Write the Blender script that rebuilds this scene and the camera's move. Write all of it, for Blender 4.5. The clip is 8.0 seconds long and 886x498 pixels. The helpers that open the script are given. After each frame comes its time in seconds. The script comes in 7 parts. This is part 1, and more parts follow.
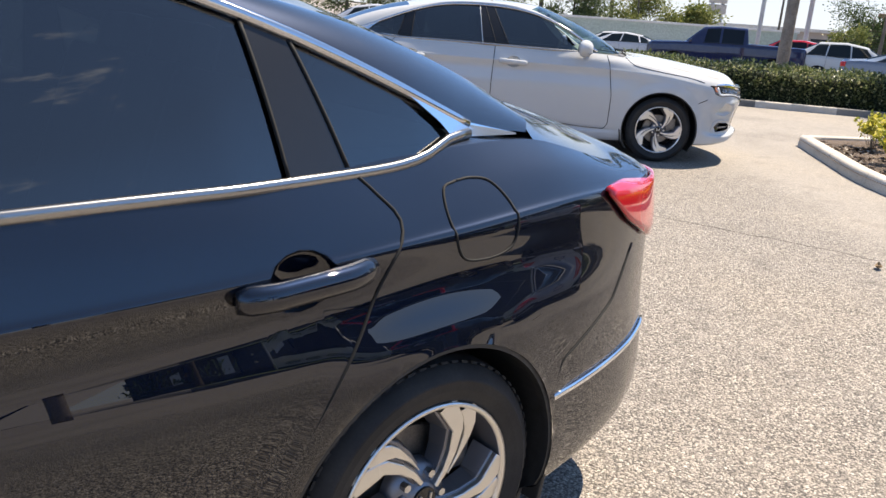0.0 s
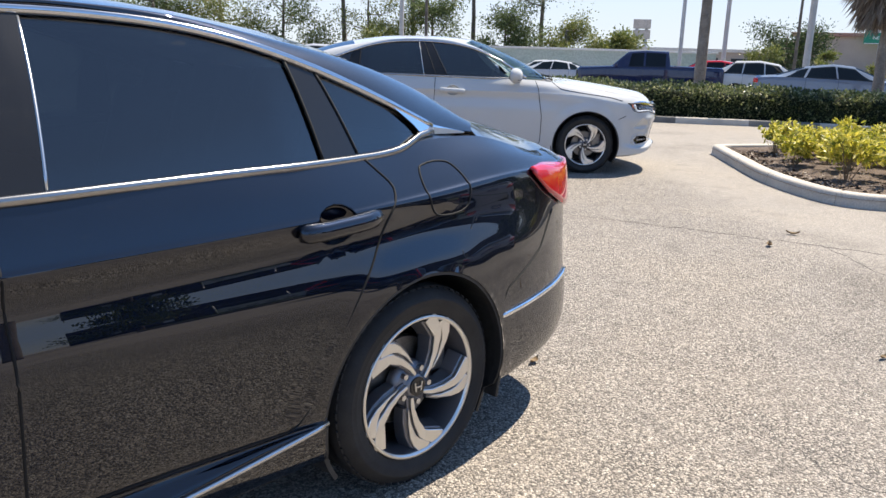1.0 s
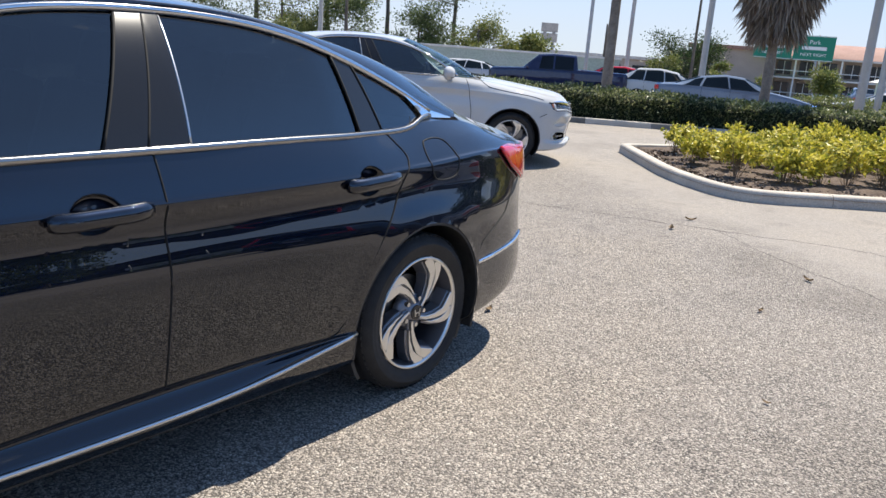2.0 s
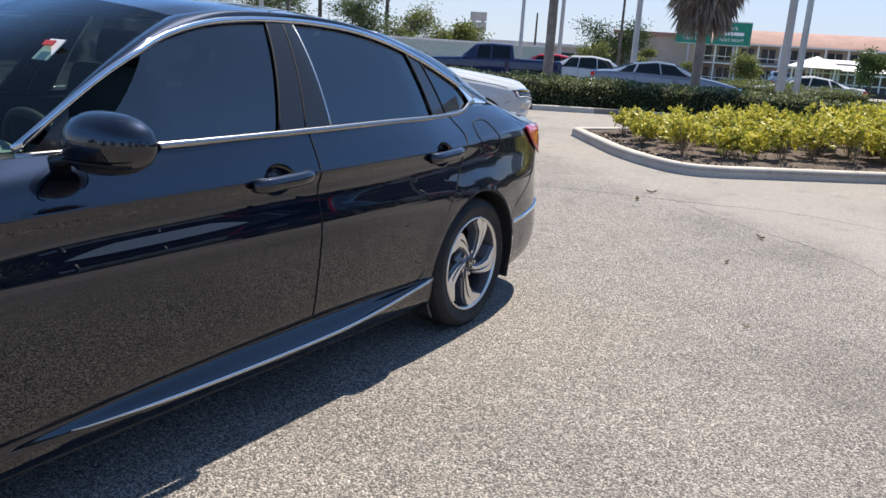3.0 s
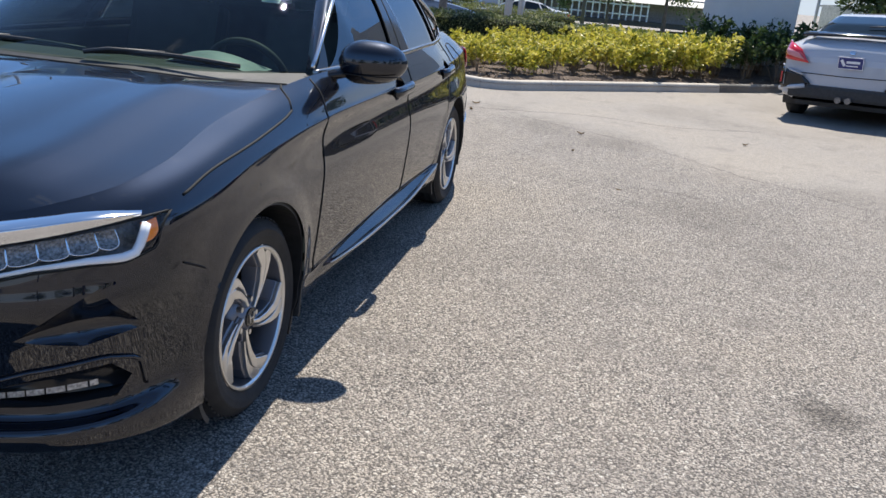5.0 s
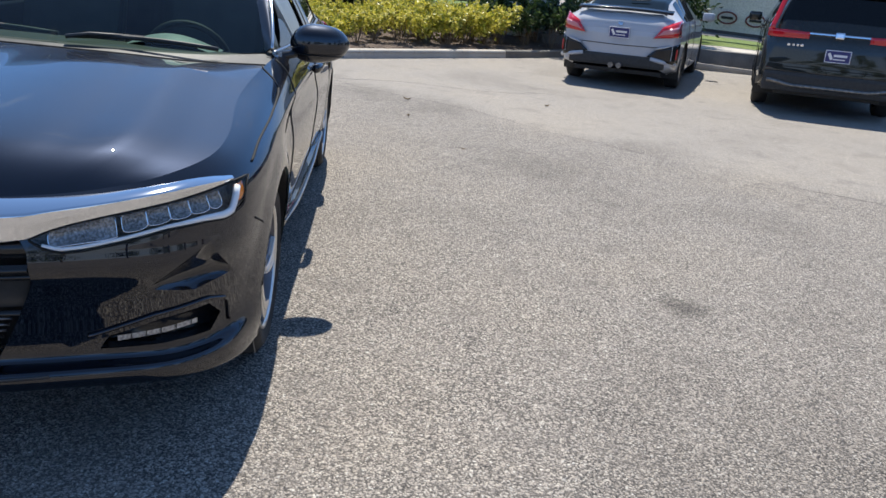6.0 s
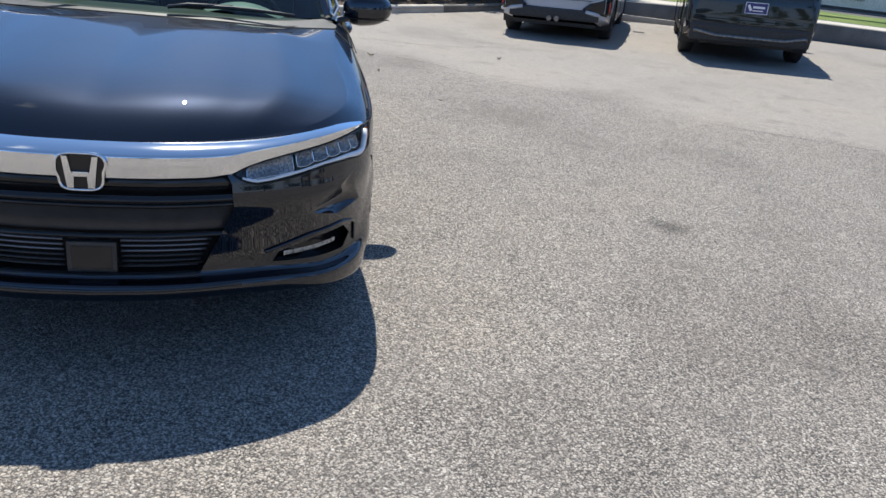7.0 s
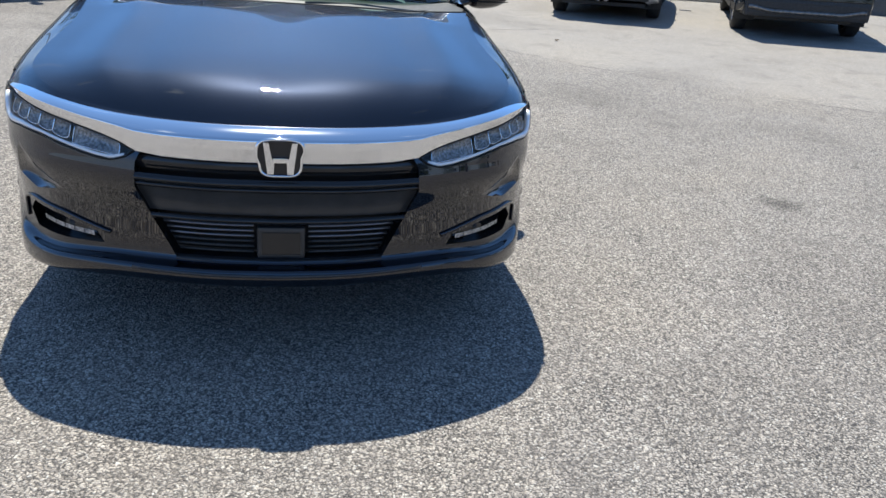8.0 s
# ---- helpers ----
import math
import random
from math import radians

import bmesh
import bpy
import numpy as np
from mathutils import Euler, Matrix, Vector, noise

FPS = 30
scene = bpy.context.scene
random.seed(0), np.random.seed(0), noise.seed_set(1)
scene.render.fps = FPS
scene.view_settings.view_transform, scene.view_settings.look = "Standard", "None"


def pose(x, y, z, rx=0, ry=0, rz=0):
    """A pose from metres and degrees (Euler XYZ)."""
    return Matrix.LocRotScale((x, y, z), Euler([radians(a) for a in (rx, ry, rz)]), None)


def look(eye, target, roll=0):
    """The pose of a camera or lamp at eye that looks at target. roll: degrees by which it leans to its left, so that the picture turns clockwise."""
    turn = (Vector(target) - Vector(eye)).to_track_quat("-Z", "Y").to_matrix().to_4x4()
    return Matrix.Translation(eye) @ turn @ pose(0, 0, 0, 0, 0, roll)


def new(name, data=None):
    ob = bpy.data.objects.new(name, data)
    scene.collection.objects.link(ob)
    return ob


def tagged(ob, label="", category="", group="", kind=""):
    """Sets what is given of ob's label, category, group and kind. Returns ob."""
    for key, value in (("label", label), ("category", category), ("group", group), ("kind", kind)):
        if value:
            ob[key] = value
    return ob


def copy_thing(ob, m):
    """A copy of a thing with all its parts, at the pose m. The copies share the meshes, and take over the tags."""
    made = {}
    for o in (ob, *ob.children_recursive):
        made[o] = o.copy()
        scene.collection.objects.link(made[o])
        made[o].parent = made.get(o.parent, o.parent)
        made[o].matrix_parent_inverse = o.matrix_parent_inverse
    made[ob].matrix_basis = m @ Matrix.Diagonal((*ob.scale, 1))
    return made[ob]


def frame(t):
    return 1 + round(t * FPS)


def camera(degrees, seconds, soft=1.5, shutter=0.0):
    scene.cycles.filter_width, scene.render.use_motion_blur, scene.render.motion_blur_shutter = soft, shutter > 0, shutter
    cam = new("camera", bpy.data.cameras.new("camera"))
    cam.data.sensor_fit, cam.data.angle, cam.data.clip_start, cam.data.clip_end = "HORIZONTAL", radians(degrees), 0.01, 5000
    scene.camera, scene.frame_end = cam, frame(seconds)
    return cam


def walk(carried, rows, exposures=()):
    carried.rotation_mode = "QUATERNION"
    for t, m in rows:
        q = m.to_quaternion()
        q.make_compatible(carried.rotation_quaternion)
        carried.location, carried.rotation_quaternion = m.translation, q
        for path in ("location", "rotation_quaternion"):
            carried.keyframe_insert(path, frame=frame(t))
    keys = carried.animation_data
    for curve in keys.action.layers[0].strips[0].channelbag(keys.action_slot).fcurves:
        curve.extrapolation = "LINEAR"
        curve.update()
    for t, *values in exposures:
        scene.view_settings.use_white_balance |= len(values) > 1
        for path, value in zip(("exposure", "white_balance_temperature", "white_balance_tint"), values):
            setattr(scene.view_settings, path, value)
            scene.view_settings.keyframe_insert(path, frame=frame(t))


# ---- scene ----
cam = camera(58.1, 8.0)
PATH = [
    (0, (-0.421, 1.99, 1.336), (-1.702, 0.567, 0.758), 4.2),
    (0.5, (-0.197, 2.32, 1.358), (-1.461, 0.852, 0.859), 3.1),
    (1, (0.176, 2.523, 1.342), (-1.214, 1.172, 0.849), 1.7),
    (1.5, (0.539, 2.717, 1.335), (-0.921, 1.441, 0.845), 3.2),
    (1.7, (0.693, 2.776, 1.357), (-0.8, 1.538, 0.865), 3.9),
    (2.8, (1.636, 2.774, 1.341), (0.003, 1.733, 0.845), 4.0),
    (3, (1.82, 2.763, 1.357), (0.182, 1.731, 0.853), 3.7),
    (3.5, (2.287, 2.604, 1.348), (0.602, 1.662, 0.826), 1.8),
    (4, (2.738, 2.429, 1.338), (0.995, 1.647, 0.746), 2.3),
    (4.5, (3.17, 2.215, 1.373), (1.362, 1.614, 0.766), 3.8),
    (4.7, (3.323, 2.081, 1.354), (1.489, 1.574, 0.738), 4.4),
    (5.8, (4.089, 1.414, 1.429), (2.204, 1.475, 0.765), 6.1),
    (6, (4.199, 1.244, 1.424), (2.322, 1.441, 0.763), 6.5),
    (6.5, (4.525, 0.886, 1.438), (2.682, 1.248, 0.752), 7.0),
    (7, (4.764, 0.564, 1.473), (2.953, 0.975, 0.73), 6.5),
    (7.5, (4.819, 0.229, 1.452), (3.022, 0.682, 0.7), 6.0),
    (8, (4.688, 0.046, 1.414), (2.882, 0.409, 0.634), 4.8),
]
EXPOSURES = [(0, 1.10, 7450, 12), (.7, 1.05, 7200, 11), (1.5, .90, 6900, 10), (3, .76, 6650, 10), (4.5, .70, 6600, 10), (6.5, .58, 6400, 8), (7.5, .60, 6300, 7), (8, .75, 6250, 6)]
walk(cam, [(t, look(eye, target, roll)) for t, eye, target, roll in PATH], EXPOSURES)

# ---- world and sun ----
SUN_WAY = Vector((-0.61, -0.03, 1.0)).normalized()
world = bpy.data.worlds.new("world")
scene.world = world
world.use_nodes = True
wn = world.node_tree
sky = wn.nodes.new("ShaderNodeTexSky")
sky.sky_type = "NISHITA"
sky.sun_disc = False
sky.sun_elevation = math.asin(SUN_WAY.z)
sky.sun_rotation = math.atan2(SUN_WAY.x, SUN_WAY.y)
sky.air_density, sky.dust_density, sky.ozone_density = 1.0, 0.0, 4.0
# thin fair-weather cloud, strongest low in the sky
tc = wn.nodes.new("ShaderNodeTexCoord")
mp = wn.nodes.new("ShaderNodeMapping")
mp.inputs["Scale"].default_value = (2.2, 2.2, 6.0)
cl = wn.nodes.new("ShaderNodeTexNoise")
cl.inputs["Scale"].default_value = 1.7
cl.inputs["Detail"].default_value = 7
cl.inputs["Roughness"].default_value = 0.62
ramp = wn.nodes.new("ShaderNodeValToRGB")
ramp.color_ramp.elements[0].position, ramp.color_ramp.elements[1].position = 0.62, 0.80
mix = wn.nodes.new("ShaderNodeMix")
mix.data_type = "RGBA"
mix.inputs[7].default_value = (7.2, 7.7, 8.3, 1)
bg = wn.nodes["Background"]
wn.links.new(tc.outputs["Generated"], mp.inputs[0])
wn.links.new(mp.outputs[0], cl.inputs["Vector"])
wn.links.new(cl.outputs["Fac"], ramp.inputs[0])
wn.links.new(ramp.outputs[0], mix.inputs[0])
wn.links.new(sky.outputs[0], mix.inputs[6])
# pale haze low over the horizon
sep = wn.nodes.new("ShaderNodeSeparateXYZ")
low = wn.nodes.new("ShaderNodeValToRGB")
low.color_ramp.elements[0].position, low.color_ramp.elements[1].position = 0.0, 0.24
low.color_ramp.elements[0].color, low.color_ramp.elements[1].color = (1, 1, 1, 1), (0, 0, 0, 1)
# brighter blue up to the middle of the sky
midsky = wn.nodes.new("ShaderNodeValToRGB")
midsky.color_ramp.elements[0].position, midsky.color_ramp.elements[1].position = 0.30, 0.72
midsky.color_ramp.elements[0].color, midsky.color_ramp.elements[1].color = (.75, .75, .75, 1), (0, 0, 0, 1)
blue = wn.nodes.new("ShaderNodeMix")
blue.data_type = "RGBA"
blue.inputs[7].default_value = (1.25, 3.1, 7.4, 1)
haze = wn.nodes.new("ShaderNodeMix")
haze.data_type = "RGBA"
haze.inputs[7].default_value = (4.2, 4.8, 5.45, 1)
wn.links.new(tc.outputs["Generated"], sep.inputs[0])
wn.links.new(sep.outputs[2], low.inputs[0])
wn.links.new(low.outputs[0], haze.inputs[0])
wn.links.new(sep.outputs[2], midsky.inputs[0])
wn.links.new(midsky.outputs[0], blue.inputs[0])
wn.links.new(mix.outputs[2], blue.inputs[6])
wn.links.new(blue.outputs[2], haze.inputs[6])
wn.links.new(haze.outputs[2], bg.inputs[0])
bg.inputs[1].default_value = 0.10

sun = new("sun", bpy.data.lights.new("sun", "SUN"))
sun.data.energy, sun.data.angle, sun.data.color = 4.6, radians(0.53), (1.0, 0.95, 0.86)
sun.rotation_euler = SUN_WAY.to_track_quat("Z", "Y").to_euler()


# ---- builders ----
def thing(name, label, category, m=None, group="", kind=""):
    """An Empty at a thing's base, to which its parts belong."""
    ob = new(name)
    ob.empty_display_size = 0.1
    if m is not None:
        ob.matrix_basis = m
    return tagged(ob, label, category, group, kind)


def mesh_object(name, verts, faces, material, parent=None, label="", smooth=True):
    me = bpy.data.meshes.new(name)
    me.from_pydata([tuple(v) for v in verts], [], [tuple(f) for f in faces])
    me.materials.append(material)
    if smooth:
        me.shade_smooth()
    me.update()
    ob = new(name, me)
    ob.parent = parent
    if label:
        ob["label"] = label
    return ob


def part(name, bm, material, parent=None, label="", smooth=False):
    """One bmesh as one mesh object, under a thing or a part."""
    me = bpy.data.meshes.new(name)
    bmesh.ops.recalc_face_normals(bm, faces=bm.faces)
    bm.to_mesh(me)
    bm.free()
    me.materials.append(material)
    if smooth:
        me.shade_smooth()
    ob = new(name, me)
    ob.parent = parent
    if label:
        ob["label"] = label
    return ob


def add_box(bm, size, m=None, bevel=0.0):
    made = bmesh.ops.create_cube(bm, size=1.0, matrix=(m or Matrix()) @ Matrix.Diagonal((*size, 1)))
    if bevel:
        edges = list({e for v in made["verts"] for e in v.link_edges})
        bmesh.ops.bevel(bm, geom=edges, offset=bevel, segments=2, profile=0.7, affect="EDGES")
    return made["verts"]


def add_cyl(bm, r1, r2, depth, m=None, seg=20, caps=True):
    return bmesh.ops.create_cone(bm, cap_ends=caps, segments=seg, radius1=r1, radius2=r2, depth=depth, matrix=m or Matrix())["verts"]


def box_part(name, size, m, material, parent=None, bevel=0.01, label=""):
    bm = bmesh.new()
    add_box(bm, size, m, bevel)
    return part(name, bm, material, parent, label)


def lathe(bm, profile, seg=48, axis="y"):
    """Turns (radius, along) pairs round the y axis."""
    rings = []
    for k in range(seg):
        a = 2 * math.pi * k / seg
        rings.append([bm.verts.new((r * math.cos(a), h, r * math.sin(a)) if axis == "y" else (r * math.cos(a), r * math.sin(a), h)) for r, h in profile])
    for k in range(seg):
        a, b = rings[k], rings[(k + 1) % seg]
        for j in range(len(profile) - 1):
            bm.faces.new((a[j], a[j + 1], b[j + 1], b[j]))


def catmull(points, n):
    """n points along a smooth curve through the given ones, evenly by parameter."""
    p = np.array(points, float)
    p = np.vstack([2 * p[0] - p[1], p, 2 * p[-1] - p[-2]])
    u = np.linspace(0, len(p) - 3, n)
    i = np.minimum(u.astype(int), len(p) - 4)
    f = (u - i)[:, None]
    a, b, c, d = p[i], p[i + 1], p[i + 2], p[i + 3]
    return 0.5 * (2 * b + (c - a) * f + (2 * a - 5 * b + 4 * c - d) * f**2 + (3 * b - a - 3 * c + d) * f**3)


def even(points, n):
    """A polyline taken again at n even steps of its length."""
    p = np.array(points, float)
    far = np.r_[0, np.cumsum(np.linalg.norm(np.diff(p, axis=0), axis=1))]
    want = np.linspace(0, far[-1], n)
    return np.stack([np.interp(want, far, p[:, k]) for k in range(p.shape[1])], 1)


def spline(points, n):
    return even(catmull(points, max(200, 4 * n)), n)


def grid_faces(rows, cols):
    return [(i * cols + j, i * cols + j + 1, (i + 1) * cols + j + 1, (i + 1) * cols + j) for i in range(rows - 1) for j in range(cols - 1)]


def coons(c0, c1, d0, d1):
    """A patch between four curves: c0, c1 along u at v = 0, 1; d0, d1 along v at u = 0, 1. Returns a grid [v][u]."""
    c0, c1, d0, d1 = (np.array(c, float) for c in (c0, c1, d0, d1))
    u = np.linspace(0, 1, len(c0))[None, :, None]
    v = np.linspace(0, 1, len(d0))[:, None, None]
    ruled = (1 - v) * c0[None] + v * c1[None] + (1 - u) * d0[:, None] + u * d1[:, None]
    corner = (1 - u) * (1 - v) * c0[0] + u * (1 - v) * c0[-1] + (1 - u) * v * c1[0] + u * v * c1[-1]
    return ruled - corner


def sheet(name, grid, material, parent, label="", mirror=False, thick=0.0):
    """A smooth sheet from a grid [v][u] of points; mirror joins its image in the y = 0 plane."""
    g = np.array(grid, float)
    if mirror:
        flip = g[:, :0:-1] * (1, -1, 1)
        g = np.concatenate([flip, g], 1)
    ob = mesh_object(name, g.reshape(-1, 3), grid_faces(*g.shape[:2]), material, parent, label)
    if thick:
        mod = ob.modifiers.new("thickness", "SOLIDIFY")
        mod.thickness, mod.offset = thick, 0
    return ob


def tube(name, points, radius, material, parent, label="", flat=1.0, up=(0, 0, 1), seg=8, closed=False):
    """A bar along a polyline; flat scales its section along up."""
    p = np.array(points, float)
    n = len(p)
    step = np.gradient(p, axis=0) if not closed else np.roll(p, -1, 0) - np.roll(p, 1, 0)
    step /= np.linalg.norm(step, axis=1)[:, None] + 1e-12
    if abs(step @ np.array(up, float)).min() > .98:
        up = (1, 0, 0)
    side = np.cross(step, np.broadcast_to(np.array(up, float), p.shape))
    side /= np.linalg.norm(side, axis=1)[:, None] + 1e-12
    top = np.cross(side, step)
    r = np.broadcast_to(np.array(radius, float), (n,))[:, None]
    a = np.arange(seg) * 2 * math.pi / seg
    verts = np.concatenate([p[:, None] + (np.cos(a)[None, :, None] * side[:, None] + flat * np.sin(a)[None, :, None] * top[:, None]) * r[:, None]], 0).reshape(-1, 3)
    rows = n if closed else n - 1
    faces = [(i * seg + k, i * seg + (k + 1) % seg, ((i + 1) % n) * seg + (k + 1) % seg, ((i + 1) % n) * seg + k) for i in range(rows) for k in range(seg)]
    if not closed:
        faces += [tuple(range(seg))[::-1], tuple((n - 1) * seg + k for k in range(seg))]
    return mesh_object(name, verts, faces, material, parent, label)


# ---- materials ----
def material(name, color, rough=0.5, metal=0.0, **more):
    m = bpy.data.materials.new(name)
    m.use_nodes = True
    b = m.node_tree.nodes["Principled BSDF"]
    b.inputs["Base Color"].default_value = (*color, 1)
    b.inputs["Roughness"].default_value, b.inputs["Metallic"].default_value = rough, metal
    for key, value in more.items():
        b.inputs[key.replace("_", " ")].default_value = value
    return m


def nodes_of(m):
    t = m.node_tree
    return t, t.nodes["Principled BSDF"]


def noise_node(t, scale, detail=4.0, coords="Object", stretch=(1, 1, 1)):
    c = t.nodes.new("ShaderNodeTexCoord")
    mapping = t.nodes.new("ShaderNodeMapping")
    mapping.inputs["Scale"].default_value = stretch
    n = t.nodes.new("ShaderNodeTexNoise")
    n.inputs["Scale"].default_value, n.inputs["Detail"].default_value = scale, detail
    t.links.new(c.outputs[coords], mapping.inputs[0])
    t.links.new(mapping.outputs[0], n.inputs["Vector"])
    return n


def ramp_node(t, source, stops):
    r = t.nodes.new("ShaderNodeValToRGB")
    e = r.color_ramp.elements
    while len(e) < len(stops):
        e.new(0.5)
    for el, (at, col) in zip(e, stops):
        el.position, el.color = at, (*col, 1) if len(col) == 3 else col
    t.links.new(source, r.inputs[0])
    return r


def mix_node(t, a, b, fac, blend="MIX"):
    m = t.nodes.new("ShaderNodeMix")
    m.data_type, m.blend_type = "RGBA", blend
    for sock, v in ((0, fac), (6, a), (7, b)):
        if isinstance(v, (int, float)):
            m.inputs[sock].default_value = v
        elif isinstance(v, tuple):
            m.inputs[sock].default_value = (*v, 1)
        else:
            t.links.new(v, m.inputs[sock])
    return m.outputs[2]


def bump_node(t, b, height, strength=0.3, distance=0.01):
    n = t.nodes.new("ShaderNodeBump")
    n.inputs["Strength"].default_value, n.inputs["Distance"].default_value = strength, distance
    t.links.new(height, n.inputs["Height"])
    t.links.new(n.outputs[0], b.inputs["Normal"])


def varied(name, color_a, color_b, rough=0.7, scale=8.0, bump=0.2, fine=90.0, distance=0.004, metal=0.0):
    """A surface mottled at two scales, with a fine relief."""
    m = material(name, color_a, rough, metal)
    t, b = nodes_of(m)
    big, small = noise_node(t, scale, 5), noise_node(t, fine, 3)
    col = mix_node(t, color_a, color_b, ramp_node(t, big.outputs["Fac"], [(0.35, (0, 0, 0)), (0.68, (1, 1, 1))]).outputs[0])
    col = mix_node(t, col, ramp_node(t, small.outputs["Fac"], [(0.3, (0.75, 0.75, 0.75)), (0.7, (1.2, 1.2, 1.2))]).outputs[0], 0.8, "MULTIPLY")
    t.links.new(col, b.inputs["Base Color"])
    if bump:
        bump_node(t, b, small.outputs["Fac"], bump, distance)
    return m


def car_paint(name, color, flake=0.0, dust=0.03, ior=1.6, pearl=0.0):
    m = material(name, color, 0.42 if pearl else 0.5, pearl, Coat_Weight=1.0, Coat_Roughness=0.015, Coat_IOR=ior, Specular_IOR_Level=0.0)
    t, b = nodes_of(m)
    grain, film = noise_node(t, 900.0, 1), noise_node(t, 5.0, 6)
    col = mix_node(t, color, tuple(min(1, c + flake) for c in color), ramp_node(t, grain.outputs["Fac"], [(0.55, (0, 0, 0)), (0.75, (1, 1, 1))]).outputs[0])
    haze = ramp_node(t, film.outputs["Fac"], [(0.40, (0, 0, 0)), (0.75, (dust, dust, dust))])
    col = mix_node(t, col, (0.35, 0.33, 0.30), haze.outputs[0])
    t.links.new(col, b.inputs["Base Color"])
    rough = ramp_node(t, film.outputs["Fac"], [(0.3, (0.004, 0.004, 0.004)), (0.8, (0.016, 0.016, 0.016))])
    t.links.new(rough.outputs[0], b.inputs["Coat Roughness"])
    return m


def tinted_glass(name, tint, rough=0.0, base=0.05, edge=0.88):
    """A coated pane: what lies behind shows darkened by the tint, and the surface mirrors."""
    m = bpy.data.materials.new(name)
    m.use_nodes = True
    t = m.node_tree
    t.nodes.clear()
    out = t.nodes.new("ShaderNodeOutputMaterial")
    clear, gloss, mix = t.nodes.new("ShaderNodeBsdfTransparent"), t.nodes.new("ShaderNodeBsdfGlossy"), t.nodes.new("ShaderNodeMixShader")
    facing, power, scale = t.nodes.new("ShaderNodeLayerWeight"), t.nodes.new("ShaderNodeMath"), t.nodes.new("ShaderNodeMath")
    facing.inputs[0].default_value = 0.5
    power.operation, power.inputs[1].default_value = "POWER", 5.0
    scale.operation, scale.inputs[1].default_value, scale.inputs[2].default_value = "MULTIPLY_ADD", edge, base
    t.links.new(facing.outputs["Facing"], power.inputs[0])
    t.links.new(power.outputs[0], scale.inputs[0])
    clear.inputs[0].default_value = (*tint, 1)
    gloss.inputs["Roughness"].default_value = rough
    t.links.new(scale.outputs[0], mix.inputs[0])
    t.links.new(clear.outputs[0], mix.inputs[1])
    t.links.new(gloss.outputs[0], mix.inputs[2])
    t.links.new(mix.outputs[0], out.inputs[0])
    return m


PAINT_BLACK = car_paint("black_pearl_paint", (0.0019, 0.0048, 0.0140), 0.001, 0.004, 1.68, 0.75)
PAINT_WHITE = car_paint("white_paint", (0.52, 0.52, 0.512), 0.03, 0.02)
PAINT_SILVER = car_paint("silver_paint", (0.46, 0.465, 0.485), 0.2)
PAINT_DARK = car_paint("charcoal_paint", (0.018, 0.02, 0.018), 0.02)
PAINT_NAVY = car_paint("navy_paint", (0.012, 0.018, 0.06), 0.02)
PAINT_RED = car_paint("red_paint", (0.42, 0.012, 0.02), 0.05)
PAINT_GREY = car_paint("grey_blue_paint", (0.15, 0.19, 0.26), 0.1)
GLASS_DARK = tinted_glass("privacy_glass", (0.08, 0.105, 0.12), base=0.15)
GLASS_CLEAR = tinted_glass("windscreen_glass", (0.55, 0.68, 0.62))
CHROME = material("chrome", (0.83, 0.84, 0.86), 0.06, 1.0)
SATIN = material("satin_metal", (0.62, 0.62, 0.62), 0.28, 1.0)
GLOSS_BLACK = material("gloss_black_plastic", (0.014, 0.014, 0.015), 0.10)
SATIN_BLACK = varied("satin_black_plastic", (0.030, 0.031, 0.032), (0.042, 0.042, 0.043), 0.34, 20, 0.06, 500, 0.0006)
PLASTIC = varied("black_plastic", (0.020, 0.020, 0.020), (0.034, 0.034, 0.034), 0.55, 30, 0.15, 400, 0.001)
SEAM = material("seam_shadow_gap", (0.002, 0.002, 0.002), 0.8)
RUBBER = varied("tyre_rubber", (0.011, 0.011, 0.012), (0.024, 0.023, 0.022), 0.72, 14, 0.12, 160, 0.002)
ALLOY_FACE = material("machined_alloy", (0.74, 0.73, 0.71), 0.30, 1.0)
ALLOY_DARK = material("grey_alloy", (0.23, 0.23, 0.25), 0.4, 0.8)
BRAKE = varied("brake_metal", (0.18, 0.17, 0.16), (0.30, 0.28, 0.26), 0.45, 20, 0.1, 200, 0.001, 0.9)
RED_LENS = material("red_lens", (0.55, 0.01, 0.02), 0.06, 0.0, Coat_Weight=1.0)
CLEAR_LENS = tinted_glass("clear_lens", (0.98, 0.98, 0.98), base=0.02, edge=0.5)
AMBER = material("amber_lens", (0.85, 0.22, 0.02), 0.15, 0.0, Coat_Weight=1.0)
LAMP_GREY = varied("lamp_housing_grey", (0.05, 0.05, 0.052), (0.16, 0.16, 0.162), 0.30, 90, 0.1, 300, 0.001)
CUP = varied("lamp_cup", (0.12, 0.12, 0.12), (0.42, 0.42, 0.42), 0.22, 140, 0.6, 220, 0.004, 0.4)
FOG_LENS = varied("fog_lamp_lens", (0.30, 0.30, 0.30), (0.75, 0.75, 0.75), 0.2, 120, 0.6, 200, 0.004, 0.6)
TRIM = material("side_trim_chrome", (0.60, 0.61, 0.63), 0.12, 1.0)
TRIM_DULL = material("waist_trim_chrome", (0.36, 0.35, 0.34), 0.26, 1.0)
GUIDE = material("pale_light_guide", (0.82, 0.84, 0.86), 0.25, 0.0, Coat_Weight=0.6)
LAMP_SILVER = material("lamp_reflector", (0.75, 0.76, 0.78), 0.12, 1.0)
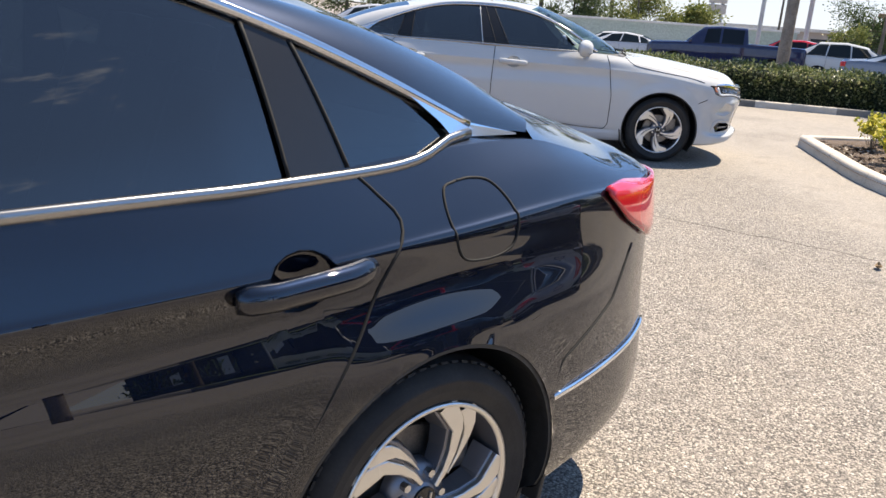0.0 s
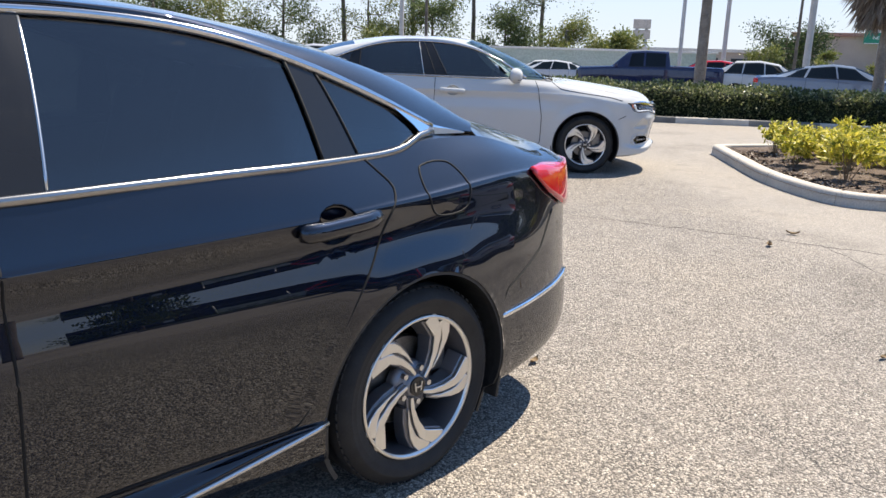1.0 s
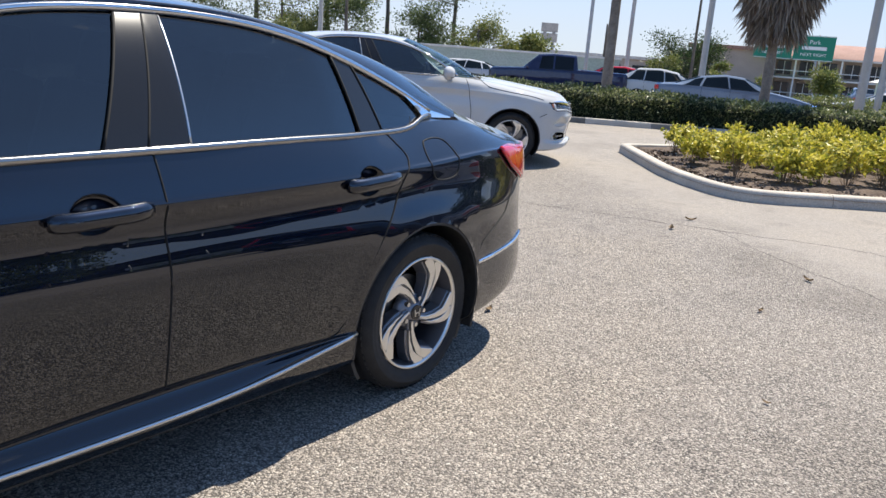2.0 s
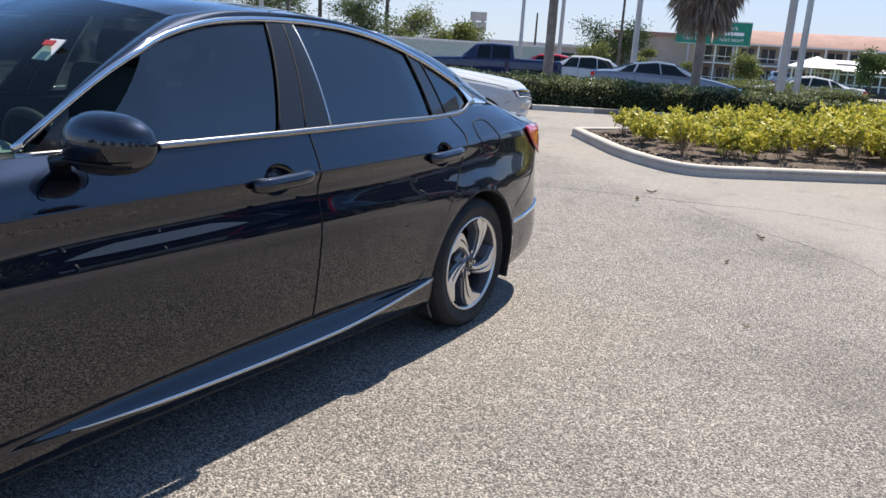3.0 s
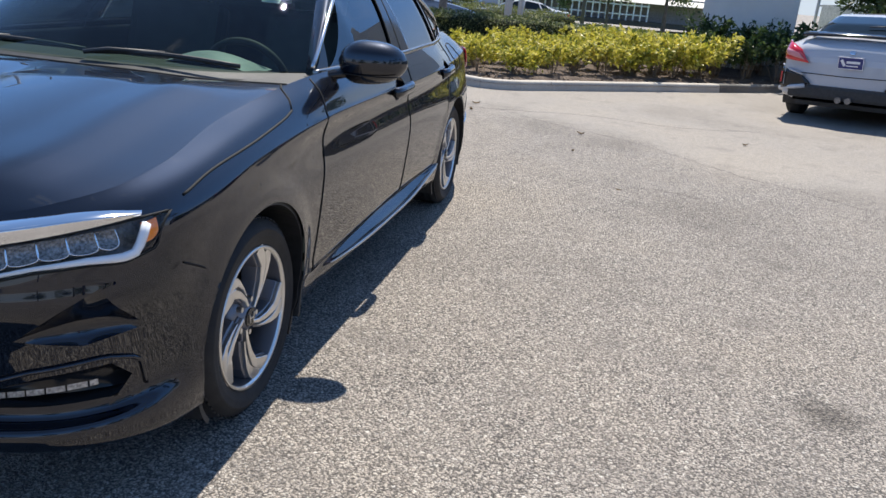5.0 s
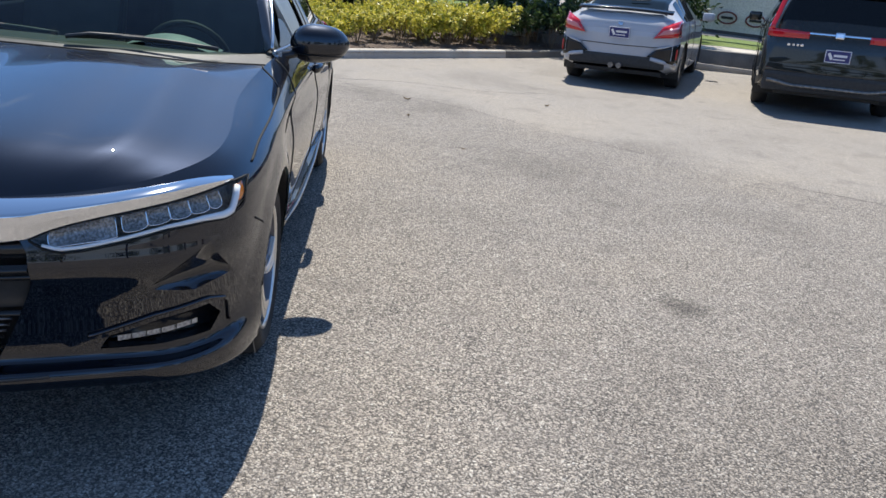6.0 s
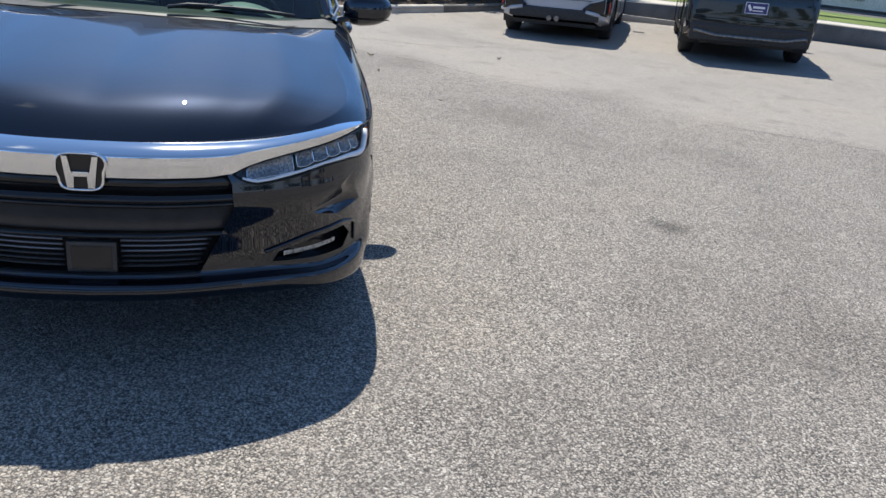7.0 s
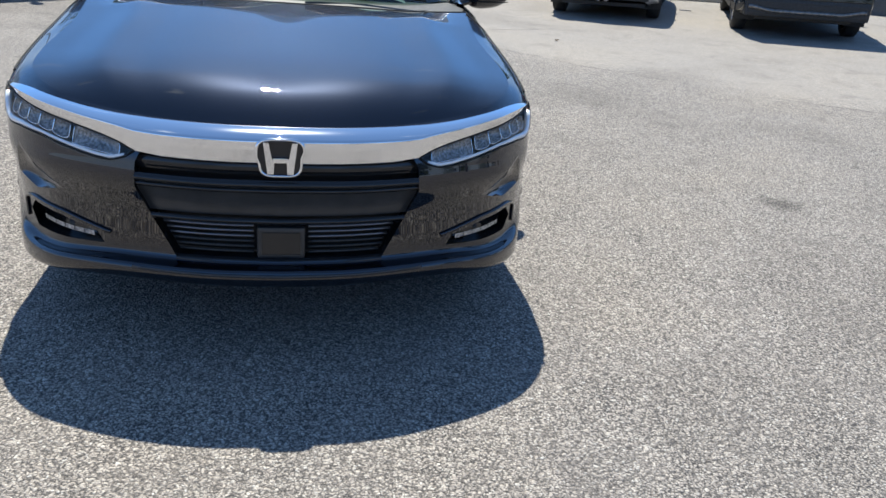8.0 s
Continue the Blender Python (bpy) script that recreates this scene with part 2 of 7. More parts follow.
CABIN = varied("dark_cabin_trim", (0.012, 0.012, 0.013), (0.02, 0.02, 0.021), 0.75, 20, 0.1, 300, 0.001)
SEAT_LEATHER = varied("dark_seat_leather", (0.03, 0.03, 0.032), (0.045, 0.045, 0.045), 0.55, 9, 0.15, 250, 0.001)
# pale grey-green: sunlight on the instrument hood, put into the colour
DASH_SUNLIT = varied("sunlit_dash_top", (0.20, 0.23, 0.22), (0.25, 0.27, 0.26), 0.6, 9, 0.1, 250, 0.001)
PAPER = material("white_sticker", (0.75, 0.74, 0.70), 0.6)
RED_INK = material("red_print", (0.5, 0.04, 0.03), 0.6)


# ---- ground ----
def ground_z(x, y):
    """Height of the ground: flat round the sedan, a gentle rise across the stalls, a slow fall far off."""
    t = min(1.0, max(0.0, (0.5 - x) / 5.0))
    rise = 0.035 * min(max(y - 4.4, 0.0), 4.6) * t * t * (3 - 2 * t)
    far = math.hypot(x, y)
    side = min(1.0, max(0.0, (6.0 - y) / 3.0)) if far < 40 else 1.0
    return rise + side * float(np.interp(far, (16, 25.5, 34, 110), (0.0, -0.29, -0.52, -1.6)))


def asphalt():
    m = material("worn_chip_asphalt", (0.3, 0.28, 0.25), 0.88)
    t, b = nodes_of(m)
    c = t.nodes.new("ShaderNodeTexCoord")
    warp = t.nodes.new("ShaderNodeTexNoise")
    warp.inputs["Scale"].default_value = 60.0
    shift = mix_node(t, c.outputs["Object"], warp.outputs["Color"], 0.020, "ADD")
    t.links.new(c.outputs["Object"], warp.inputs["Vector"])
    cells = []
    for scale in (118.0, 250.0):
        v = t.nodes.new("ShaderNodeTexVoronoi")
        v.inputs["Scale"].default_value = scale
        t.links.new(shift, v.inputs["Vector"])
        cells.append(v)
    pick = t.nodes.new("ShaderNodeSeparateColor")
    t.links.new(cells[0].outputs["Color"], pick.inputs[0])
    pick2 = t.nodes.new("ShaderNodeSeparateColor")
    t.links.new(cells[1].outputs["Color"], pick2.inputs[0])
    stone = ramp_node(t, pick.outputs[0], [(0.0, (.13, .113, .10)), (0.2, (.28, .243, .212)), (0.5, (.43, .378, .325)), (0.85, (.545, .482, .415)), (0.96, (.60, .55, .48)), (1.0, (.68, .64, .58))])
    grit = ramp_node(t, pick2.outputs[1], [(0.0, (.15, .13, .115)), (0.5, (.31, .275, .24)), (1.0, (.48, .43, .375))])
    big = noise_node(t, 0.55, 6)
    mid = noise_node(t, 3.2, 5)
    fine = noise_node(t, 26.0, 4)
    col = mix_node(t, stone.outputs[0], grit.outputs[0], ramp_node(t, fine.outputs["Fac"], [(.42, (.05, .05, .05)), (.66, (.6, .6, .6))]).outputs[0])
    # dark binder in the gaps between chips
    gap = ramp_node(t, cells[0].outputs["Distance"], [(.40, (0, 0, 0)), (.62, (1, 1, 1))])
    worn = ramp_node(t, mid.outputs["Fac"], [(.35, (.72, .72, .72)), (.7, (.98, .98, .98))])
    gapw = mix_node(t, gap.outputs[0], worn.outputs[0], 1.0, "MULTIPLY")
    keep = ramp_node(t, noise_node(t, 130.0, 3).outputs["Fac"], [(.34, (.45, .45, .45)), (.56, (1, 1, 1))])
    gapw = mix_node(t, gapw, keep.outputs[0], 1.0, "MULTIPLY")
    col = mix_node(t, col, (.036, .033, .031), gapw)
    # clumps of darker and paler chips
    clump = ramp_node(t, noise_node(t, 42.0, 3).outputs["Fac"], [(.30, (.74, .735, .73)), (.50, (1, 1, 1)), (.70, (1.16, 1.15, 1.13))])
    col = mix_node(t, col, clump.outputs[0], .9, "MULTIPLY")
    # smoother, paler surfacing of the aisle beyond the sedan's tail
    sep = t.nodes.new("ShaderNodeSeparateXYZ")
    t.links.new(c.outputs["Object"], sep.inputs[0])
    edge = t.nodes.new("ShaderNodeMath")
    edge.operation = "MULTIPLY_ADD"
    edge.inputs[1].default_value = 1.6
    t.links.new(big.outputs["Fac"], edge.inputs[0])
    line = t.nodes.new("ShaderNodeMath")
    line.operation = "MULTIPLY_ADD"
    line.inputs[1].default_value, line.inputs[2].default_value = 0.8, -6.5
    t.links.new(sep.outputs[1], line.inputs[0])
    neg = t.nodes.new("ShaderNodeMath")
    neg.operation = "SUBTRACT"
    t.links.new(line.outputs[0], neg.inputs[0])
    t.links.new(sep.outputs[0], neg.inputs[1])
    t.links.new(neg.outputs[0], edge.inputs[2])
    smooth_part = ramp_node(t, edge.outputs[0], [(.0, (0, 0, 0)), (1.0, (1, 1, 1))])
    pale = mix_node(t, (.265, .238, .208), (.33, .298, .262), fine.outputs["Fac"])
    pale = mix_node(t, pale, ramp_node(t, pick2.outputs[0], [(0, (.75, .75, .75)), (1, (1.2, 1.2, 1.2))]).outputs[0], .6, "MULTIPLY")
    fac = mix_node(t, smooth_part.outputs[0], (.55, .55, .55), 1.0, "MULTIPLY")
    col = mix_node(t, col, pale, fac)
    # broad stains, drips and darker patches
    stain = ramp_node(t, big.outputs["Fac"], [(.30, (.70, .69, .68)), (.48, (.95, .95, .95)), (.70, (1.04, 1.02, .98))])
    col = mix_node(t, col, stain.outputs[0], 1.0, "MULTIPLY")
    blot = ramp_node(t, mid.outputs["Fac"], [(.32, (.76, .76, .77)), (.45, (1, 1, 1))])
    col = mix_node(t, col, blot.outputs[0], .8, "MULTIPLY")
    for px, py, r in ((0.80, 2.87, .14),):
        d = t.nodes.new("ShaderNodeVectorMath")
        d.operation, d.inputs[1].default_value = "DISTANCE", (px, py, 0)
        t.links.new(mix_node(t, c.outputs["Object"], mid.outputs["Color"], .12, "ADD"), d.inputs[0])
        spot = ramp_node(t, d.outputs["Value"], [(r * .55, (.46, .45, .44)), (r * 1.25, (1, 1, 1))])
        col = mix_node(t, col, spot.outputs[0], .9, "MULTIPLY")
    t.links.new(col, b.inputs["Base Color"])
    h = mix_node(t, cells[0].outputs["Distance"], fine.outputs["Fac"], .3)
    hh = mix_node(t, h, (.5, .5, .5), fac)
    bump_node(t, b, hh, .95, .010)
    b.inputs["Normal"].links[0].from_node.invert = True
    return m


def spaced(*runs):
    return np.unique(np.concatenate([np.linspace(a, b, n) for a, b, n in runs]).round(4))


gx = spaced((-1500, -150, 10), (-150, -30, 16), (-30, 8, 50), (8, 60, 10), (60, 1500, 8))
gy = spaced((-1500, -150, 10), (-150, -25, 14), (-25, 25, 60), (25, 120, 12), (120, 1500, 8))
tagged(mesh_object("ground", [(x, y, ground_z(x, y)) for x in gx for y in gy], grid_faces(len(gx), len(gy)), asphalt()), "worn pale asphalt car park with exposed stone chips", "ground", kind="structure")

# crack lines in the paving
TAR = material("dark_crack", (.10, .092, .085), .9)
for k, (pts, w) in enumerate(([((-5.2, -1.6), (-5.55, -.4), (-5.85, .6), (-6.15, 1.6), (-6.0, 2.6), (-6.4, 3.6)), .004], [((-2.6, 1.5), (-2.45, 1.9), (-2.6, 2.3), (-2.4, 2.75)), .002], [((-5.9, .5), (-5.1, 1.4), (-4.55, 2.2), (-3.6, 3.0), (-3.2, 3.5), (-2.75, 3.95), (-2.1, 4.75), (-1.7, 5.4), (-1.45, 5.9)), .0035])):
    line = spline(pts, 60)
    rng = np.random.default_rng(k + 5)
    line = line + rng.normal(0, .018, line.shape)
    crack = tube("paving_crack", np.c_[line, [ground_z(*p) + .0005 for p in line]], w, TAR, None, flat=.25, seg=4)
    tagged(crack, "thin dark crack across the paving", "crack", kind="structure")

# planted island: kerb, mulch
CONCRETE = varied("kerb_concrete", (.52, .47, .40), (.40, .36, .31), .85, 2.2, .35, 70, .006)
DARK_CONCRETE = varied("stained_concrete", (.12, .112, .10), (.22, .205, .185), .9, 1.8, .3, 60, .006)
MULCH = varied("bark_mulch", (.075, .05, .036), (.14, .10, .075), .95, 6, .9, 45, .03)
ISLAND = [(-10.15, -2.42), (-9.3, -1.75), (-8.45, -1.05), (-7.85, -.35), (-7.66, .10), (-7.80, .48), (-8.2, .92), (-9.0, 1.80), (-9.68, 2.52), (-10.7, 3.66), (-11.75, 4.80), (-12.9, 6.05)]
kerb_line = spline(ISLAND, 120)
back_line = [(-16.0, 7.2), (-16.6, 3.0), (-14.8, 0.2), (-12.2, -1.6), (-10.9, -2.35), (-10.4, -2.58), (-10.15, -2.42)]


def kerb_run(name, line, label, mat, h=.13, w=.16, parent=None):
    """A kerb with a rounded nose and battered face along a line of ground points."""
    line = np.array(line)
    d = np.gradient(line, axis=0)
    d /= np.linalg.norm(d, axis=1)[:, None]
    n = np.c_[d[:, 1], -d[:, 0]]
    prof = [(0, -.02), (.012, h - .03), (.022, h - .010), (.045, h), (w - .02, h), (w, h - .012), (w, -.02)]
    g = [[(*(p - q * o), ground_z(*p) + z) for o, z in prof] for p, q in zip(line, n)]
    return mesh_object(name, np.array(g).reshape(-1, 3), grid_faces(len(line), len(prof)), mat, parent)


island = thing("kerbed_island", "concrete kerb round a mulched planting island", "kerb", kind="structure")
step = 12
for a in range(0, len(kerb_line) - 1, step):
    piece = kerb_line[a:a + step + 1]
    if a + step < len(kerb_line) - 1:
        piece = piece.copy()
        piece[-1] = piece[-1] + (piece[-2] - piece[-1]) * .05
    kerb_run("kerb_stone", piece, "", CONCRETE if a < 84 else DARK_CONCRETE, parent=island)
kerb_run("kerb_stone", spline(back_line[2:], 40), "", CONCRETE, parent=island)
outline = np.r_[kerb_line, spline(back_line, 60)[:-1]]
bed_c = outline.mean(0)
rng = np.random.default_rng(3)
verts, rings = [], 22
for k in range(rings):
    f = k / (rings - 1)
    for p in outline:
        q = bed_c + (p - bed_c) * (1 - f * .98)
        lump = (noise.noise(Vector((q[0] * 2.2, q[1] * 2.2, 1))) * .035 + noise.noise(Vector((q[0] * 9, q[1] * 9, 4))) * .02) * min(1, k / 2)
        verts.append((*q, ground_z(*q) + .085 + .06 * min(1, f * 4) + lump))
m_ = len(outline)
faces = [(k * m_ + i, k * m_ + (i + 1) % m_, (k + 1) * m_ + (i + 1) % m_, (k + 1) * m_ + i) for k in range(rings - 1) for i in range(m_)] + [tuple((rings - 1) * m_ + i for i in range(m_))]
tagged(mesh_object("planting_bed", verts, faces, MULCH), "dark bark mulch with dry leaves in the island", "mulch", kind="structure")


def bed_z(x, y):
    return ground_z(x, y) + .125


# bark chips and dry leaves along the bed's edge, one heap
CHIP = material("bark_chips", (.2, .15, .11), .9)
t_, b_ = nodes_of(CHIP)
geo = t_.nodes.new("ShaderNodeNewGeometry")
t_.links.new(ramp_node(t_, geo.outputs["Random Per Island"], [(0, (.05, .033, .024)), (.5, (.13, .09, .065)), (.85, (.26, .20, .15)), (1, (.45, .40, .33))]).outputs[0], b_.inputs["Base Color"])
cv, cf = [], []
for i in range(5200):
    f = rng.random()
    p = kerb_line[int(f * 119)] * 1.0
    q = p + (bed_c - p) / np.linalg.norm(bed_c - p) * (.18 + 1.3 * rng.random() ** 1.3)
    s = .012 + .03 * rng.random()
    e = Euler((rng.uniform(-.6, .6), rng.uniform(-.6, .6), rng.uniform(0, 6.3))).to_matrix()
    o = Vector((*q, bed_z(*q) + .012 * rng.random() - .03 + min(.03, .02 * np.linalg.norm(q - p))))
    n0 = len(cv)
    for dx, dy, dz in ((-s, -s * .4, 0), (s, -s * .3, .004), (s * .8, s * .4, 0), (-s * .9, s * .35, .006)):
        cv.append(o + e @ Vector((dx, dy, dz)))
    cf.append((n0, n0 + 1, n0 + 2, n0 + 3))
tagged(mesh_object("bark_chips", cv, cf, CHIP, smooth=False), "loose bark chips and dry leaves on the mulch", "mulch", kind="stuff")

# a few fallen leaves on the paving
LEAF_DRY = varied("dry_leaf", (.20, .13, .07), (.33, .24, .13), .8, 30, .2, 200, .002)
for x, y, s, a in ((-5.52, .29, .05, .4), (-6.05, .25, .05, 2), (-4.73, 1.59, .045, 1), (-3.73, 1.58, .03, 3), (-2.47, .53, .035, .2), (-5.24, 3.28, .04, 2.2), (-2.40, 2.01, .02, 1.3)):
    g = [[(u * s, v * s * .45 * (1 - u * u), .006 + .35 * s * u * u + .25 * s * abs(v)) for u in np.linspace(-1, 1, 9)] for v in np.linspace(-1, 1, 5)]
    ob = sheet("fallen_leaf", g, LEAF_DRY, None)
    ob.matrix_basis = pose(x, y, ground_z(x, y), 0, 0, math.degrees(a))
    tagged(ob, "curled dry brown leaf on the paving", "leaf", "fallen leaves")


# ---- the four-door sedan ----
WHEELBASE, HUB_Z, TYRE_R, ARCH_R = 2.83, 0.322, 0.322, 0.372
PLAN = [(2.375, 0.0), (2.362, 0.22), (2.315, 0.42), (2.238, 0.61), (2.130, 0.765), (1.955, 0.880), (1.74, 0.921), (1.4, 0.927), (1.0, 0.922), (0.5, 0.920), (0.0, 0.922), (-0.5, 0.925), (-1.0, 0.927), (-1.4, 0.927),
        (-1.7, 0.916), (-1.95, 0.888), (-2.20, 0.825), (-2.39, 0.715), (-2.475, 0.52), (-2.51, 0.27), (-2.52, 0.0)]
# profiles of the flank, from under the sill to the shoulder: (height, inset) at places along the outline
ROWS_AT = {
    (2.375, 0.0): [(.258, .10), (.270, .02), (.296, 0.0), (.330, .006), (.352, .052), (.50, .036), (.60, .006), (.655, .012), (.70, .024), (.732, .037), (.756, .050), (.777, .074)],
    (2.28, 0.51): [(.250, .10), (.264, .03), (.290, .010), (.322, .016), (.346, .064), (.50, .040), (.60, .006), (.655, .010), (.70, .022), (.737, .034), (.766, .054), (.790, .084)],
    (2.05, 0.83): [(.206, .07), (.226, .012), (.262, .002), (.296, .008), (.322, .050), (.50, .032), (.60, .006), (.66, .012), (.71, .018), (.757, .028), (.80, .052), (.838, .09)],
    (1.75, 0.90): [(.19, .06), (.205, .012), (.25, .002), (.31, 0.0), (.40, 0.0), (.51, 0.0), (.61, 0.0), (.70, 0.0), (.765, .003), (.80, .014), (.845, .055), (.878, .115)],
    (1.40, 0.927): [(.19, .06), (.205, .015), (.25, .002), (.31, 0.0), (.40, 0.0), (.52, 0.0), (.65, 0.0), (.755, 0.0), (.825, .006), (.855, .018), (.905, .072), (.935, .150)],
    (0.85, 0.92): [(.165, .13), (.185, .07), (.245, .046), (.285, .050), (.330, .036), (.53, .010), (.68, .002), (.80, .020), (.868, .006), (.892, .014), (.955, .045), (1.005, .105)],
    (0.30, 0.92): [(.165, .12), (.190, .066), (.248, .026), (.300, .064), (.338, .034), (.53, .010), (.69, .0), (.81, .022), (.876, .005), (.900, .012), (.960, .036), (1.016, .070)],
    (-0.40, 0.925): [(.165, .12), (.190, .066), (.250, .022), (.314, .068), (.354, .034), (.53, .010), (.69, .0), (.815, .022), (.884, .004), (.906, .011), (.965, .036), (1.026, .066)],
    (-1.0, 0.927): [(.165, .12), (.205, .05), (.312, .022), (.328, .032), (.365, .024), (.53, .006), (.69, .0), (.82, .028), (.892, .012), (.915, .021), (.972, .050), (1.032, .088)],
    (-1.42, 0.927): [(.19, .06), (.21, .02), (.28, .004), (.35, 0.0), (.43, 0.0), (.55, 0.0), (.70, .002), (.82, .036), (.904, .044), (.926, .060), (.985, .108), (1.052, .160)],
    (-1.85, 0.893): [(.21, .06), (.235, .02), (.30, .004), (.37, 0.0), (.45, 0.0), (.56, .002), (.70, .006), (.82, .036), (.926, .052), (.946, .070), (1.0, .125), (1.052, .195)],
    (-2.25, 0.80): [(.24, .06), (.262, .02), (.32, .004), (.39, 0.0), (.47, .004), (.55, .014), (.68, .022), (.82, .030), (.925, .045), (.940, .060), (.958, .088), (.976, .13)],
    (-2.52, 0.0): [(.25, .06), (.272, .02), (.33, .004), (.40, 0.0), (.48, .01), (.56, .025), (.68, .030), (.82, .03), (.945, .045), (.970, .055), (.995, .075), (1.018, .11)],
}


class Flank:
    """The skin round the car's lower body, by place along its outline (s, 0 at the nose) and height row (v, 0 to 11)."""

    def __init__(self, plan, rows_at):
        self.plan = spline(plan, 600)
        self.far = np.r_[0, np.cumsum(np.linalg.norm(np.diff(self.plan, axis=0), axis=1))]
        keys = list(rows_at)
        self.key_s = np.array([self.far[np.argmin(np.linalg.norm(self.plan - np.array(k), axis=1))] for k in keys])
        self.key_rows = np.array([rows_at[k] for k in keys])
        self.end = self.far[-1]

    def rows(self, s):
        """Heights and insets of the rows at s, eased from key to key."""
        i = int(np.clip(np.searchsorted(self.key_s, s) - 1, 0, len(self.key_s) - 2))
        f = np.clip((s - self.key_s[i]) / (self.key_s[i + 1] - self.key_s[i]), 0, 1)
        k = self.key_rows
        a, b, c, d = k[max(i - 1, 0)], k[i], k[i + 1], k[min(i + 2, len(k) - 1)]
        h = self.key_s
        mb = (c - a) / (h[i + 1] - h[max(i - 1, 0)]) * (h[i + 1] - h[i])
        mc = (d - b) / (h[min(i + 2, len(h) - 1)] - h[i]) * (h[i + 1] - h[i])
        return (2 * f**3 - 3 * f**2 + 1) * b + (f**3 - 2 * f**2 + f) * mb + (-2 * f**3 + 3 * f**2) * c + (f**3 - f**2) * mc

    def base(self, s):
        p = np.array([np.interp(s, self.far, self.plan[:, k]) for k in (0, 1)])
        q = np.array([np.interp(s + 0.01, self.far, self.plan[:, k]) - np.interp(s - 0.01, self.far, self.plan[:, k]) for k in (0, 1)])
        q /= np.linalg.norm(q)
        out = np.array((-q[1], q[0]))
        if out @ p < 0:
            out = -out
        return p, out

    def column(self, s, v):
        """Points at s for an array of v."""
        r = self.rows(s)
        n = len(r)
        v = np.asarray(v, float)
        i = np.clip(v.astype(int), 0, n - 2)
        f = (v - i)[:, None]
        a, b, c, d = r[np.maximum(i - 1, 0)], r[i], r[i + 1], r[np.minimum(i + 2, n - 1)]
        zi = b + f * 0.5 * ((c - a) + f * (2 * a - 5 * b + 4 * c - d + f * (3 * (b - c) + d - a)))
        p, out = self.base(s)
        xy = p[None] - zi[:, 1:2] * out[None]
        return np.c_[xy, zi[:, 0]]

    def at_z(self, s, z, proud=0.0):
        """The point of the skin at s and a height."""
        col = self.column(s, np.linspace(0, 11, 133))
        j = col[:, 2]
        p = np.array([np.interp(z, j, col[:, k]) for k in range(3)])
        _, out = self.base(s)
        p[:2] += proud * out
        p[2] = z
        return p

    def s_of_x(self, x):
        return float(np.interp(-x, -self.plan[:, 0], self.far))

    def s_of_y(self, y, front=True):
        half = len(self.plan) // 4
        part_ = slice(0, half) if front else slice(3 * half, None)
        ys, ss = self.plan[part_, 1], self.far[part_]
        o = np.argsort(ys)
        return float(np.interp(y, ys[o], ss[o]))

    def front(self, y, z, proud=0.0):
        """The point of the nose at a half breadth y and a height z."""
        s = self.s_front(y, z)
        return self.at_z(s, z, proud)

    def s_front(self, y, z):
        lo, hi = 0.0, self.s_of_x(1.72)
        for _ in range(18):
            mid = (lo + hi) / 2
            lo, hi = (mid, hi) if self.at_z(mid, z)[1] < y else (lo, mid)
        return (lo + hi) / 2

    def side(self, x, z, proud=0.0):
        """The point of the flank at a length x and a height z."""
        s = self.s_of_x(x)
        for _ in range(9):
            s -= (x - self.at_z(s, z)[0])
            s = float(np.clip(s, 0.0, self.end))
        p = self.at_z(s, z, proud)
        return p


FLANK = Flank(PLAN, ROWS_AT)


def mirrored(p):
    return np.array(p, float) * (1, -1, 1)


def seam_line(name, points, parent, radius=0.0035, mat=None, both=True):
    tube(name, points, radius, mat or SEAM, parent, seg=6)
    if both:
        tube(name, mirrored(points), radius, mat or SEAM, parent, seg=6)


def side_line(xz, n=40, proud=0.0):
    return np.array([FLANK.side(x, z, proud) for x, z in even(xz, n)])


def skin_patch(name, low, high, material_, parent, proud=0.004, nu=24, nv=8, label="", both=True, thick=0.0, arc=None):
    """A shell on the flank between two lines of (s, z) points."""
    a, b = even(low, nu), even(high, nu)
    out = []
    for sides in ((1, -1) if both else (1,)):
        grid = np.array([[FLANK.at_z(*(a[i] * (1 - f) + b[i] * f), proud) for i in range(nu)] for f in np.linspace(0, 1, nv)])
        grid[:, :, 1] *= sides
        out.append(sheet(name, grid, material_, parent, label, thick=thick))
    return out


def in_shape(x, z, shape):
    inside = False
    for (x0, z0), (x1, z1) in zip(shape, shape[1:] + shape[:1]):
        if (z0 > z) != (z1 > z) and x < (x1 - x0) * (z - z0) / (z1 - z0) + x0:
            inside = not inside
    return inside


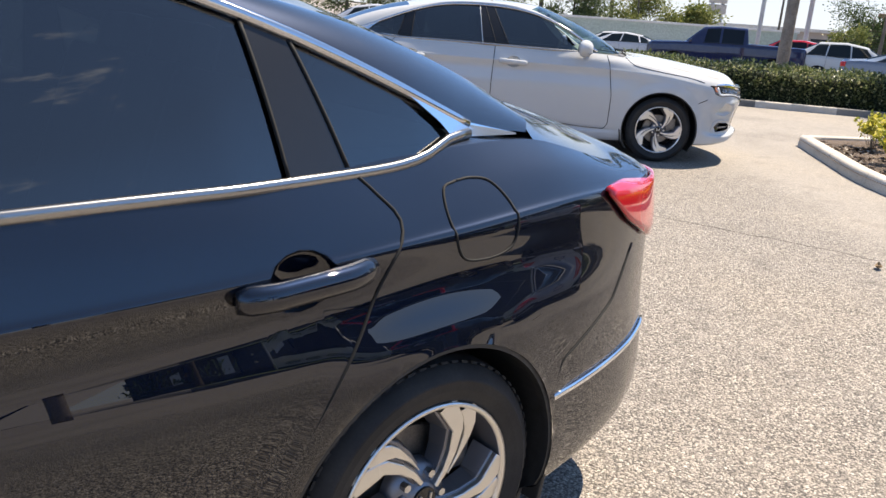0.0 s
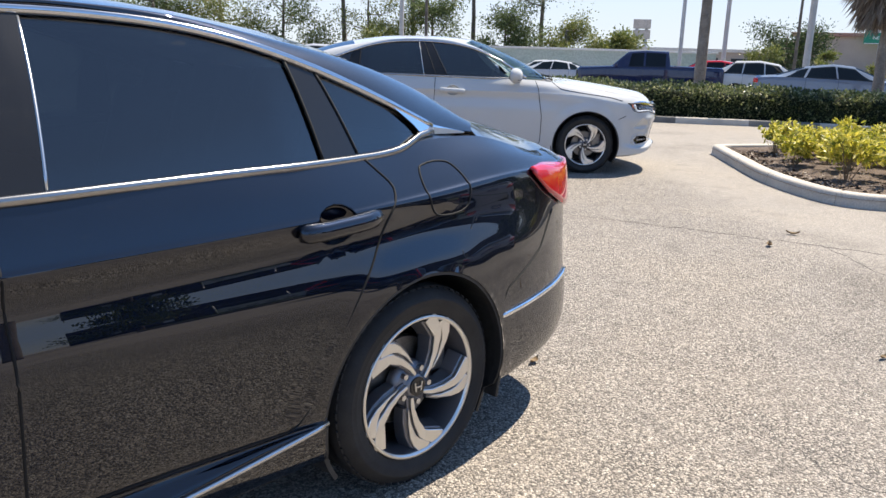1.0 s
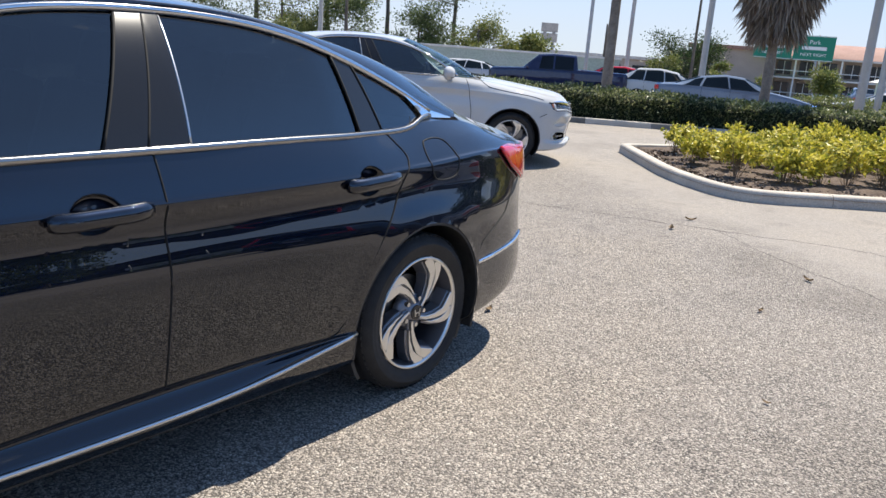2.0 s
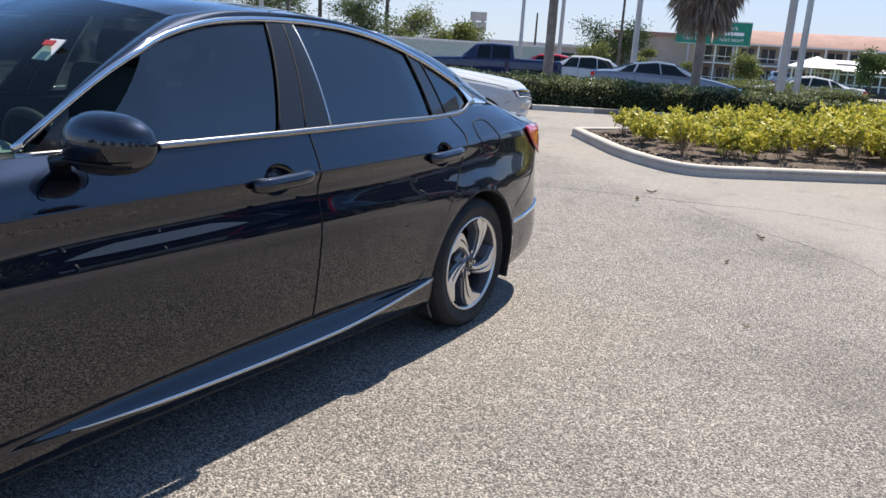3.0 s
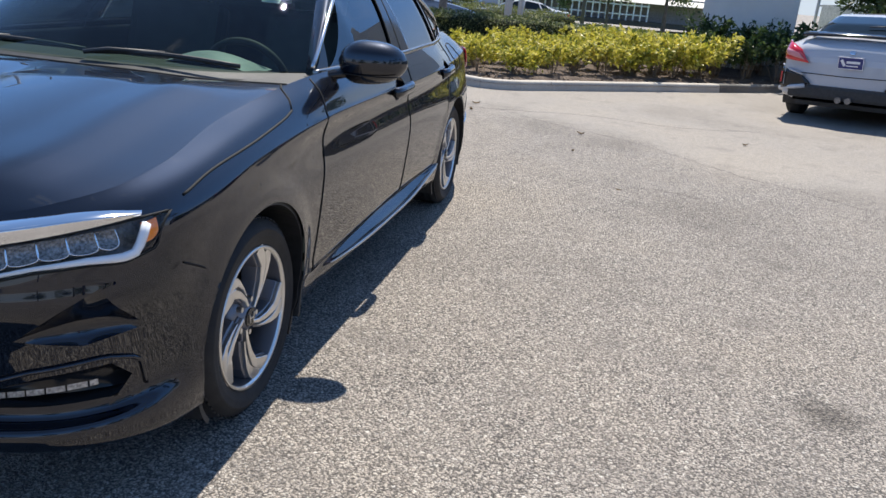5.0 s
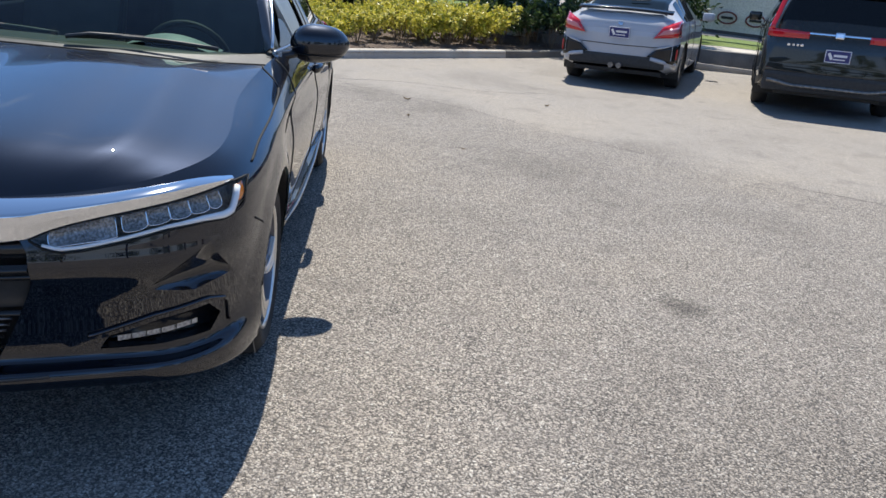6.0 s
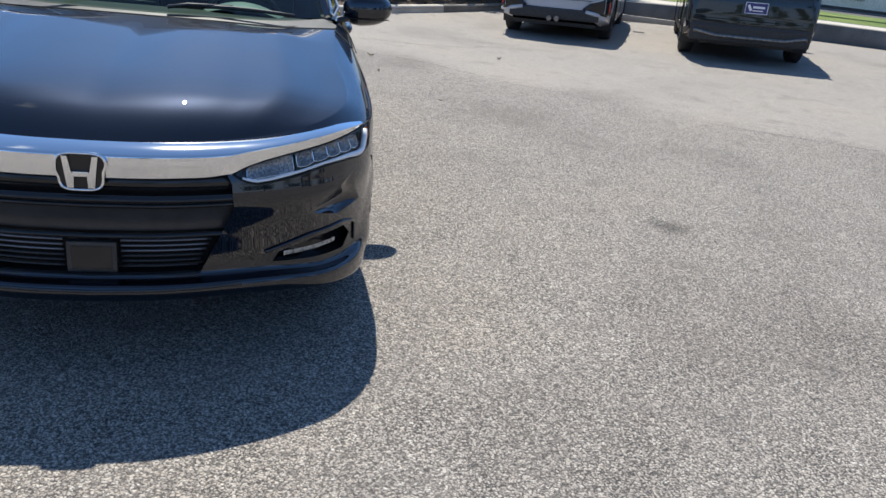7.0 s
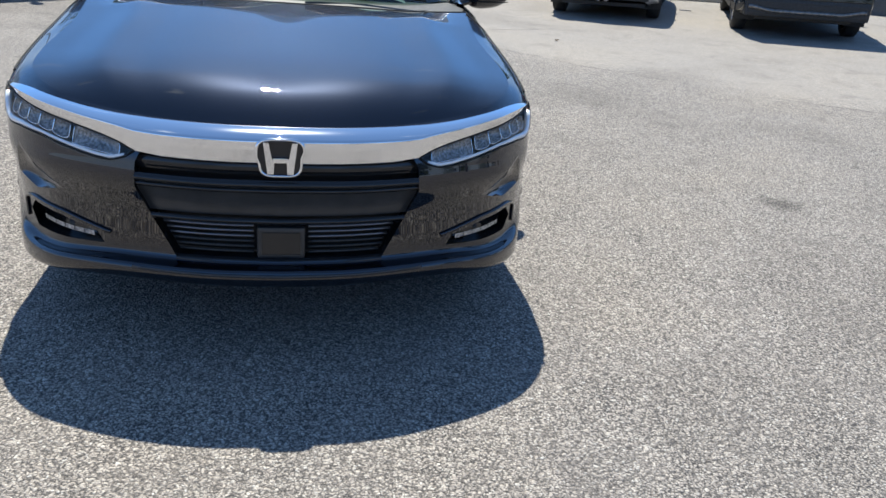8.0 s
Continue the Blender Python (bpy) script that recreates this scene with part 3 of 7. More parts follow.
def wheel_mesh_parts(parent, m, small=False):
    """A split five-spoke alloy wheel with its tyre, facing +y of m."""
    wheel = new("wheel")
    wheel.parent, wheel.matrix_basis = parent, m
    bm = bmesh.new()
    w = 0.112
    lathe(bm, [(0.226, -w + .012), (0.24, -w), (0.285, -w - .002), (0.308, -w + .012), (TYRE_R - .004, -w + .035)]
          + [(TYRE_R - (.007 if k % 3 == 2 else 0), -w + .045 + k * .0134) for k in range(11)]
          + [(TYRE_R - .004, w - .035), (0.308, w - .012), (0.285, w + .004), (0.280, w + .007), (0.277, w + .004), (0.262, w + .006), (0.259, w + .003), (0.24, w), (0.226, w - .012)], 72)
    part("tyre", bm, RUBBER, wheel, smooth=True)
    bm = bmesh.new()
    lathe(bm, [(0.229, w - .010), (0.230, w - .001), (0.221, w - .001), (0.217, w - .010)], 72)
    part("rim", bm, ALLOY_FACE, wheel, "machined bright rim lip", smooth=True)
    bm = bmesh.new()
    lathe(bm, [(0.217, w - .010), (0.210, w - .05), (0.200, -w + .03), (0.222, -w + .012), (0.226, -w + .012)], 72)
    part("barrel", bm, ALLOY_DARK, wheel, "grey painted inside of the rim", smooth=True)
    bm = bmesh.new()
    for k in range(68):
        turn_ = Matrix.Rotation(2 * math.pi * k / 68, 4, "Y")
        add_box(bm, (.005, .024, .018), turn_ @ Matrix.Translation((TYRE_R - .0115, w - .028, 0)) @ Matrix.Rotation(radians(-28), 4, "Z"))
    part("tread_shoulder", bm, RUBBER, wheel)
    bm = bmesh.new()
    lathe(bm, [(0.0, .02), (0.14, .02), (0.145, .012), (0.145, 0.0), (0.0, 0.0)], 40)
    add_box(bm, (.09, .06, .12), Matrix.Translation((-.13, .01, .06)), .012)
    part("brake_disc", bm, BRAKE, wheel, smooth=False)
    bm = bmesh.new()
    lathe(bm, [(0.0, -.03), (0.195, -.03), (0.2, -.05)], 32)
    part("hub_shield", bm, SEAM, wheel)

    def blade(path, widths, y0, y1, lift, skirt=1.12):
        """A bent bar in the wheel's plane: polar path, widths across it, with chamfered edges."""
        bm = bmesh.new()
        pts = [np.array((-r * math.cos(radians(a)), r * math.sin(radians(a)))) for r, a in path]
        ring = []
        for i, p in enumerate(pts):
            d = pts[min(i + 1, len(pts) - 1)] - pts[max(i - 1, 0)]
            d /= np.linalg.norm(d)
            n = np.array((-d[1], d[0]))
            top = y1 + lift * i / (len(pts) - 1)
            wd = widths[i] / 2
            ring.append([bm.verts.new((q[0], h, q[1])) for q, h in ((p - n * wd * skirt, y0), (p - n * wd, top - .002), (p - n * max(wd - .002, .0005), top), (p + n * max(wd - .002, .0005), top), (p + n * wd, top - .002), (p + n * wd * skirt, y0))])
        for a, b in zip(ring, ring[1:]):
            for k in range(5):
                bm.faces.new((a[k], a[k + 1], b[k + 1], b[k]))
        bm.faces.new(ring[0])
        bm.faces.new(ring[-1][::-1])
        bmesh.ops.recalc_face_normals(bm, faces=bm.faces)
        return bm

    for k in range(5):
        a = 72 * k
        long_way = [(.040, a + 28), (.075, a + 42), (.120, a + 53), (.166, a + 61.5), (.180, a + 66), (.224, a + 80)]
        short_way = [(.078, a + 30), (.120, a + 40), (.165, a + 48), (.188, a + 53), (.224, a + 63)]
        part("spoke", blade(long_way, [.024, .028, .034, .042, .048, .062], .040, w - .034, .014, 1.4), ALLOY_DARK, wheel, "grey painted spoke")
        part("spoke", blade(short_way, [.020, .030, .038, .046, .056], .040, w - .036, .014, 1.35), ALLOY_DARK, wheel, "grey painted spoke")
        part("spoke_face", blade(long_way, [.012, .016, .022, .031, .037, .050], w - .036, w - .020, .014), ALLOY_FACE, wheel, "machined bright spoke face")
        part("spoke_face", blade(short_way, [.003, .010, .022, .032, .046], w - .036, w - .021, .014), ALLOY_FACE, wheel, "machined bright spoke face")
        bm = bmesh.new()
        add_cyl(bm, .0105, .0095, .02, Matrix.Translation((-.057 * math.cos(radians(a + 66)), w - .034, .057 * math.sin(radians(a + 66)))) @ pose(0, 0, 0, -90), 6)
        part("wheel_nut", bm, SATIN, wheel)
    bm = bmesh.new()
    lathe(bm, [(.075, .03), (.072, w - .042), (.045, w - .040), (.038, w - .030), (.034, w - .022), (0.0, w - .020)], 32)
    part("hub", bm, ALLOY_DARK, wheel, smooth=True)
    bm = bmesh.new()
    lathe(bm, [(.030, w - .023), (.030, w - .016), (.0, w - .015)], 24)
    part("hub_cap", bm, GLOSS_BLACK, wheel)
    bm = bmesh.new()
    for sx in (-1, 1):
        add_box(bm, (.0055, .004, .030), Matrix.Translation((.0125 * sx, w - .0135, 0)) @ pose(0, 0, 0, 0, 8 * sx, 0), .001)
    add_box(bm, (.022, .004, .005), Matrix.Translation((0, w - .0135, -.001)), .001)
    part("hub_badge", bm, SATIN, wheel, "small bright badge")
    return wheel


HANDLES = (-.085, -1.095)


def sedan(name, label, paint, m, sticker=False):
    car = thing(name, label, "car", m)
    fl = FLANK
    # flank sheet, cut clean along the panel gaps
    nv = 67
    vs = np.linspace(0, 11, nv)
    ss = np.unique(np.r_[np.linspace(0, fl.s_of_x(1.86), 42), np.linspace(fl.s_of_x(1.86), fl.s_of_x(.92), 58), np.linspace(fl.s_of_x(.92), fl.s_of_x(-.96), 48),
                         np.linspace(fl.s_of_x(-.96), fl.s_of_x(-1.88), 58), np.linspace(fl.s_of_x(-1.88), fl.end, 40)])
    pts = np.array([fl.column(s, vs) for s in ss])
    shapes = {
        "front_door": [(0.845, 1.05), (0.855, 0.93), (0.905, 0.62), (0.905, 0.345), (0.87, 0.290), (0.67, 0.294), (0.34, 0.322), (-0.285, 0.346), (-0.285, 0.7), (-0.272, 1.06)],
        "rear_door": [(-0.272, 1.06), (-0.285, 0.7), (-0.285, 0.346), (-0.60, 0.346), (-0.95, 0.338), (-1.01, 0.41), (-1.07, 0.55), (-1.145, 0.675), (-1.215, 0.77), (-1.285, 0.88), (-1.330, 0.945), (-1.290, 1.0), (-1.24, 1.06)],
        "fender": [(0.845, 1.05), (0.855, 0.93), (0.905, 0.62), (0.905, 0.1), (1.60, 0.1), (1.60, 0.50), (1.70, 0.585), (1.80, 0.66), (1.86, 0.80), (1.86, 1.1)],
        "quarter_panel": [(-1.24, 1.06), (-1.290, 1.0), (-1.330, 0.945), (-1.285, 0.88), (-1.215, 0.77), (-1.145, 0.675), (-1.07, 0.55), (-1.01, 0.41), (-1.01, 0.1), (-1.5, 0.1), (-1.5, 0.52), (-1.80, 0.565), (-2.02, 0.66), (-2.14, 0.78), (-2.10, 0.95), (-2.10, 1.2)],
    }
    cuts = sorted({(a, b) for sh in shapes.values() for a, b in zip(sh, sh[1:] + sh[:1]) if a != b and (b, a) is not None}, key=str)
    done, lines = set(), []
    for a, b in cuts:
        if (b, a) not in done:
            done.add((a, b))
            lines.append((a, b))
    bm = bmesh.new()
    vv = [[bm.verts.new(p) for p in col] for col in pts]
    for i in range(len(ss) - 1):
        for j in range(nv - 1):
            bm.faces.new((vv[i][j], vv[i + 1][j], vv[i + 1][j + 1], vv[i][j + 1]))

    def cut(a, b, keep):
        """Cuts along the plane through a line of two coordinates, only where keep(centre) holds."""
        faces = [f for f in bm.faces if keep(f.calc_center_median())]
        geom = faces + list({e for f in faces for e in f.edges}) + list({v for f in faces for v in f.verts})
        bmesh.ops.bisect_plane(bm, geom=geom, dist=1e-5, plane_co=a, plane_no=b)

    for (x0, z0), (x1, z1) in lines:
        no = Vector((z1 - z0, 0, x0 - x1))
        lo, hi = min(z0, z1) - .03, max(z0, z1) + .03
        left, right = min(x0, x1) - .06, max(x0, x1) + .06
        cut(Vector((x0, 0, z0)), no, lambda c: lo < c.z < hi and left < c.x < right and c.y > .5)
    # grille and lower intake opening in the nose
    GR = [(0.0, .345), (.325, .345), (.385, .47), (.432, .58), (.425, .66), (.405, .70), (0.0, .70)]
    for (y0, z0), (y1, z1) in zip(GR[1:], GR[2:]):
        cut(Vector((2.3, y0, z0)), Vector((0, z1 - z0, y0 - y1)), lambda c: c.x > 2.0 and .3 < c.z < .75 and c.y < .55)
    cut(Vector((2.3, 0, .345)), Vector((0, 0, 1)), lambda c: c.x > 2.0 and c.y < .4)
    FOG = [(.555, .354), (.70, .340), (.808, .334), (.832, .385), (.806, .428), (.70, .422), (.575, .390)]
    for (y0, z0), (y1, z1) in zip(FOG, FOG[1:] + FOG[:1]):
        cut(Vector((2.1, y0, z0)), Vector((0, z1 - z0, y0 - y1)), lambda c: c.x > 1.80 and .29 < c.z < .48 and .48 < c.y < .90)
    gone = []
    for f in bm.faces:
        c = f.calc_center_median()
        if c.x > 2.1 and in_shape(c.y, c.z, GR):
            gone.append(f)
        elif c.x > 1.80 and in_shape(c.y, c.z, FOG):
            gone.append(f)
        elif c.y > .6 and any(all((v.co.x - hx) ** 2 + (v.co.z - HUB_Z) ** 2 < ARCH_R**2 for v in f.verts) for hx in (1.415, -1.415)):
            gone.append(f)
    bmesh.ops.delete(bm, geom=gone, context="FACES")
    for v in bm.verts:
        for hx in (1.415, -1.415):
            dx, dz = v.co.x - hx, v.co.z - HUB_Z
            r = math.hypot(dx, dz)
            if v.co.y > .6 and 1e-4 < r < ARCH_R:
                v.co.x, v.co.z = hx + dx / r * ARCH_R, HUB_Z + dz / r * ARCH_R
            if v.co.y > .6 and r < ARCH_R + .11:
                f = 1 - max(0, r - ARCH_R) / .11
                v.co.y += (.012 if hx > 0 else .006) * f * f * (3 - 2 * f) * min(1, max(0, (dz + .12) / .1))
    # lamp openings
    loop = lamp_outline(fl)
    for (s0, z0), (s1, z1) in zip(loop, np.roll(loop, -1, 0)):
        p0, p1 = Vector(fl.at_z(s0, z0)), Vector(fl.at_z(s1, z1))
        face_out = fl.base((s0 + s1) / 2)[1]
        mid_, reach = (p0 + p1) / 2, (p1 - p0).length / 2 + .035
        if (p1 - p0).length > 1e-4:
            cut(p0, (p1 - p0).cross(Vector((*face_out, 0))), lambda c: c.y > 0 and (c - mid_).length < reach)
    plan_s = lambda c: float(fl.far[np.argmin((fl.plan[:, 0] - c.x) ** 2 + (fl.plan[:, 1] - c.y) ** 2)])
    ring = [tuple(q) for q in loop]
    bmesh.ops.delete(bm, geom=[f for f in bm.faces if f.calc_center_median().x > 1.6 and f.calc_center_median().z > .62 and in_shape(plan_s(f.calc_center_median()), f.calc_center_median().z, ring)], context="FACES")
    # oval recesses behind the door handles
    cups = {x0: [(x0 + .005 + .072 * math.cos(a), .880 + .054 * math.sin(a)) for a in np.linspace(0, 2 * math.pi, 17)[:-1]] for x0 in HANDLES}
    for x0, oval in cups.items():
        for (xa, za), (xb, zb) in zip(oval, oval[1:] + oval[:1]):
            cut(Vector((xa, .9, za)), Vector((zb - za, 0, xa - xb)), lambda c: c.y > .6 and abs(c.x - x0) < .13 and abs(c.z - .88) < .11)
        bmesh.ops.delete(bm, geom=[f for f in bm.faces if f.calc_center_median().y > .6 and in_shape(f.calc_center_median().x, f.calc_center_median().z, oval)], context="FACES")
    # scooped pocket at each end of the front bumper
    POCKET = [(.672, .528), (.818, .640), (.862, .515), (.775, .492)]
    for (y0, z0), (y1, z1) in zip(POCKET, POCKET[1:] + POCKET[:1]):
        cut(Vector((2.1, y0, z0)), Vector((0, z1 - z0, y0 - y1)), lambda c: c.x > 1.86 and .43 < c.z < .66 and .62 < c.y < .87)
    bmesh.ops.delete(bm, geom=[f for f in bm.faces if f.calc_center_median().x > 1.80 and in_shape(f.calc_center_median().y, f.calc_center_median().z, POCKET)], context="FACES")
    a_, b_, c_, d_ = (np.array(p) for p in POCKET)
    scoop = []
    for v_ in np.linspace(0, 1, 13):
        row = []
        for u_ in np.linspace(0, 1, 13):
            y, z = (a_ * (1 - u_) + b_ * u_) * (1 - v_) + (d_ * (1 - u_) + c_ * u_) * v_
            deep = .034 * (math.sin(math.pi * u_) * math.sin(math.pi * v_)) ** .6
            row.append(fl.front(y, z) - np.array((.8, .6, 0)) * deep)
        scoop.append(row)
    for sy in (1, -1):
        sheet("bumper_scoop", np.array(scoop) * (1, sy, 1), paint, car, "smooth scoop in the bumper's end")
    bm.normal_update()
    bm.verts.ensure_lookup_table()
    bm.verts.index_update()
    co = np.array([v.co for v in bm.verts])
    normals = np.array([v.normal for v in bm.verts])
    groups = {k: [] for k in (*shapes, "front_bumper", "rear_bumper", "sill")}
    for f in bm.faces:
        c = f.calc_center_median()
        kind = next((k for k, sh in shapes.items() if in_shape(c.x, c.z, sh)), None)
        if kind is None:
            kind = "front_bumper" if c.x > 1.5 else "rear_bumper" if c.x < -1.5 else "sill" if c.z < .5 else "fender" if c.x > 0 else "quarter_panel"
        groups[kind].append([v.index for v in f.verts])
    bm.free()
    if normals[np.argmax(co[:, 1]), 1] < 0:
        normals = -normals
        groups = {k: [f[::-1] for f in fs] for k, fs in groups.items()}
    for kind, faces in groups.items():
        used = sorted({i for f in faces for i in f})
        index = {i: n for n, i in enumerate(used)}
        for sy in (1, -1):
            verts = co[used] * (1, sy, 1)
            fs = [[index[i] for i in (f if sy > 0 else f[::-1])] for f in faces]
            if "bumper" in kind and sy < 0:
                continue
            no = normals[used] * (1, sy, 1)
            if "bumper" in kind:
                n = len(verts)
                verts = np.r_[verts, verts * (1, -1, 1)]
                fs = fs + [[i + n for i in f[::-1]] for f in fs]
                no = np.r_[no, no * (1, -1, 1)]
            ob = mesh_object(kind, verts, fs, paint, car)
            ob.data.normals_split_custom_set_from_vertices([tuple(v) for v in no])
    top = np.array([c[-1] for c in pts])            # upper edge of the flank, nose to tail
    top_s = ss

    def top_between(s0, s1, n):
        inner = [s0] + [s for s in top_s if s0 < s < s1] + [s1]
        return even([fl.column(s, [11.0])[0] for s in inner], n)

    # hood
    s_corner, s_rear = fl.s_of_y(.66), fl.s_of_x(.98)
    front = top_between(0, s_corner, 25)
    edge = top_between(s_corner, s_rear, 41)
    middle = spline([tuple(front[0]), (2.25, 0, .826), (2.165, 0, .872), (1.95, 0, .915), (1.6, 0, .955), (1.3, 0, .985), (1.12, 0, 1.002)], 41)
    back = spline([tuple(middle[-1]), (1.10, .3, .999), (1.05, .55, .990), tuple(edge[-1])], 25)
    g = coons(front, back, middle, edge)
    f = np.linspace(0, 1, 25)[None, :]
    along = np.linspace(0, 1, 41)[:, None]
    g[:, :, 2] += .030 * np.sin(np.pi * f) ** 1.0 * np.minimum(1, along * 6) * np.minimum(1, (1 - along) * 5)
    g[:, :, 2] += .014 * np.maximum(0, 1 - np.abs(f - 17 / 24) / .16) * np.minimum(1, along * 4) * np.minimum(1, (1 - along) * 6)
    hood = sheet("hood", g, paint, car, mirror=True)
    seam_line("hood_gap", side_line(catmull([(1.80, .812), (1.65, .846), (1.385, .880), (1.18, .910), (1.10, .928)], 60), 50, .0005), car, .004)
    seam_line("hood_gap", np.array([FLANK.side(1.10, .928), FLANK.side(1.06, .955), FLANK.side(1.03, .985), (1.02, .80, .995)]), car, .004)
    seam_line("hood_gap", back + (0, 0, .0), car, .004)
    # cowl and windscreen
    ws_low = spline([(1.06, 0, 1.015), (1.03, .3, 1.013), (.93, .55, 1.010), (.715, .765, 1.010)], 25)
    ws_high = spline([(.16, 0, 1.425), (.15, .25, 1.420), (.11, .45, 1.402), (.06, .555, 1.382)], 25)
    rise = np.linspace(0, 1, 25)
    arch = (4 * rise * (1 - rise))[:, None]
    mid = (1 - rise)[:, None] * ws_low[0] + rise[:, None] * ws_high[0] + arch * (.028, 0, .032)
    pillar = (1 - rise)[:, None] * ws_low[-1] + rise[:, None] * ws_high[-1] + arch * (.02, .012, .026)
    screen = sheet("windscreen", coons(ws_low, ws_high, mid, pillar), GLASS_CLEAR, car, "tinted windscreen", mirror=True)
    cowl_low = np.r_[back[:-1], [FLANK.side(.83, 1.0)]] - (0, 0, .012)
    sheet("cowl", coons(cowl_low, ws_low - (0, 0, .006), np.linspace(cowl_low[0], ws_low[0] - (0, 0, .006), 5), np.linspace(cowl_low[-1], ws_low[-1] - (0, 0, .006), 5)), PLASTIC, car, "matt black plastic cowl", mirror=True)
    # roof, rear screen, boot lid
    rail = spline([tuple(ws_high[-1]), (-.15, .575, 1.412), (-.45, .582, 1.415), (-.80, .578, 1.398), (-1.17, .560, 1.340)], 31)
    roof_mid = spline([tuple(ws_high[0]), (-.1, 0, 1.448), (-.45, 0, 1.455), (-.85, 0, 1.437), (-1.22, 0, 1.385)], 31)
    roof_back = spline([tuple(roof_mid[-1]), (-1.215, .3, 1.378), tuple(rail[-1])], 25)
    roof = coons(ws_high, roof_back, roof_mid, rail)
    sheet("roof", roof, paint, car, mirror=True)
    rs_low = spline([(-2.06, 0, 1.098), (-2.04, .3, 1.094), (-1.95, .55, 1.082)], 25)
    rs_mid = (1 - rise)[:, None] * roof_mid[-1] + rise[:, None] * rs_low[0] + arch * (0, 0, .035)
    rs_side = (1 - rise)[:, None] * rail[-1] + rise[:, None] * rs_low[-1] + arch * (0, .020, .030)
    sheet("rear_screen", coons(roof_back, rs_low, rs_mid, rs_side), GLASS_DARK, car, "dark rear window", mirror=True)
    s_deck0, s_deck1 = fl.s_of_x(-1.86), fl.s_of_y(.60, False)
    deck_edge = top_between(s_deck0, s_deck1, 25)
    deck_back = top_between(s_deck1, fl.end, 25)[::-1]
    deck_front = np.r_[rs_low[:-1], [deck_edge[0]]]
    deck_mid = spline([tuple(rs_low[0]), (-2.2, 0, 1.082), (-2.34, 0, 1.066), tuple(deck_back[0])], 25)
    sheet("boot_lid", coons(deck_front, deck_back, deck_mid, deck_edge), paint, car, mirror=True)

    # side glass: an inclined pane between the waist and the roof rail
    upper = [(.735, 1.018), (.60, 1.105), (.45, 1.192), (.30, 1.262), (.153, 1.316), (-.02, 1.356), (-.20, 1.376), (-.40, 1.384), (-.60, 1.381), (-.80, 1.364), (-.98, 1.328), (-1.165, 1.270), (-1.34, 1.203), (-1.50, 1.135), (-1.62, 1.086)]
    lower = [(.735, 1.012), (.45, 1.018), (.0, 1.024), (-.40, 1.030), (-.80, 1.034), (-1.22, 1.034), (-1.38, 1.038), (-1.47, 1.052), (-1.545, 1.074), (-1.62, 1.080)]

    def z_on(line, x):
        l = np.array(line)[::-1]
        return float(np.interp(x, l[:, 0], l[:, 1]))

    up_s, lo_s = catmull(upper, 160), catmull(lower, 160)

    def pane_y(x, z):
        waist = float(np.interp(-x, [-.75, -.3, .4, 1.0, 1.45, 1.85], [.790, .846, .858, .838, .770, .672]))
        lean = float(np.interp(-x, [-.75, -.2, .5, 1.0, 1.8], [.50, .655, .70, .66, .45]))
        return waist - (z - 1.025) * lean * (.72 + .79 * (z - 1.025)) - .05 * max(0, z - 1.2) ** 2 * 4

    def pane_point(x, z, proud=0.0):
        return np.array((x, pane_y(x, z) + proud, z + proud * .5))

    def pane(name_, x_front, x_rear, mat, lab="", proud=0.0, nu=24, nv_=14, low=.0, high=.0):
        """Pane between two raked lines x(z) given at the waist and at the rail."""
        for sy in (1, -1):
            grid = []
            for b in np.linspace(0, 1, nv_):
                row = []
                for a in np.linspace(0, 1, nu):
                    x = (1 - a) * ((1 - b) * x_front[0] + b * x_front[1]) + a * ((1 - b) * x_rear[0] + b * x_rear[1])
                    zl, zu = z_on(lo_s, x) + low, z_on(up_s, x) - high
                    z = zl + (zu - zl) * b
                    row.append(pane_point(x, z, proud) * (1, sy, 1))
                grid.append(row)
            sheet(name_, grid, mat, car, lab)

    pane("front_door_glass", (.60, .28), (-.135, -.315), GLASS_DARK, "dark tinted side glass", -.004)
    pane("mirror_sail", (.722, .60), (.60, .56), GLOSS_BLACK, "", -.002, 6, 6)
    pane("centre_pillar", (-.135, -.315), (-.395, -.455), GLOSS_BLACK, "gloss black pillar trim", 0.003)
    pane("rear_door_glass", (-.395, -.455), (-1.112, -1.095), GLASS_DARK, "dark tinted side glass", -.004)
    pane("rear_pillar_trim", (-1.112, -1.095), (-1.250, -1.185), GLOSS_BLACK, "gloss black pillar trim", 0.001, 10)
    pane("quarter_glass", (-1.250, -1.185), (-1.56, -1.50), GLASS_DARK, "dark tinted quarter glass", -.003, 16)
    for sy in (1, -1):
        for a in ((-1.112, -1.095), (-.395, -.455), (-.262, -.400), (-.135, -.315), (-1.250, -1.185)):
            l = [pane_point(a[0] * (1 - b) + a[1] * b, z_on(lo_s, a[0]) * (1 - b) + z_on(up_s, a[1]) * b, .002) * (1, sy, 1) for b in np.linspace(0.02, .98, 12)]
            tube("glass_edge", l, .004, SATIN if a[0] == -.395 else SEAM, car, seg=6)
        # bright mouldings round the side glass
        lowline = [pane_point(x, z - .006, .006) * (1, sy, 1) for x, z in even(lo_s, 60)]
        tube("waist_moulding", lowline, .008, TRIM_DULL, car, "chrome waist moulding", flat=1.5)
        upline = [pane_point(x, z + .006, .006) * (1, sy, 1) for x, z in even(up_s, 70)]
        tube("roof_moulding", upline, .008, TRIM, car, "chrome window surround", flat=1.5)
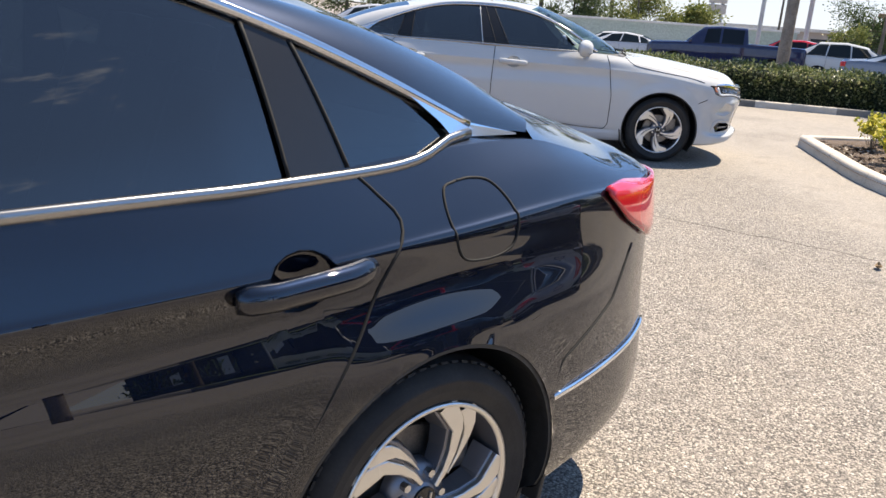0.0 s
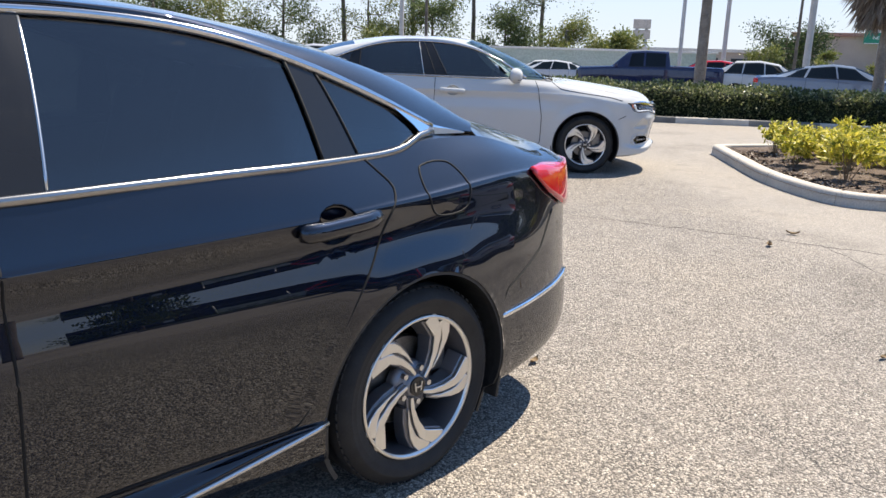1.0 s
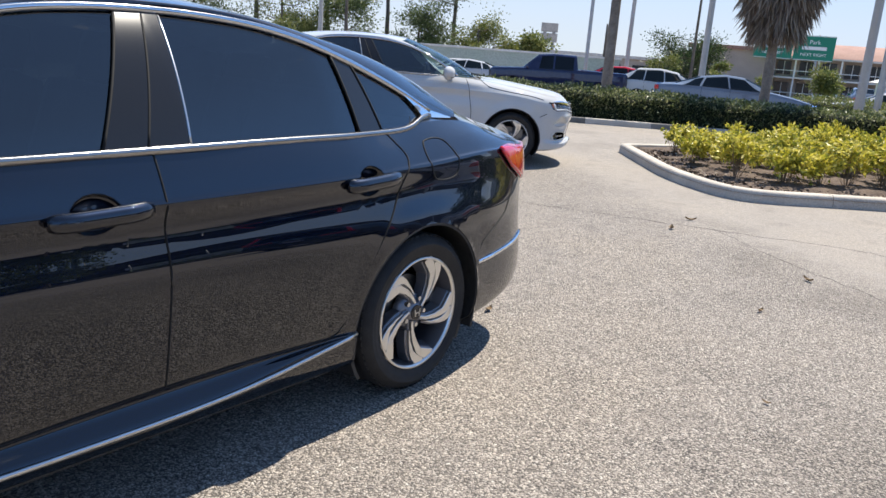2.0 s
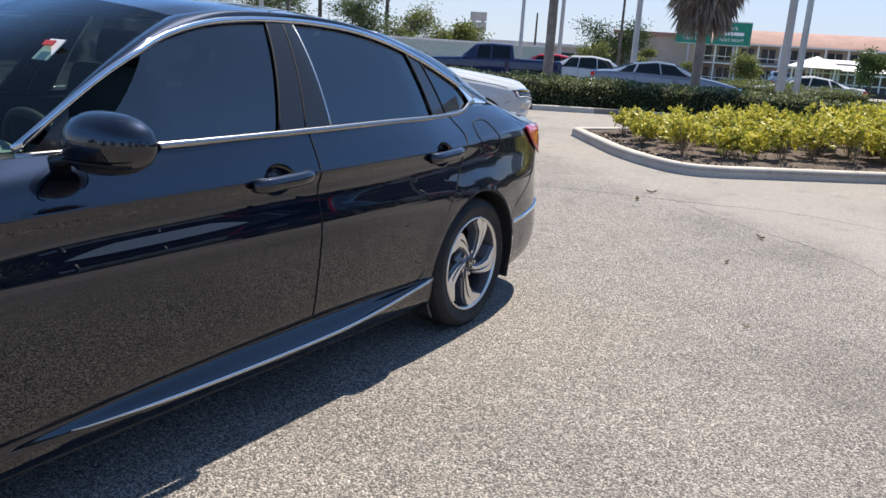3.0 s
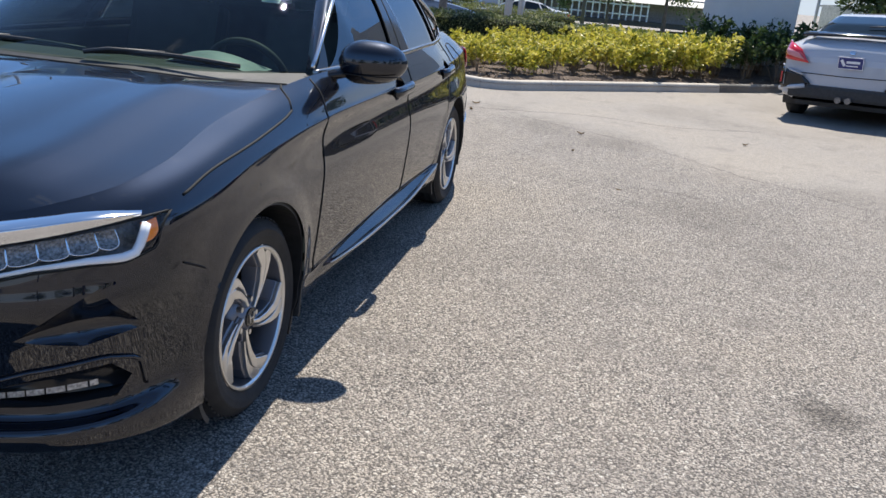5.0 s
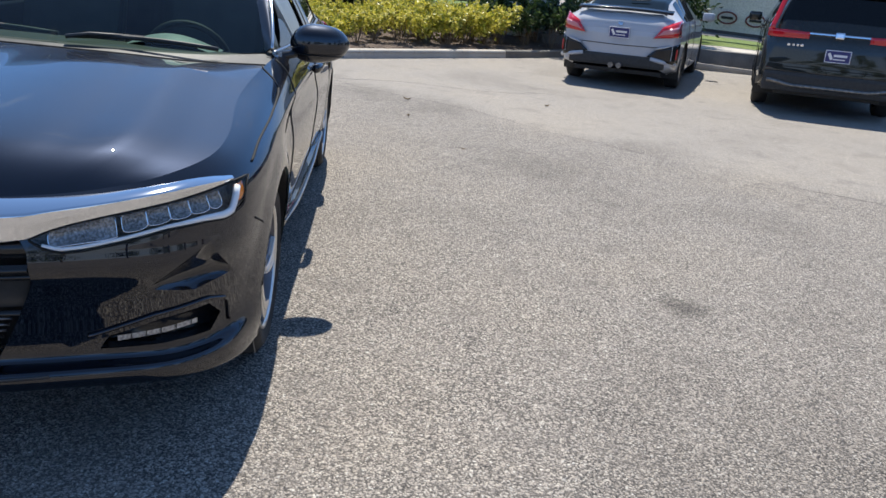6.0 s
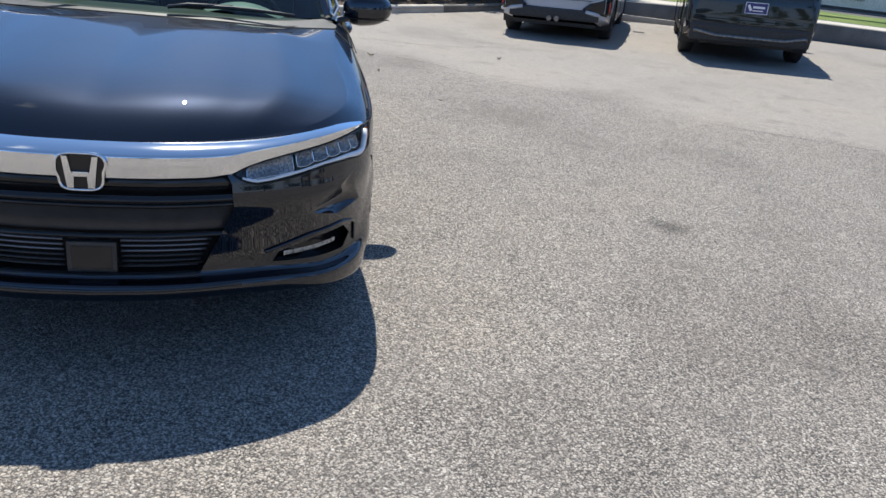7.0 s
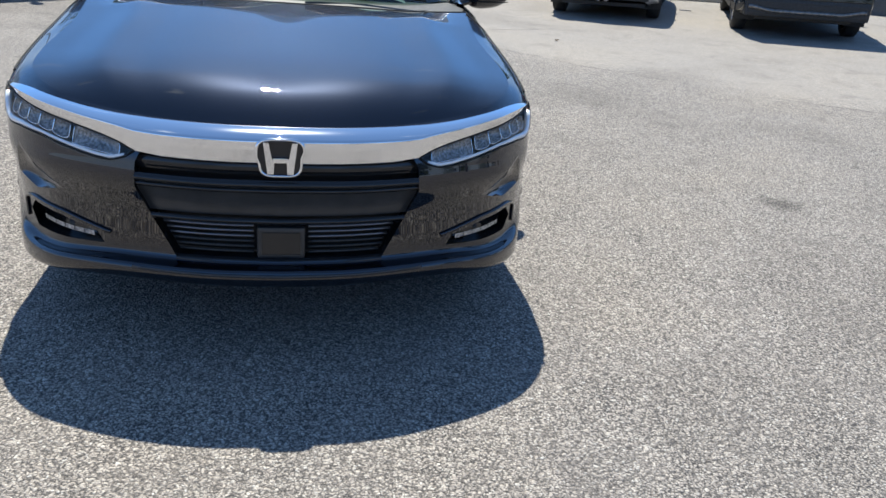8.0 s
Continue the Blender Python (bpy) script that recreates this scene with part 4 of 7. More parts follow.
        fin = coons(*[np.array([pane_point(x, z, .009) * (1, sy, 1) for x, z in even(l, 12)]) for l in
                      ([(-1.44, 1.160), (-1.62, 1.096), (-1.805, 1.060)], [(-1.550, 1.074), (-1.63, 1.066), (-1.805, 1.056)], [(-1.44, 1.160), (-1.520, 1.104), (-1.550, 1.074)], [(-1.805, 1.060), (-1.805, 1.056)])])
        sheet("pillar_fin", fin, CHROME, car, "bright chrome fin at the end of the side glass")
    # painted band between the side glass and the roof: windscreen pillar, rail and rear pillar
    inner = np.r_[pillar, rail[1:], rs_side[1:]]
    inner = even(inner, 90)
    outer_xz = np.r_[up_s, [(-1.70, 1.072), (-1.815, 1.062), (-1.86, 1.056)]]
    outer = even(np.array([pane_point(x, z + .004, 0.0) for x, z in outer_xz]), 90)
    band = []
    for f in np.linspace(0, 1, 9):
        row = outer * (1 - f) + inner * f
        row = row + (np.array((0, .4, .6)) * .022 * 4 * f * (1 - f))
        band.append(row)
    for sy in (1, -1):
        sheet("pillar_and_rail", np.array(band) * (1, sy, 1), paint, car)
    # rear shoulder between the flank's top, the waist moulding and the boot
    sh_out = top_between(fl.s_of_x(.80), fl.s_of_x(-1.86), 90)
    sh_in = even(np.array([pane_point(x, z, -.004) for x, z in np.r_[[(.735, 1.010)], lo_s - (0, .006), [(-1.70, 1.066), (-1.815, 1.052), (-1.86, 1.050)]]]), 90)
    for sy in (1, -1):
        sheet("shoulder", np.array([sh_out * (1 - f) + sh_in * f for f in np.linspace(0, 1, 4)]) * (1, sy, 1), paint, car)

    # panel gaps
    seam_line("door_gap", side_line([(0.83, 1.0), (.855, .93), (.905, .62), (.905, .345), (.87, .290)]), car)
    seam_line("door_gap", side_line([(-.272, 1.02), (-.285, .70), (-.285, .345)]), car)
    seam_line("door_gap", side_line(catmull([(-1.255, 1.034), (-1.290, 1.0), (-1.330, .945), (-1.285, .88), (-1.215, .77), (-1.145, .675), (-1.07, .55), (-1.01, .41)], 60)), car)
    seam_line("door_gap", side_line([(.87, .290), (.67, .294), (.34, .322), (-.285, .346), (-.60, .346), (-.95, .338), (-1.01, .41)], 50), car)
    seam_line("bumper_gap", side_line([(1.69, .560), (1.77, .615), (1.845, .650)], 16), car)
    seam_line("bumper_gap", side_line([(-1.77, .50), (-1.80, .565), (-2.02, .66), (-2.14, .78)], 24), car)
    # fuel flap outline
    flap = catmull([(-1.51, .998), (-1.56, 1.0), (-1.61, .988), (-1.64, .94), (-1.632, .88), (-1.60, .855), (-1.53, .848), (-1.472, .862), (-1.452, .925), (-1.468, .985), (-1.51, .998)], 60)
    tube("fuel_flap_gap", np.array([FLANK.side(x, z, .0005) for x, z in flap]), .003, SEAM, car, seg=6)

    # door handles
    for x0 in HANDLES:
        for sy in (1, -1):
            a = FLANK.side(x0 + .135, .874)
            b = FLANK.side(x0 - .135, .884)
            line = [a + (b - a) * f + np.array((0, .026 * min(1, 3.2 * min(f, 1 - f) + .35), 0)) for f in np.linspace(0, 1, 14)]
            rings = [[FLANK.side(x0 + .005 + .0725 * r * math.cos(t), .880 + .0545 * r * math.sin(t), -deep) for t in np.linspace(0, 2 * math.pi, 33)] for r, deep in ((1.01, -.0005), (.97, .006), (.86, .022), (.62, .032), (.3, .036), (.02, .037))]
            sheet("handle_cup", np.array(rings) * (1, sy, 1), paint, car, "recess behind the handle")
            tube("door_handle", np.array(line) * (1, sy, 1), [.016] + [.0215] * 12 + [.018], paint, car, "body-coloured door handle", flat=1.15, seg=14)

    # wheels, arches
    for hx in (1.415, -1.415):
        for sy in (1, -1):
            wheel_mesh_parts(car, pose(hx, sy * .790, HUB_Z) @ (Matrix() if sy > 0 else pose(0, 0, 0, 0, 0, 180)))
            bm = bmesh.new()
            ring = []
            for k in range(57):
                a = radians(-32 + 244 * k / 56)
                c, s_ = math.cos(a), math.sin(a)
                lip = FLANK.side(hx + ARCH_R * c, max(.2, HUB_Z + ARCH_R * s_))[1]
                ring.append([bm.verts.new((hx + r * c, sy * y, HUB_Z + r * s_)) for r, y in ((ARCH_R + .004, lip + .002), (ARCH_R - .010, lip + .003), (ARCH_R - .004, lip - .03), (ARCH_R + .01, .60), (.0, .56))])
            for p, q in zip(ring, ring[1:]):
                for k in range(4):
                    bm.faces.new((p[k], p[k + 1], q[k + 1], q[k]) if (p[k + 1] is not q[k + 1]) else (p[k], p[k + 1], q[k]))
            part("arch_liner", bm, PLASTIC, car, "black wheel arch liner")
            flap_x = hx - .375
            box_part("mud_flap", (.014, .17, .17), pose(flap_x - .004, sy * .815, .262, 0, -10, 0), PLASTIC, car, .006)
    # sill blade with a bright strip that climbs towards the rear
    strip = [(.675, .262), (.60, .256), (.30, .250), (-.15, .249), (-.43, .255), (-.68, .274), (-.90, .302), (-1.055, .326)]
    for sy in (1, -1):
        pts_ = np.array([FLANK.side(x, z, .004) for x, z in even(catmull(strip, 60), 40)]) * (1, sy, 1)
        tube("sill_strip", pts_, np.r_[np.linspace(.002, .0065, 8), np.full(32, .0065)], SATIN, car, "bright strip along the sill", flat=1.3)
        # strip round the rear bumper
        line = [FLANK.side(x, z, .004) for x, z in even([(-1.775, .478), (-2.05, .492), (-2.33, .508)], 24)]
        tube("bumper_strip", np.array(line) * (1, sy, 1), .006, CHROME, car, "bright strip on the bumper", flat=1.6)
    # tail lamps wrap the rear corner
    s_t = [fl.s_of_x(x) for x in (-2.00, -2.10, -2.25)] + [fl.s_of_y(.62, False), fl.s_of_y(.36, False)]
    skin_patch("tail_lamp", [(s_t[0], .928), (s_t[1], .85), (s_t[2], .780), (s_t[3], .780), (s_t[4], .80)], [(s_t[0], .944), (s_t[1], .950), (s_t[2], .936), (s_t[3], .935), (s_t[4], .935)], RED_LENS, car, .012, 30, 8, "red tail lamp lens", thick=.01)
    # under body
    under = bmesh.new()
    add_box(under, (3.9, 1.45, .05), Matrix.Translation((-.05, 0, .225)), .01)
    add_box(under, (1.9, 1.66, .05), Matrix.Translation((-.05, 0, .19)), .01)
    part("floor_pan", under, PLASTIC, car)

    sedan_nose(car, paint, fl, front)
    sedan_mirror(car, paint)
    sedan_cabin(car, sticker)
    # wipers
    for y0, y1 in ((.62, .08), (.02, -.55)):
        a, b = np.array((.955, y0, 1.032)), np.array((1.02, y1, 1.035))
        tube("wiper", np.array([a + (b - a) * f + np.array((.015, 0, .015)) * math.sin(math.pi * f) for f in np.linspace(0, 1, 9)]), .006, PLASTIC, car, "black wiper", flat=1.4)
        tube("wiper_arm", np.array([a * .5 + b * .5 + (0, 0, .018), b * .85 + a * .15 + (.02, 0, .016), b + (.03, 0, .0)]), .008, PLASTIC, car)
    return car


LAMP_LOW = [(.428, .691), (.455, .672), (.495, .658), (.54, .660), (.63, .674), (.722, .693), (.80, .696), (.847, .690), (.882, .712), (.884, .775)]
LAMP_HIGH = [(.428, .694), (.465, .711), (.518, .727), (.575, .739), (.638, .750), (.70, .760), (.760, .770), (.810, .778), (.85, .785), (.884, .789)]


def lamp_edges(fl, n=44):
    return [even([(fl.s_front(y, z), z) for y, z in even(l, 60)], n) for l in (LAMP_LOW, LAMP_HIGH)]


def lamp_outline(fl):
    a, b = lamp_edges(fl)
    return np.r_[a[::5], a[-1:], b[::-5], b[:1]]


def sedan_nose(car, paint, fl, hood_front):
    # bright bar across the nose: an upright face that rolls back into the hood, thin over the lamps
    low = [(0.0, .682), (.12, .682), (.234, .683), (.35, .685), (.425, .693), (.465, .713), (.518, .729), (.575, .741), (.638, .752), (.70, .762), (.760, .772), (.810, .781), (.85, .790)]
    high = [(0.0, .777), (.12, .777), (.25, .778), (.37, .779), (.44, .781), (.48, .783), (.532, .786), (.585, .790), (.638, .796), (.70, .803), (.760, .808), (.805, .806), (.85, .797)]
    a = np.array([(fl.s_front(y, z), z) for y, z in even(low, 44)])
    b = np.array([(fl.s_front(y, z), z) for y, z in even(high, 44)])
    rows = [[] for _ in range(11)]
    for k, ((sa_, za), (sb_, zb)) in enumerate(zip(a, b)):
        foot, face, top = fl.at_z(sa_, za), fl.at_z(sa_, za, .006), fl.at_z(sb_, zb, .001)
        d = zb - za
        out = np.r_[fl.base(sa_)[1], 0]
        ridge = face + out * .003 + (0, 0, .72 * d)
        end = top + (0, 0, .002)
        rows[0].append(foot)
        rows[1].append(face)
        rows[2].append(face + (0, 0, .04 * d))
        rows[3].append(face * .5 + ridge * .5)
        rows[4].append(ridge - (0, 0, .03 * d))
        # the top rolls back, steep at the ridge and flatter towards the hood
        for n, (f, lift) in enumerate(((.02, .012), (.15, .085), (.35, .17), (.6, .17), (.85, .08), (1.0, 0.0))):
            rows[5 + n].append(ridge * (1 - f) + end * f + np.array((0, 0, lift * .25 * d)) + out * lift * .06 * d)
    sheet("grille_bar", np.array(rows), CHROME, car, "broad chrome bar across the nose", mirror=True)
    # grille recess and bars
    GR = [(.325, .345), (.385, .47), (.432, .58), (.425, .66), (.405, .70)]
    edge_pts = even([(0.0, .345)] + GR + [(0.0, .70)], 48)
    rim = np.array([fl.at_z(fl.s_of_y(y), z) for y, z in edge_pts])
    rim[:, 1] = edge_pts[:, 0]
    deep = rim - (.075, 0, 0)
    sheet("grille_surround", np.array([rim, rim - (.03, 0, 0), deep]), GLOSS_BLACK, car, mirror=False)
    sheet("grille_surround", np.array([rim, rim - (.03, 0, 0), deep]) * (1, -1, 1), GLOSS_BLACK, car)

    def half(z):
        return float(np.interp(z, [.345, .47, .58, .66, .70], [.325, .385, .432, .425, .405]))

    def band(name, z0, z1, back, mat, lab="", bulge=.006, shrink=.0):
        ys = np.linspace(0, 1, 20)
        g = []
        for f in np.linspace(0, 1, 6):
            z = z0 + (z1 - z0) * f
            row = []
            for y in ys * (half(z) - shrink):
                p = fl.at_z(fl.s_of_y(y), z)
                row.append((p[0] - back + bulge * math.sin(math.pi * f), y, z))
            g.append(row)
        return sheet(name, g, mat, car, lab, mirror=True)

    # plain near-black backing: the shade deep in the grille as colour
    band("grille_shade_back", .35, .69, .085, SEAM)
    band("upper_grille", .636, .690, .034, GLOSS_BLACK, "gloss black upper grille panel", .012)
    band("grille_lip", .604, .630, .004, GLOSS_BLACK, "", .012)
    band("grille_bar_lower", .584, .600, .012, GLOSS_BLACK, "", .006)
    band("number_plate_panel", .498, .580, .022, SATIN_BLACK, "plain satin black panel", -.004)
    band("grille_sill", .474, .494, .006, GLOSS_BLACK, "", .010)
    band("intake_lip", .333, .352, .010, GLOSS_BLACK, "", .010)
    for k in range(6):
        z = .366 + k * .0185
        for sy in (1, -1):
            line = [(fl.at_z(fl.s_of_y(y), z)[0] - .030, sy * y, z) for y in np.linspace(.085, half(z) - .02, 10)]
            tube("intake_slat", line, .0045, SATIN_BLACK if k in (0, 1, 2) else ALLOY_DARK, car, "grey intake slat", flat=.8, seg=6)
    tube("lip_edge", [fl.at_z(fl.s_of_y(abs(y)), .316, .003) * (1, 1 if y > 0 else -1, 1) for y in np.linspace(-.46, .46, 30)], .0035, SATIN_BLACK, car, "satin black lower edge of the bumper", flat=1.6)
    box_part("radar_cover", (.03, .150, .105), pose(2.293, 0, .402), SATIN_BLACK, car, .010, "square black sensor cover")
    box_part("radar_face", (.004, .120, .075), pose(2.309, 0, .402), GLOSS_BLACK, car, .002)
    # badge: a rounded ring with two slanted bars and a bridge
    bx = fl.at_z(0, .694)[0] + .022
    ring = [(bx, .066 * (abs(math.cos(t)) ** .5) * math.copysign(1, math.cos(t)) * (1.06 if math.sin(t) > 0 else .93), .704 + .056 * (abs(math.sin(t)) ** .5) * math.copysign(1, math.sin(t))) for t in np.linspace(0, 2 * math.pi, 49)[:-1]]
    badge = mesh_object("badge_plate", [(p[0] - .004, p[1], p[2]) for p in ring] + [(bx - .002, 0, .704)], [(i, (i + 1) % 48, 48) for i in range(48)], GLOSS_BLACK, car, "black badge ground")
    tube("badge_ring", ring, .0045, CHROME, badge, closed=True, up=(1, 0, 0))
    bm = bmesh.new()
    for sy in (1, -1):
        vs = [bm.verts.new((bx + dx, sy * y, z)) for dx in (.0, .008) for y, z in ((.020, .656), (.038, .656), (.050, .752), (.034, .752), (.026, .708), (.018, .692))]
        n = 6
        bm.faces.new(vs[n:])
        for i in range(n):
            bm.faces.new((vs[i], vs[(i + 1) % n], vs[n + (i + 1) % n], vs[n + i]))
    add_box(bm, (.008, .044, .015), Matrix.Translation((bx + .004, 0, .698)), .002)
    part("badge_mark", bm, CHROME, badge, "chrome badge mark")

    # headlamps: dark housing, reflector cups, light guide, clear lens
    a, b = lamp_edges(fl)

    def lamp_point(i, f, proud):
        return fl.at_z(*(a[i] * (1 - f) + b[i] * f), proud)

    for sy in (1, -1):
        lamp = sheet("headlamp", np.array([[lamp_point(i, f, -.030 if 0 < k < 7 and 0 < i < 43 else .004) for i in range(44)] for k, f in enumerate(np.linspace(0, 1, 8))]) * (1, sy, 1), LAMP_GREY, car, "headlamp with clear lens and bright projector cups")
        guide = [lamp_point(i, .13, .001) for i in range(2, 36)] + [lamp_point(36, .3, .001), lamp_point(37, .55, .001), lamp_point(38, .8, .001)]
        tube("light_guide", np.array(guide) * (1, sy, 1), [.0042] * 20 + list(np.linspace(.0045, .011, len(guide) - 20)), GUIDE, lamp, "pale running light guide", flat=1.3)
        for i0, i1, f0, f1 in ((3, 13, .22, .92), (14, 18, .30, .90), (18, 22, .32, .90), (22, 26, .34, .90), (26, 30, .36, .90), (30, 33, .40, .88)):
            cup = np.array([[lamp_point(i, f, -.003 - .022 * math.sin(math.pi * u) * math.sin(math.pi * w)) for u, i in zip(np.linspace(0, 1, i1 - i0 + 1), range(i0, i1 + 1))] for w, f in zip(np.linspace(0, 1, 6), np.linspace(f0, f1, 6))])
            sheet("projector_cup", cup * (1, sy, 1), CUP, lamp, "bright reflector cup")
            rim_ = spline([lamp_point(i0, f1, .0), lamp_point(i0, f0 + .12, .001), lamp_point(i0 + 1, f0, .002), lamp_point(i1 - 1, f0, .002), lamp_point(i1, f0 + .12, .001), lamp_point(i1, f1, .0)], 20)
            tube("cup_rim", np.array(rim_) * (1, sy, 1), .0017, LAMP_SILVER, lamp, "bright rim of the cup", seg=6)
        side_marker = np.array([[lamp_point(i, f, .002) for i in range(37, 41)] for f in np.linspace(.28, .86, 5)])
        sheet("side_marker", side_marker * (1, sy, 1), AMBER, lamp, "amber side marker")
        lens = np.array([[lamp_point(i, f, .006) for i in range(44)] for f in np.linspace(0, 1, 8)])
        sheet("lens", lens * (1, sy, 1), CLEAR_LENS, lamp, "clear lens").visible_shadow = False
        border = np.r_[[lamp_point(i, 0, .003) for i in range(44)], [lamp_point(i, 1, .003) for i in range(43, -1, -1)]]
        tube("lamp_gap", border * (1, sy, 1), .0035, SEAM, lamp, seg=6, closed=True)
        # fog lamp slot under a sharp brow
        FOG = [(.555, .354), (.70, .340), (.808, .334), (.832, .385), (.806, .428), (.70, .422), (.575, .390)]
        outline = even(FOG + FOG[:1], 40)
        rim = np.array([fl.front(y, z) for y, z in outline])
        rim[:, 1] = outline[:, 0]
        sheet("fog_recess", np.array([rim, rim - (.03, .0, 0), rim - (.07, .012, 0)]) * (1, sy, 1), GLOSS_BLACK, car)
        back = rim - (.065, .012, 0)
        centre = back.mean(0)
        mesh_object("fog_back", np.r_[back, [centre]] * (1, sy, 1), [(i, (i + 1) % 40, 40) for i in range(40)], GLOSS_BLACK, car)
        led = sheet("fog_lamp", np.array([[fl.front(y, .374 + (y - .595) * .02 + dz, -.012) for y in np.linspace(.598, .785, 12)] for dz in (-.008, .0, .008)]) * (1, sy, 1), FOG_LENS, car, "slim bright fog lamp strip")
        for y in np.linspace(.63, .77, 5):
            box_part("fog_cell", (.004, .0016, .018), Matrix.Translation(Vector(fl.front(y, .374 + (y - .595) * .02, -.009) * (1, sy, 1))), GLOSS_BLACK, led, .0005)
        brow = [fl.front(y, z, .003) for y, z in even([(.53, .398), (.68, .440), (.80, .450), (.845, .430), (.850, .35)], 24)]
        tube("bumper_brow", np.array(brow) * (1, sy, 1), .006, paint, car, seg=8)


def sedan_mirror(car, paint):
    for sy in (1, -1):
        # housing: egg-shaped shell, flatter to the rear where the glass sits
        rings, n = [], 20
        for k, y in enumerate(np.linspace(-1, 1, 17)):
            fat = max(0.04, (1 - abs(y) ** 2.6)) ** .5
            ring = []
            for j in range(n):
                t = 2 * math.pi * j / n
                cx, cz = math.cos(t), math.sin(t)
                x = .61 + (.085 if cx > 0 else .055) * cx * fat - .05 * (y + 1) * .5
                z = 1.055 + .082 * fat * (abs(cz) ** .8) * math.copysign(1, cz) * (1.0 - .12 * y) + .004 * y
                ring.append((x, sy * (.985 + .125 * y), z))
            rings.append(ring)
        verts = [p for r in rings for p in r] + [tuple(np.mean(rings[0], 0)), tuple(np.mean(rings[-1], 0))]
        faces = [(i * n + j, i * n + (j + 1) % n, (i + 1) * n + (j + 1) % n, (i + 1) * n + j) for i in range(16) for j in range(n)]
        faces += [((j + 1) % n, j, 17 * n) for j in range(n)] + [(16 * n + j, 16 * n + (j + 1) % n, 17 * n + 1) for j in range(n)]
        mirror = mesh_object("door_mirror", verts, faces, paint, car, "body-coloured door mirror")
        glass = [(.545 - .02 * y, sy * (.985 + .098 * y), 1.052 + .055 * z * max(.1, 1 - abs(y) ** 3) ** .5) for y, z in ((math.cos(t), math.sin(t)) for t in np.linspace(0, 2 * math.pi, 25)[:-1])]
        mesh_object("mirror_glass", [(g[0] - .012, g[1], g[2]) for g in glass], [tuple(range(24))], CHROME, mirror, "mirror glass", smooth=False)
        low = [(.62 - .05 * (y + 1) * .5 + .07 * max(.05, 1 - abs(y) ** 2.6) ** .5, sy * (.985 + .118 * y), 1.012) for y in np.linspace(-.9, .9, 14)]
        tube("mirror_seam", low, .0025, SEAM, mirror, seg=6)
        arm = np.array([(.66, .79, .985), (.645, .84, .998), (.625, .90, 1.012)]) * (1, sy, 1)
        tube("mirror_arm", spline(arm, 10), np.linspace(.030, .024, 10), GLOSS_BLACK, mirror, "black mirror arm", flat=.7, seg=12)


def sedan_cabin(car, sticker):
    """Dash, wheel, seats with head rests, roof lining, all dim behind the glass."""
    g = []
    for x, z, w in ((1.02, .985, .62), (.90, .992, .72), (.72, .985, .76), (.55, .945, .77), (.50, .86, .77), (.55, .60, .76)):
        g.append([(x - .06 * (y / .7) ** 2, y, z + .012 * math.cos(y * 2)) for y in np.linspace(0, w, 14)])
    sheet("dashboard", g, CABIN, car, "dark dashboard", mirror=True)
    # instrument hood, painted paler than the dash to look sunlit
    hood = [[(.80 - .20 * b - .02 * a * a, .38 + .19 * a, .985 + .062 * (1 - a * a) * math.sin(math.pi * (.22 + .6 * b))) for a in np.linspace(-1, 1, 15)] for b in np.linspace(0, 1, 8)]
    sheet("instrument_hood", hood, DASH_SUNLIT, car, "instrument hood with sunlight painted as pale grey")
    wheel = [(.40 + .06 * math.sin(t), .38 + .185 * math.cos(t), .90 + .17 * math.sin(t)) for t in np.linspace(0, 2 * math.pi, 33)[:-1]]
    tube("steering_wheel", wheel, .016, CABIN, car, closed=True, up=(1, 0, .3))
    box_part("steering_boss", (.06, .16, .12), pose(.41, .38, .90, 0, -20, 0), CABIN, car, .02)
    for x, y in ((-.10, .38), (-.10, -.38), (-.95, .38), (-.95, -.38), (-.95, 0)):
        seat = box_part("seat", (.50, .50, .16), pose(x + .12, y, .52, 0, -6, 0), SEAT_LEATHER, car, .05)
        box_part("seat_back", (.15, .50 if y else .3, .62), pose(x - .22, y, .86, 0, -18, 0), SEAT_LEATHER, seat, .05)
        box_part("head_rest", (.10, .26, .16), pose(x - .335, y, 1.235 if x > -.5 else 1.18, 0, -14, 0), SEAT_LEATHER, seat, .04)
    box_part("rear_shelf", (.5, 1.2, .03), pose(-1.55, 0, 1.02), CABIN, car, .01)
    box_part("roof_lining", (1.0, .84, .012), pose(-.42, 0, 1.372), CABIN, car, .004)
    for sy in (1, -1):
        box_part("door_trim", (2.0, .05, .42), pose(-.22, sy * .80, .79, 6 * sy, 0, 0), CABIN, car, .015)
    box_part("inner_mirror", (.03, .22, .055), pose(.27, 0, 1.325, 0, 15, 0), CABIN, car, .015)
    if sticker:
        card = box_part("windscreen_sticker", (.003, .075, .085), pose(.452, .515, 1.262, 0, -47, 0), PAPER, car, .0008, "white paper sticker with red print")
        box_part("print", (.0035, .05, .02), pose(.4505, .515, 1.281, 0, -47, 0), RED_INK, card, .0004)


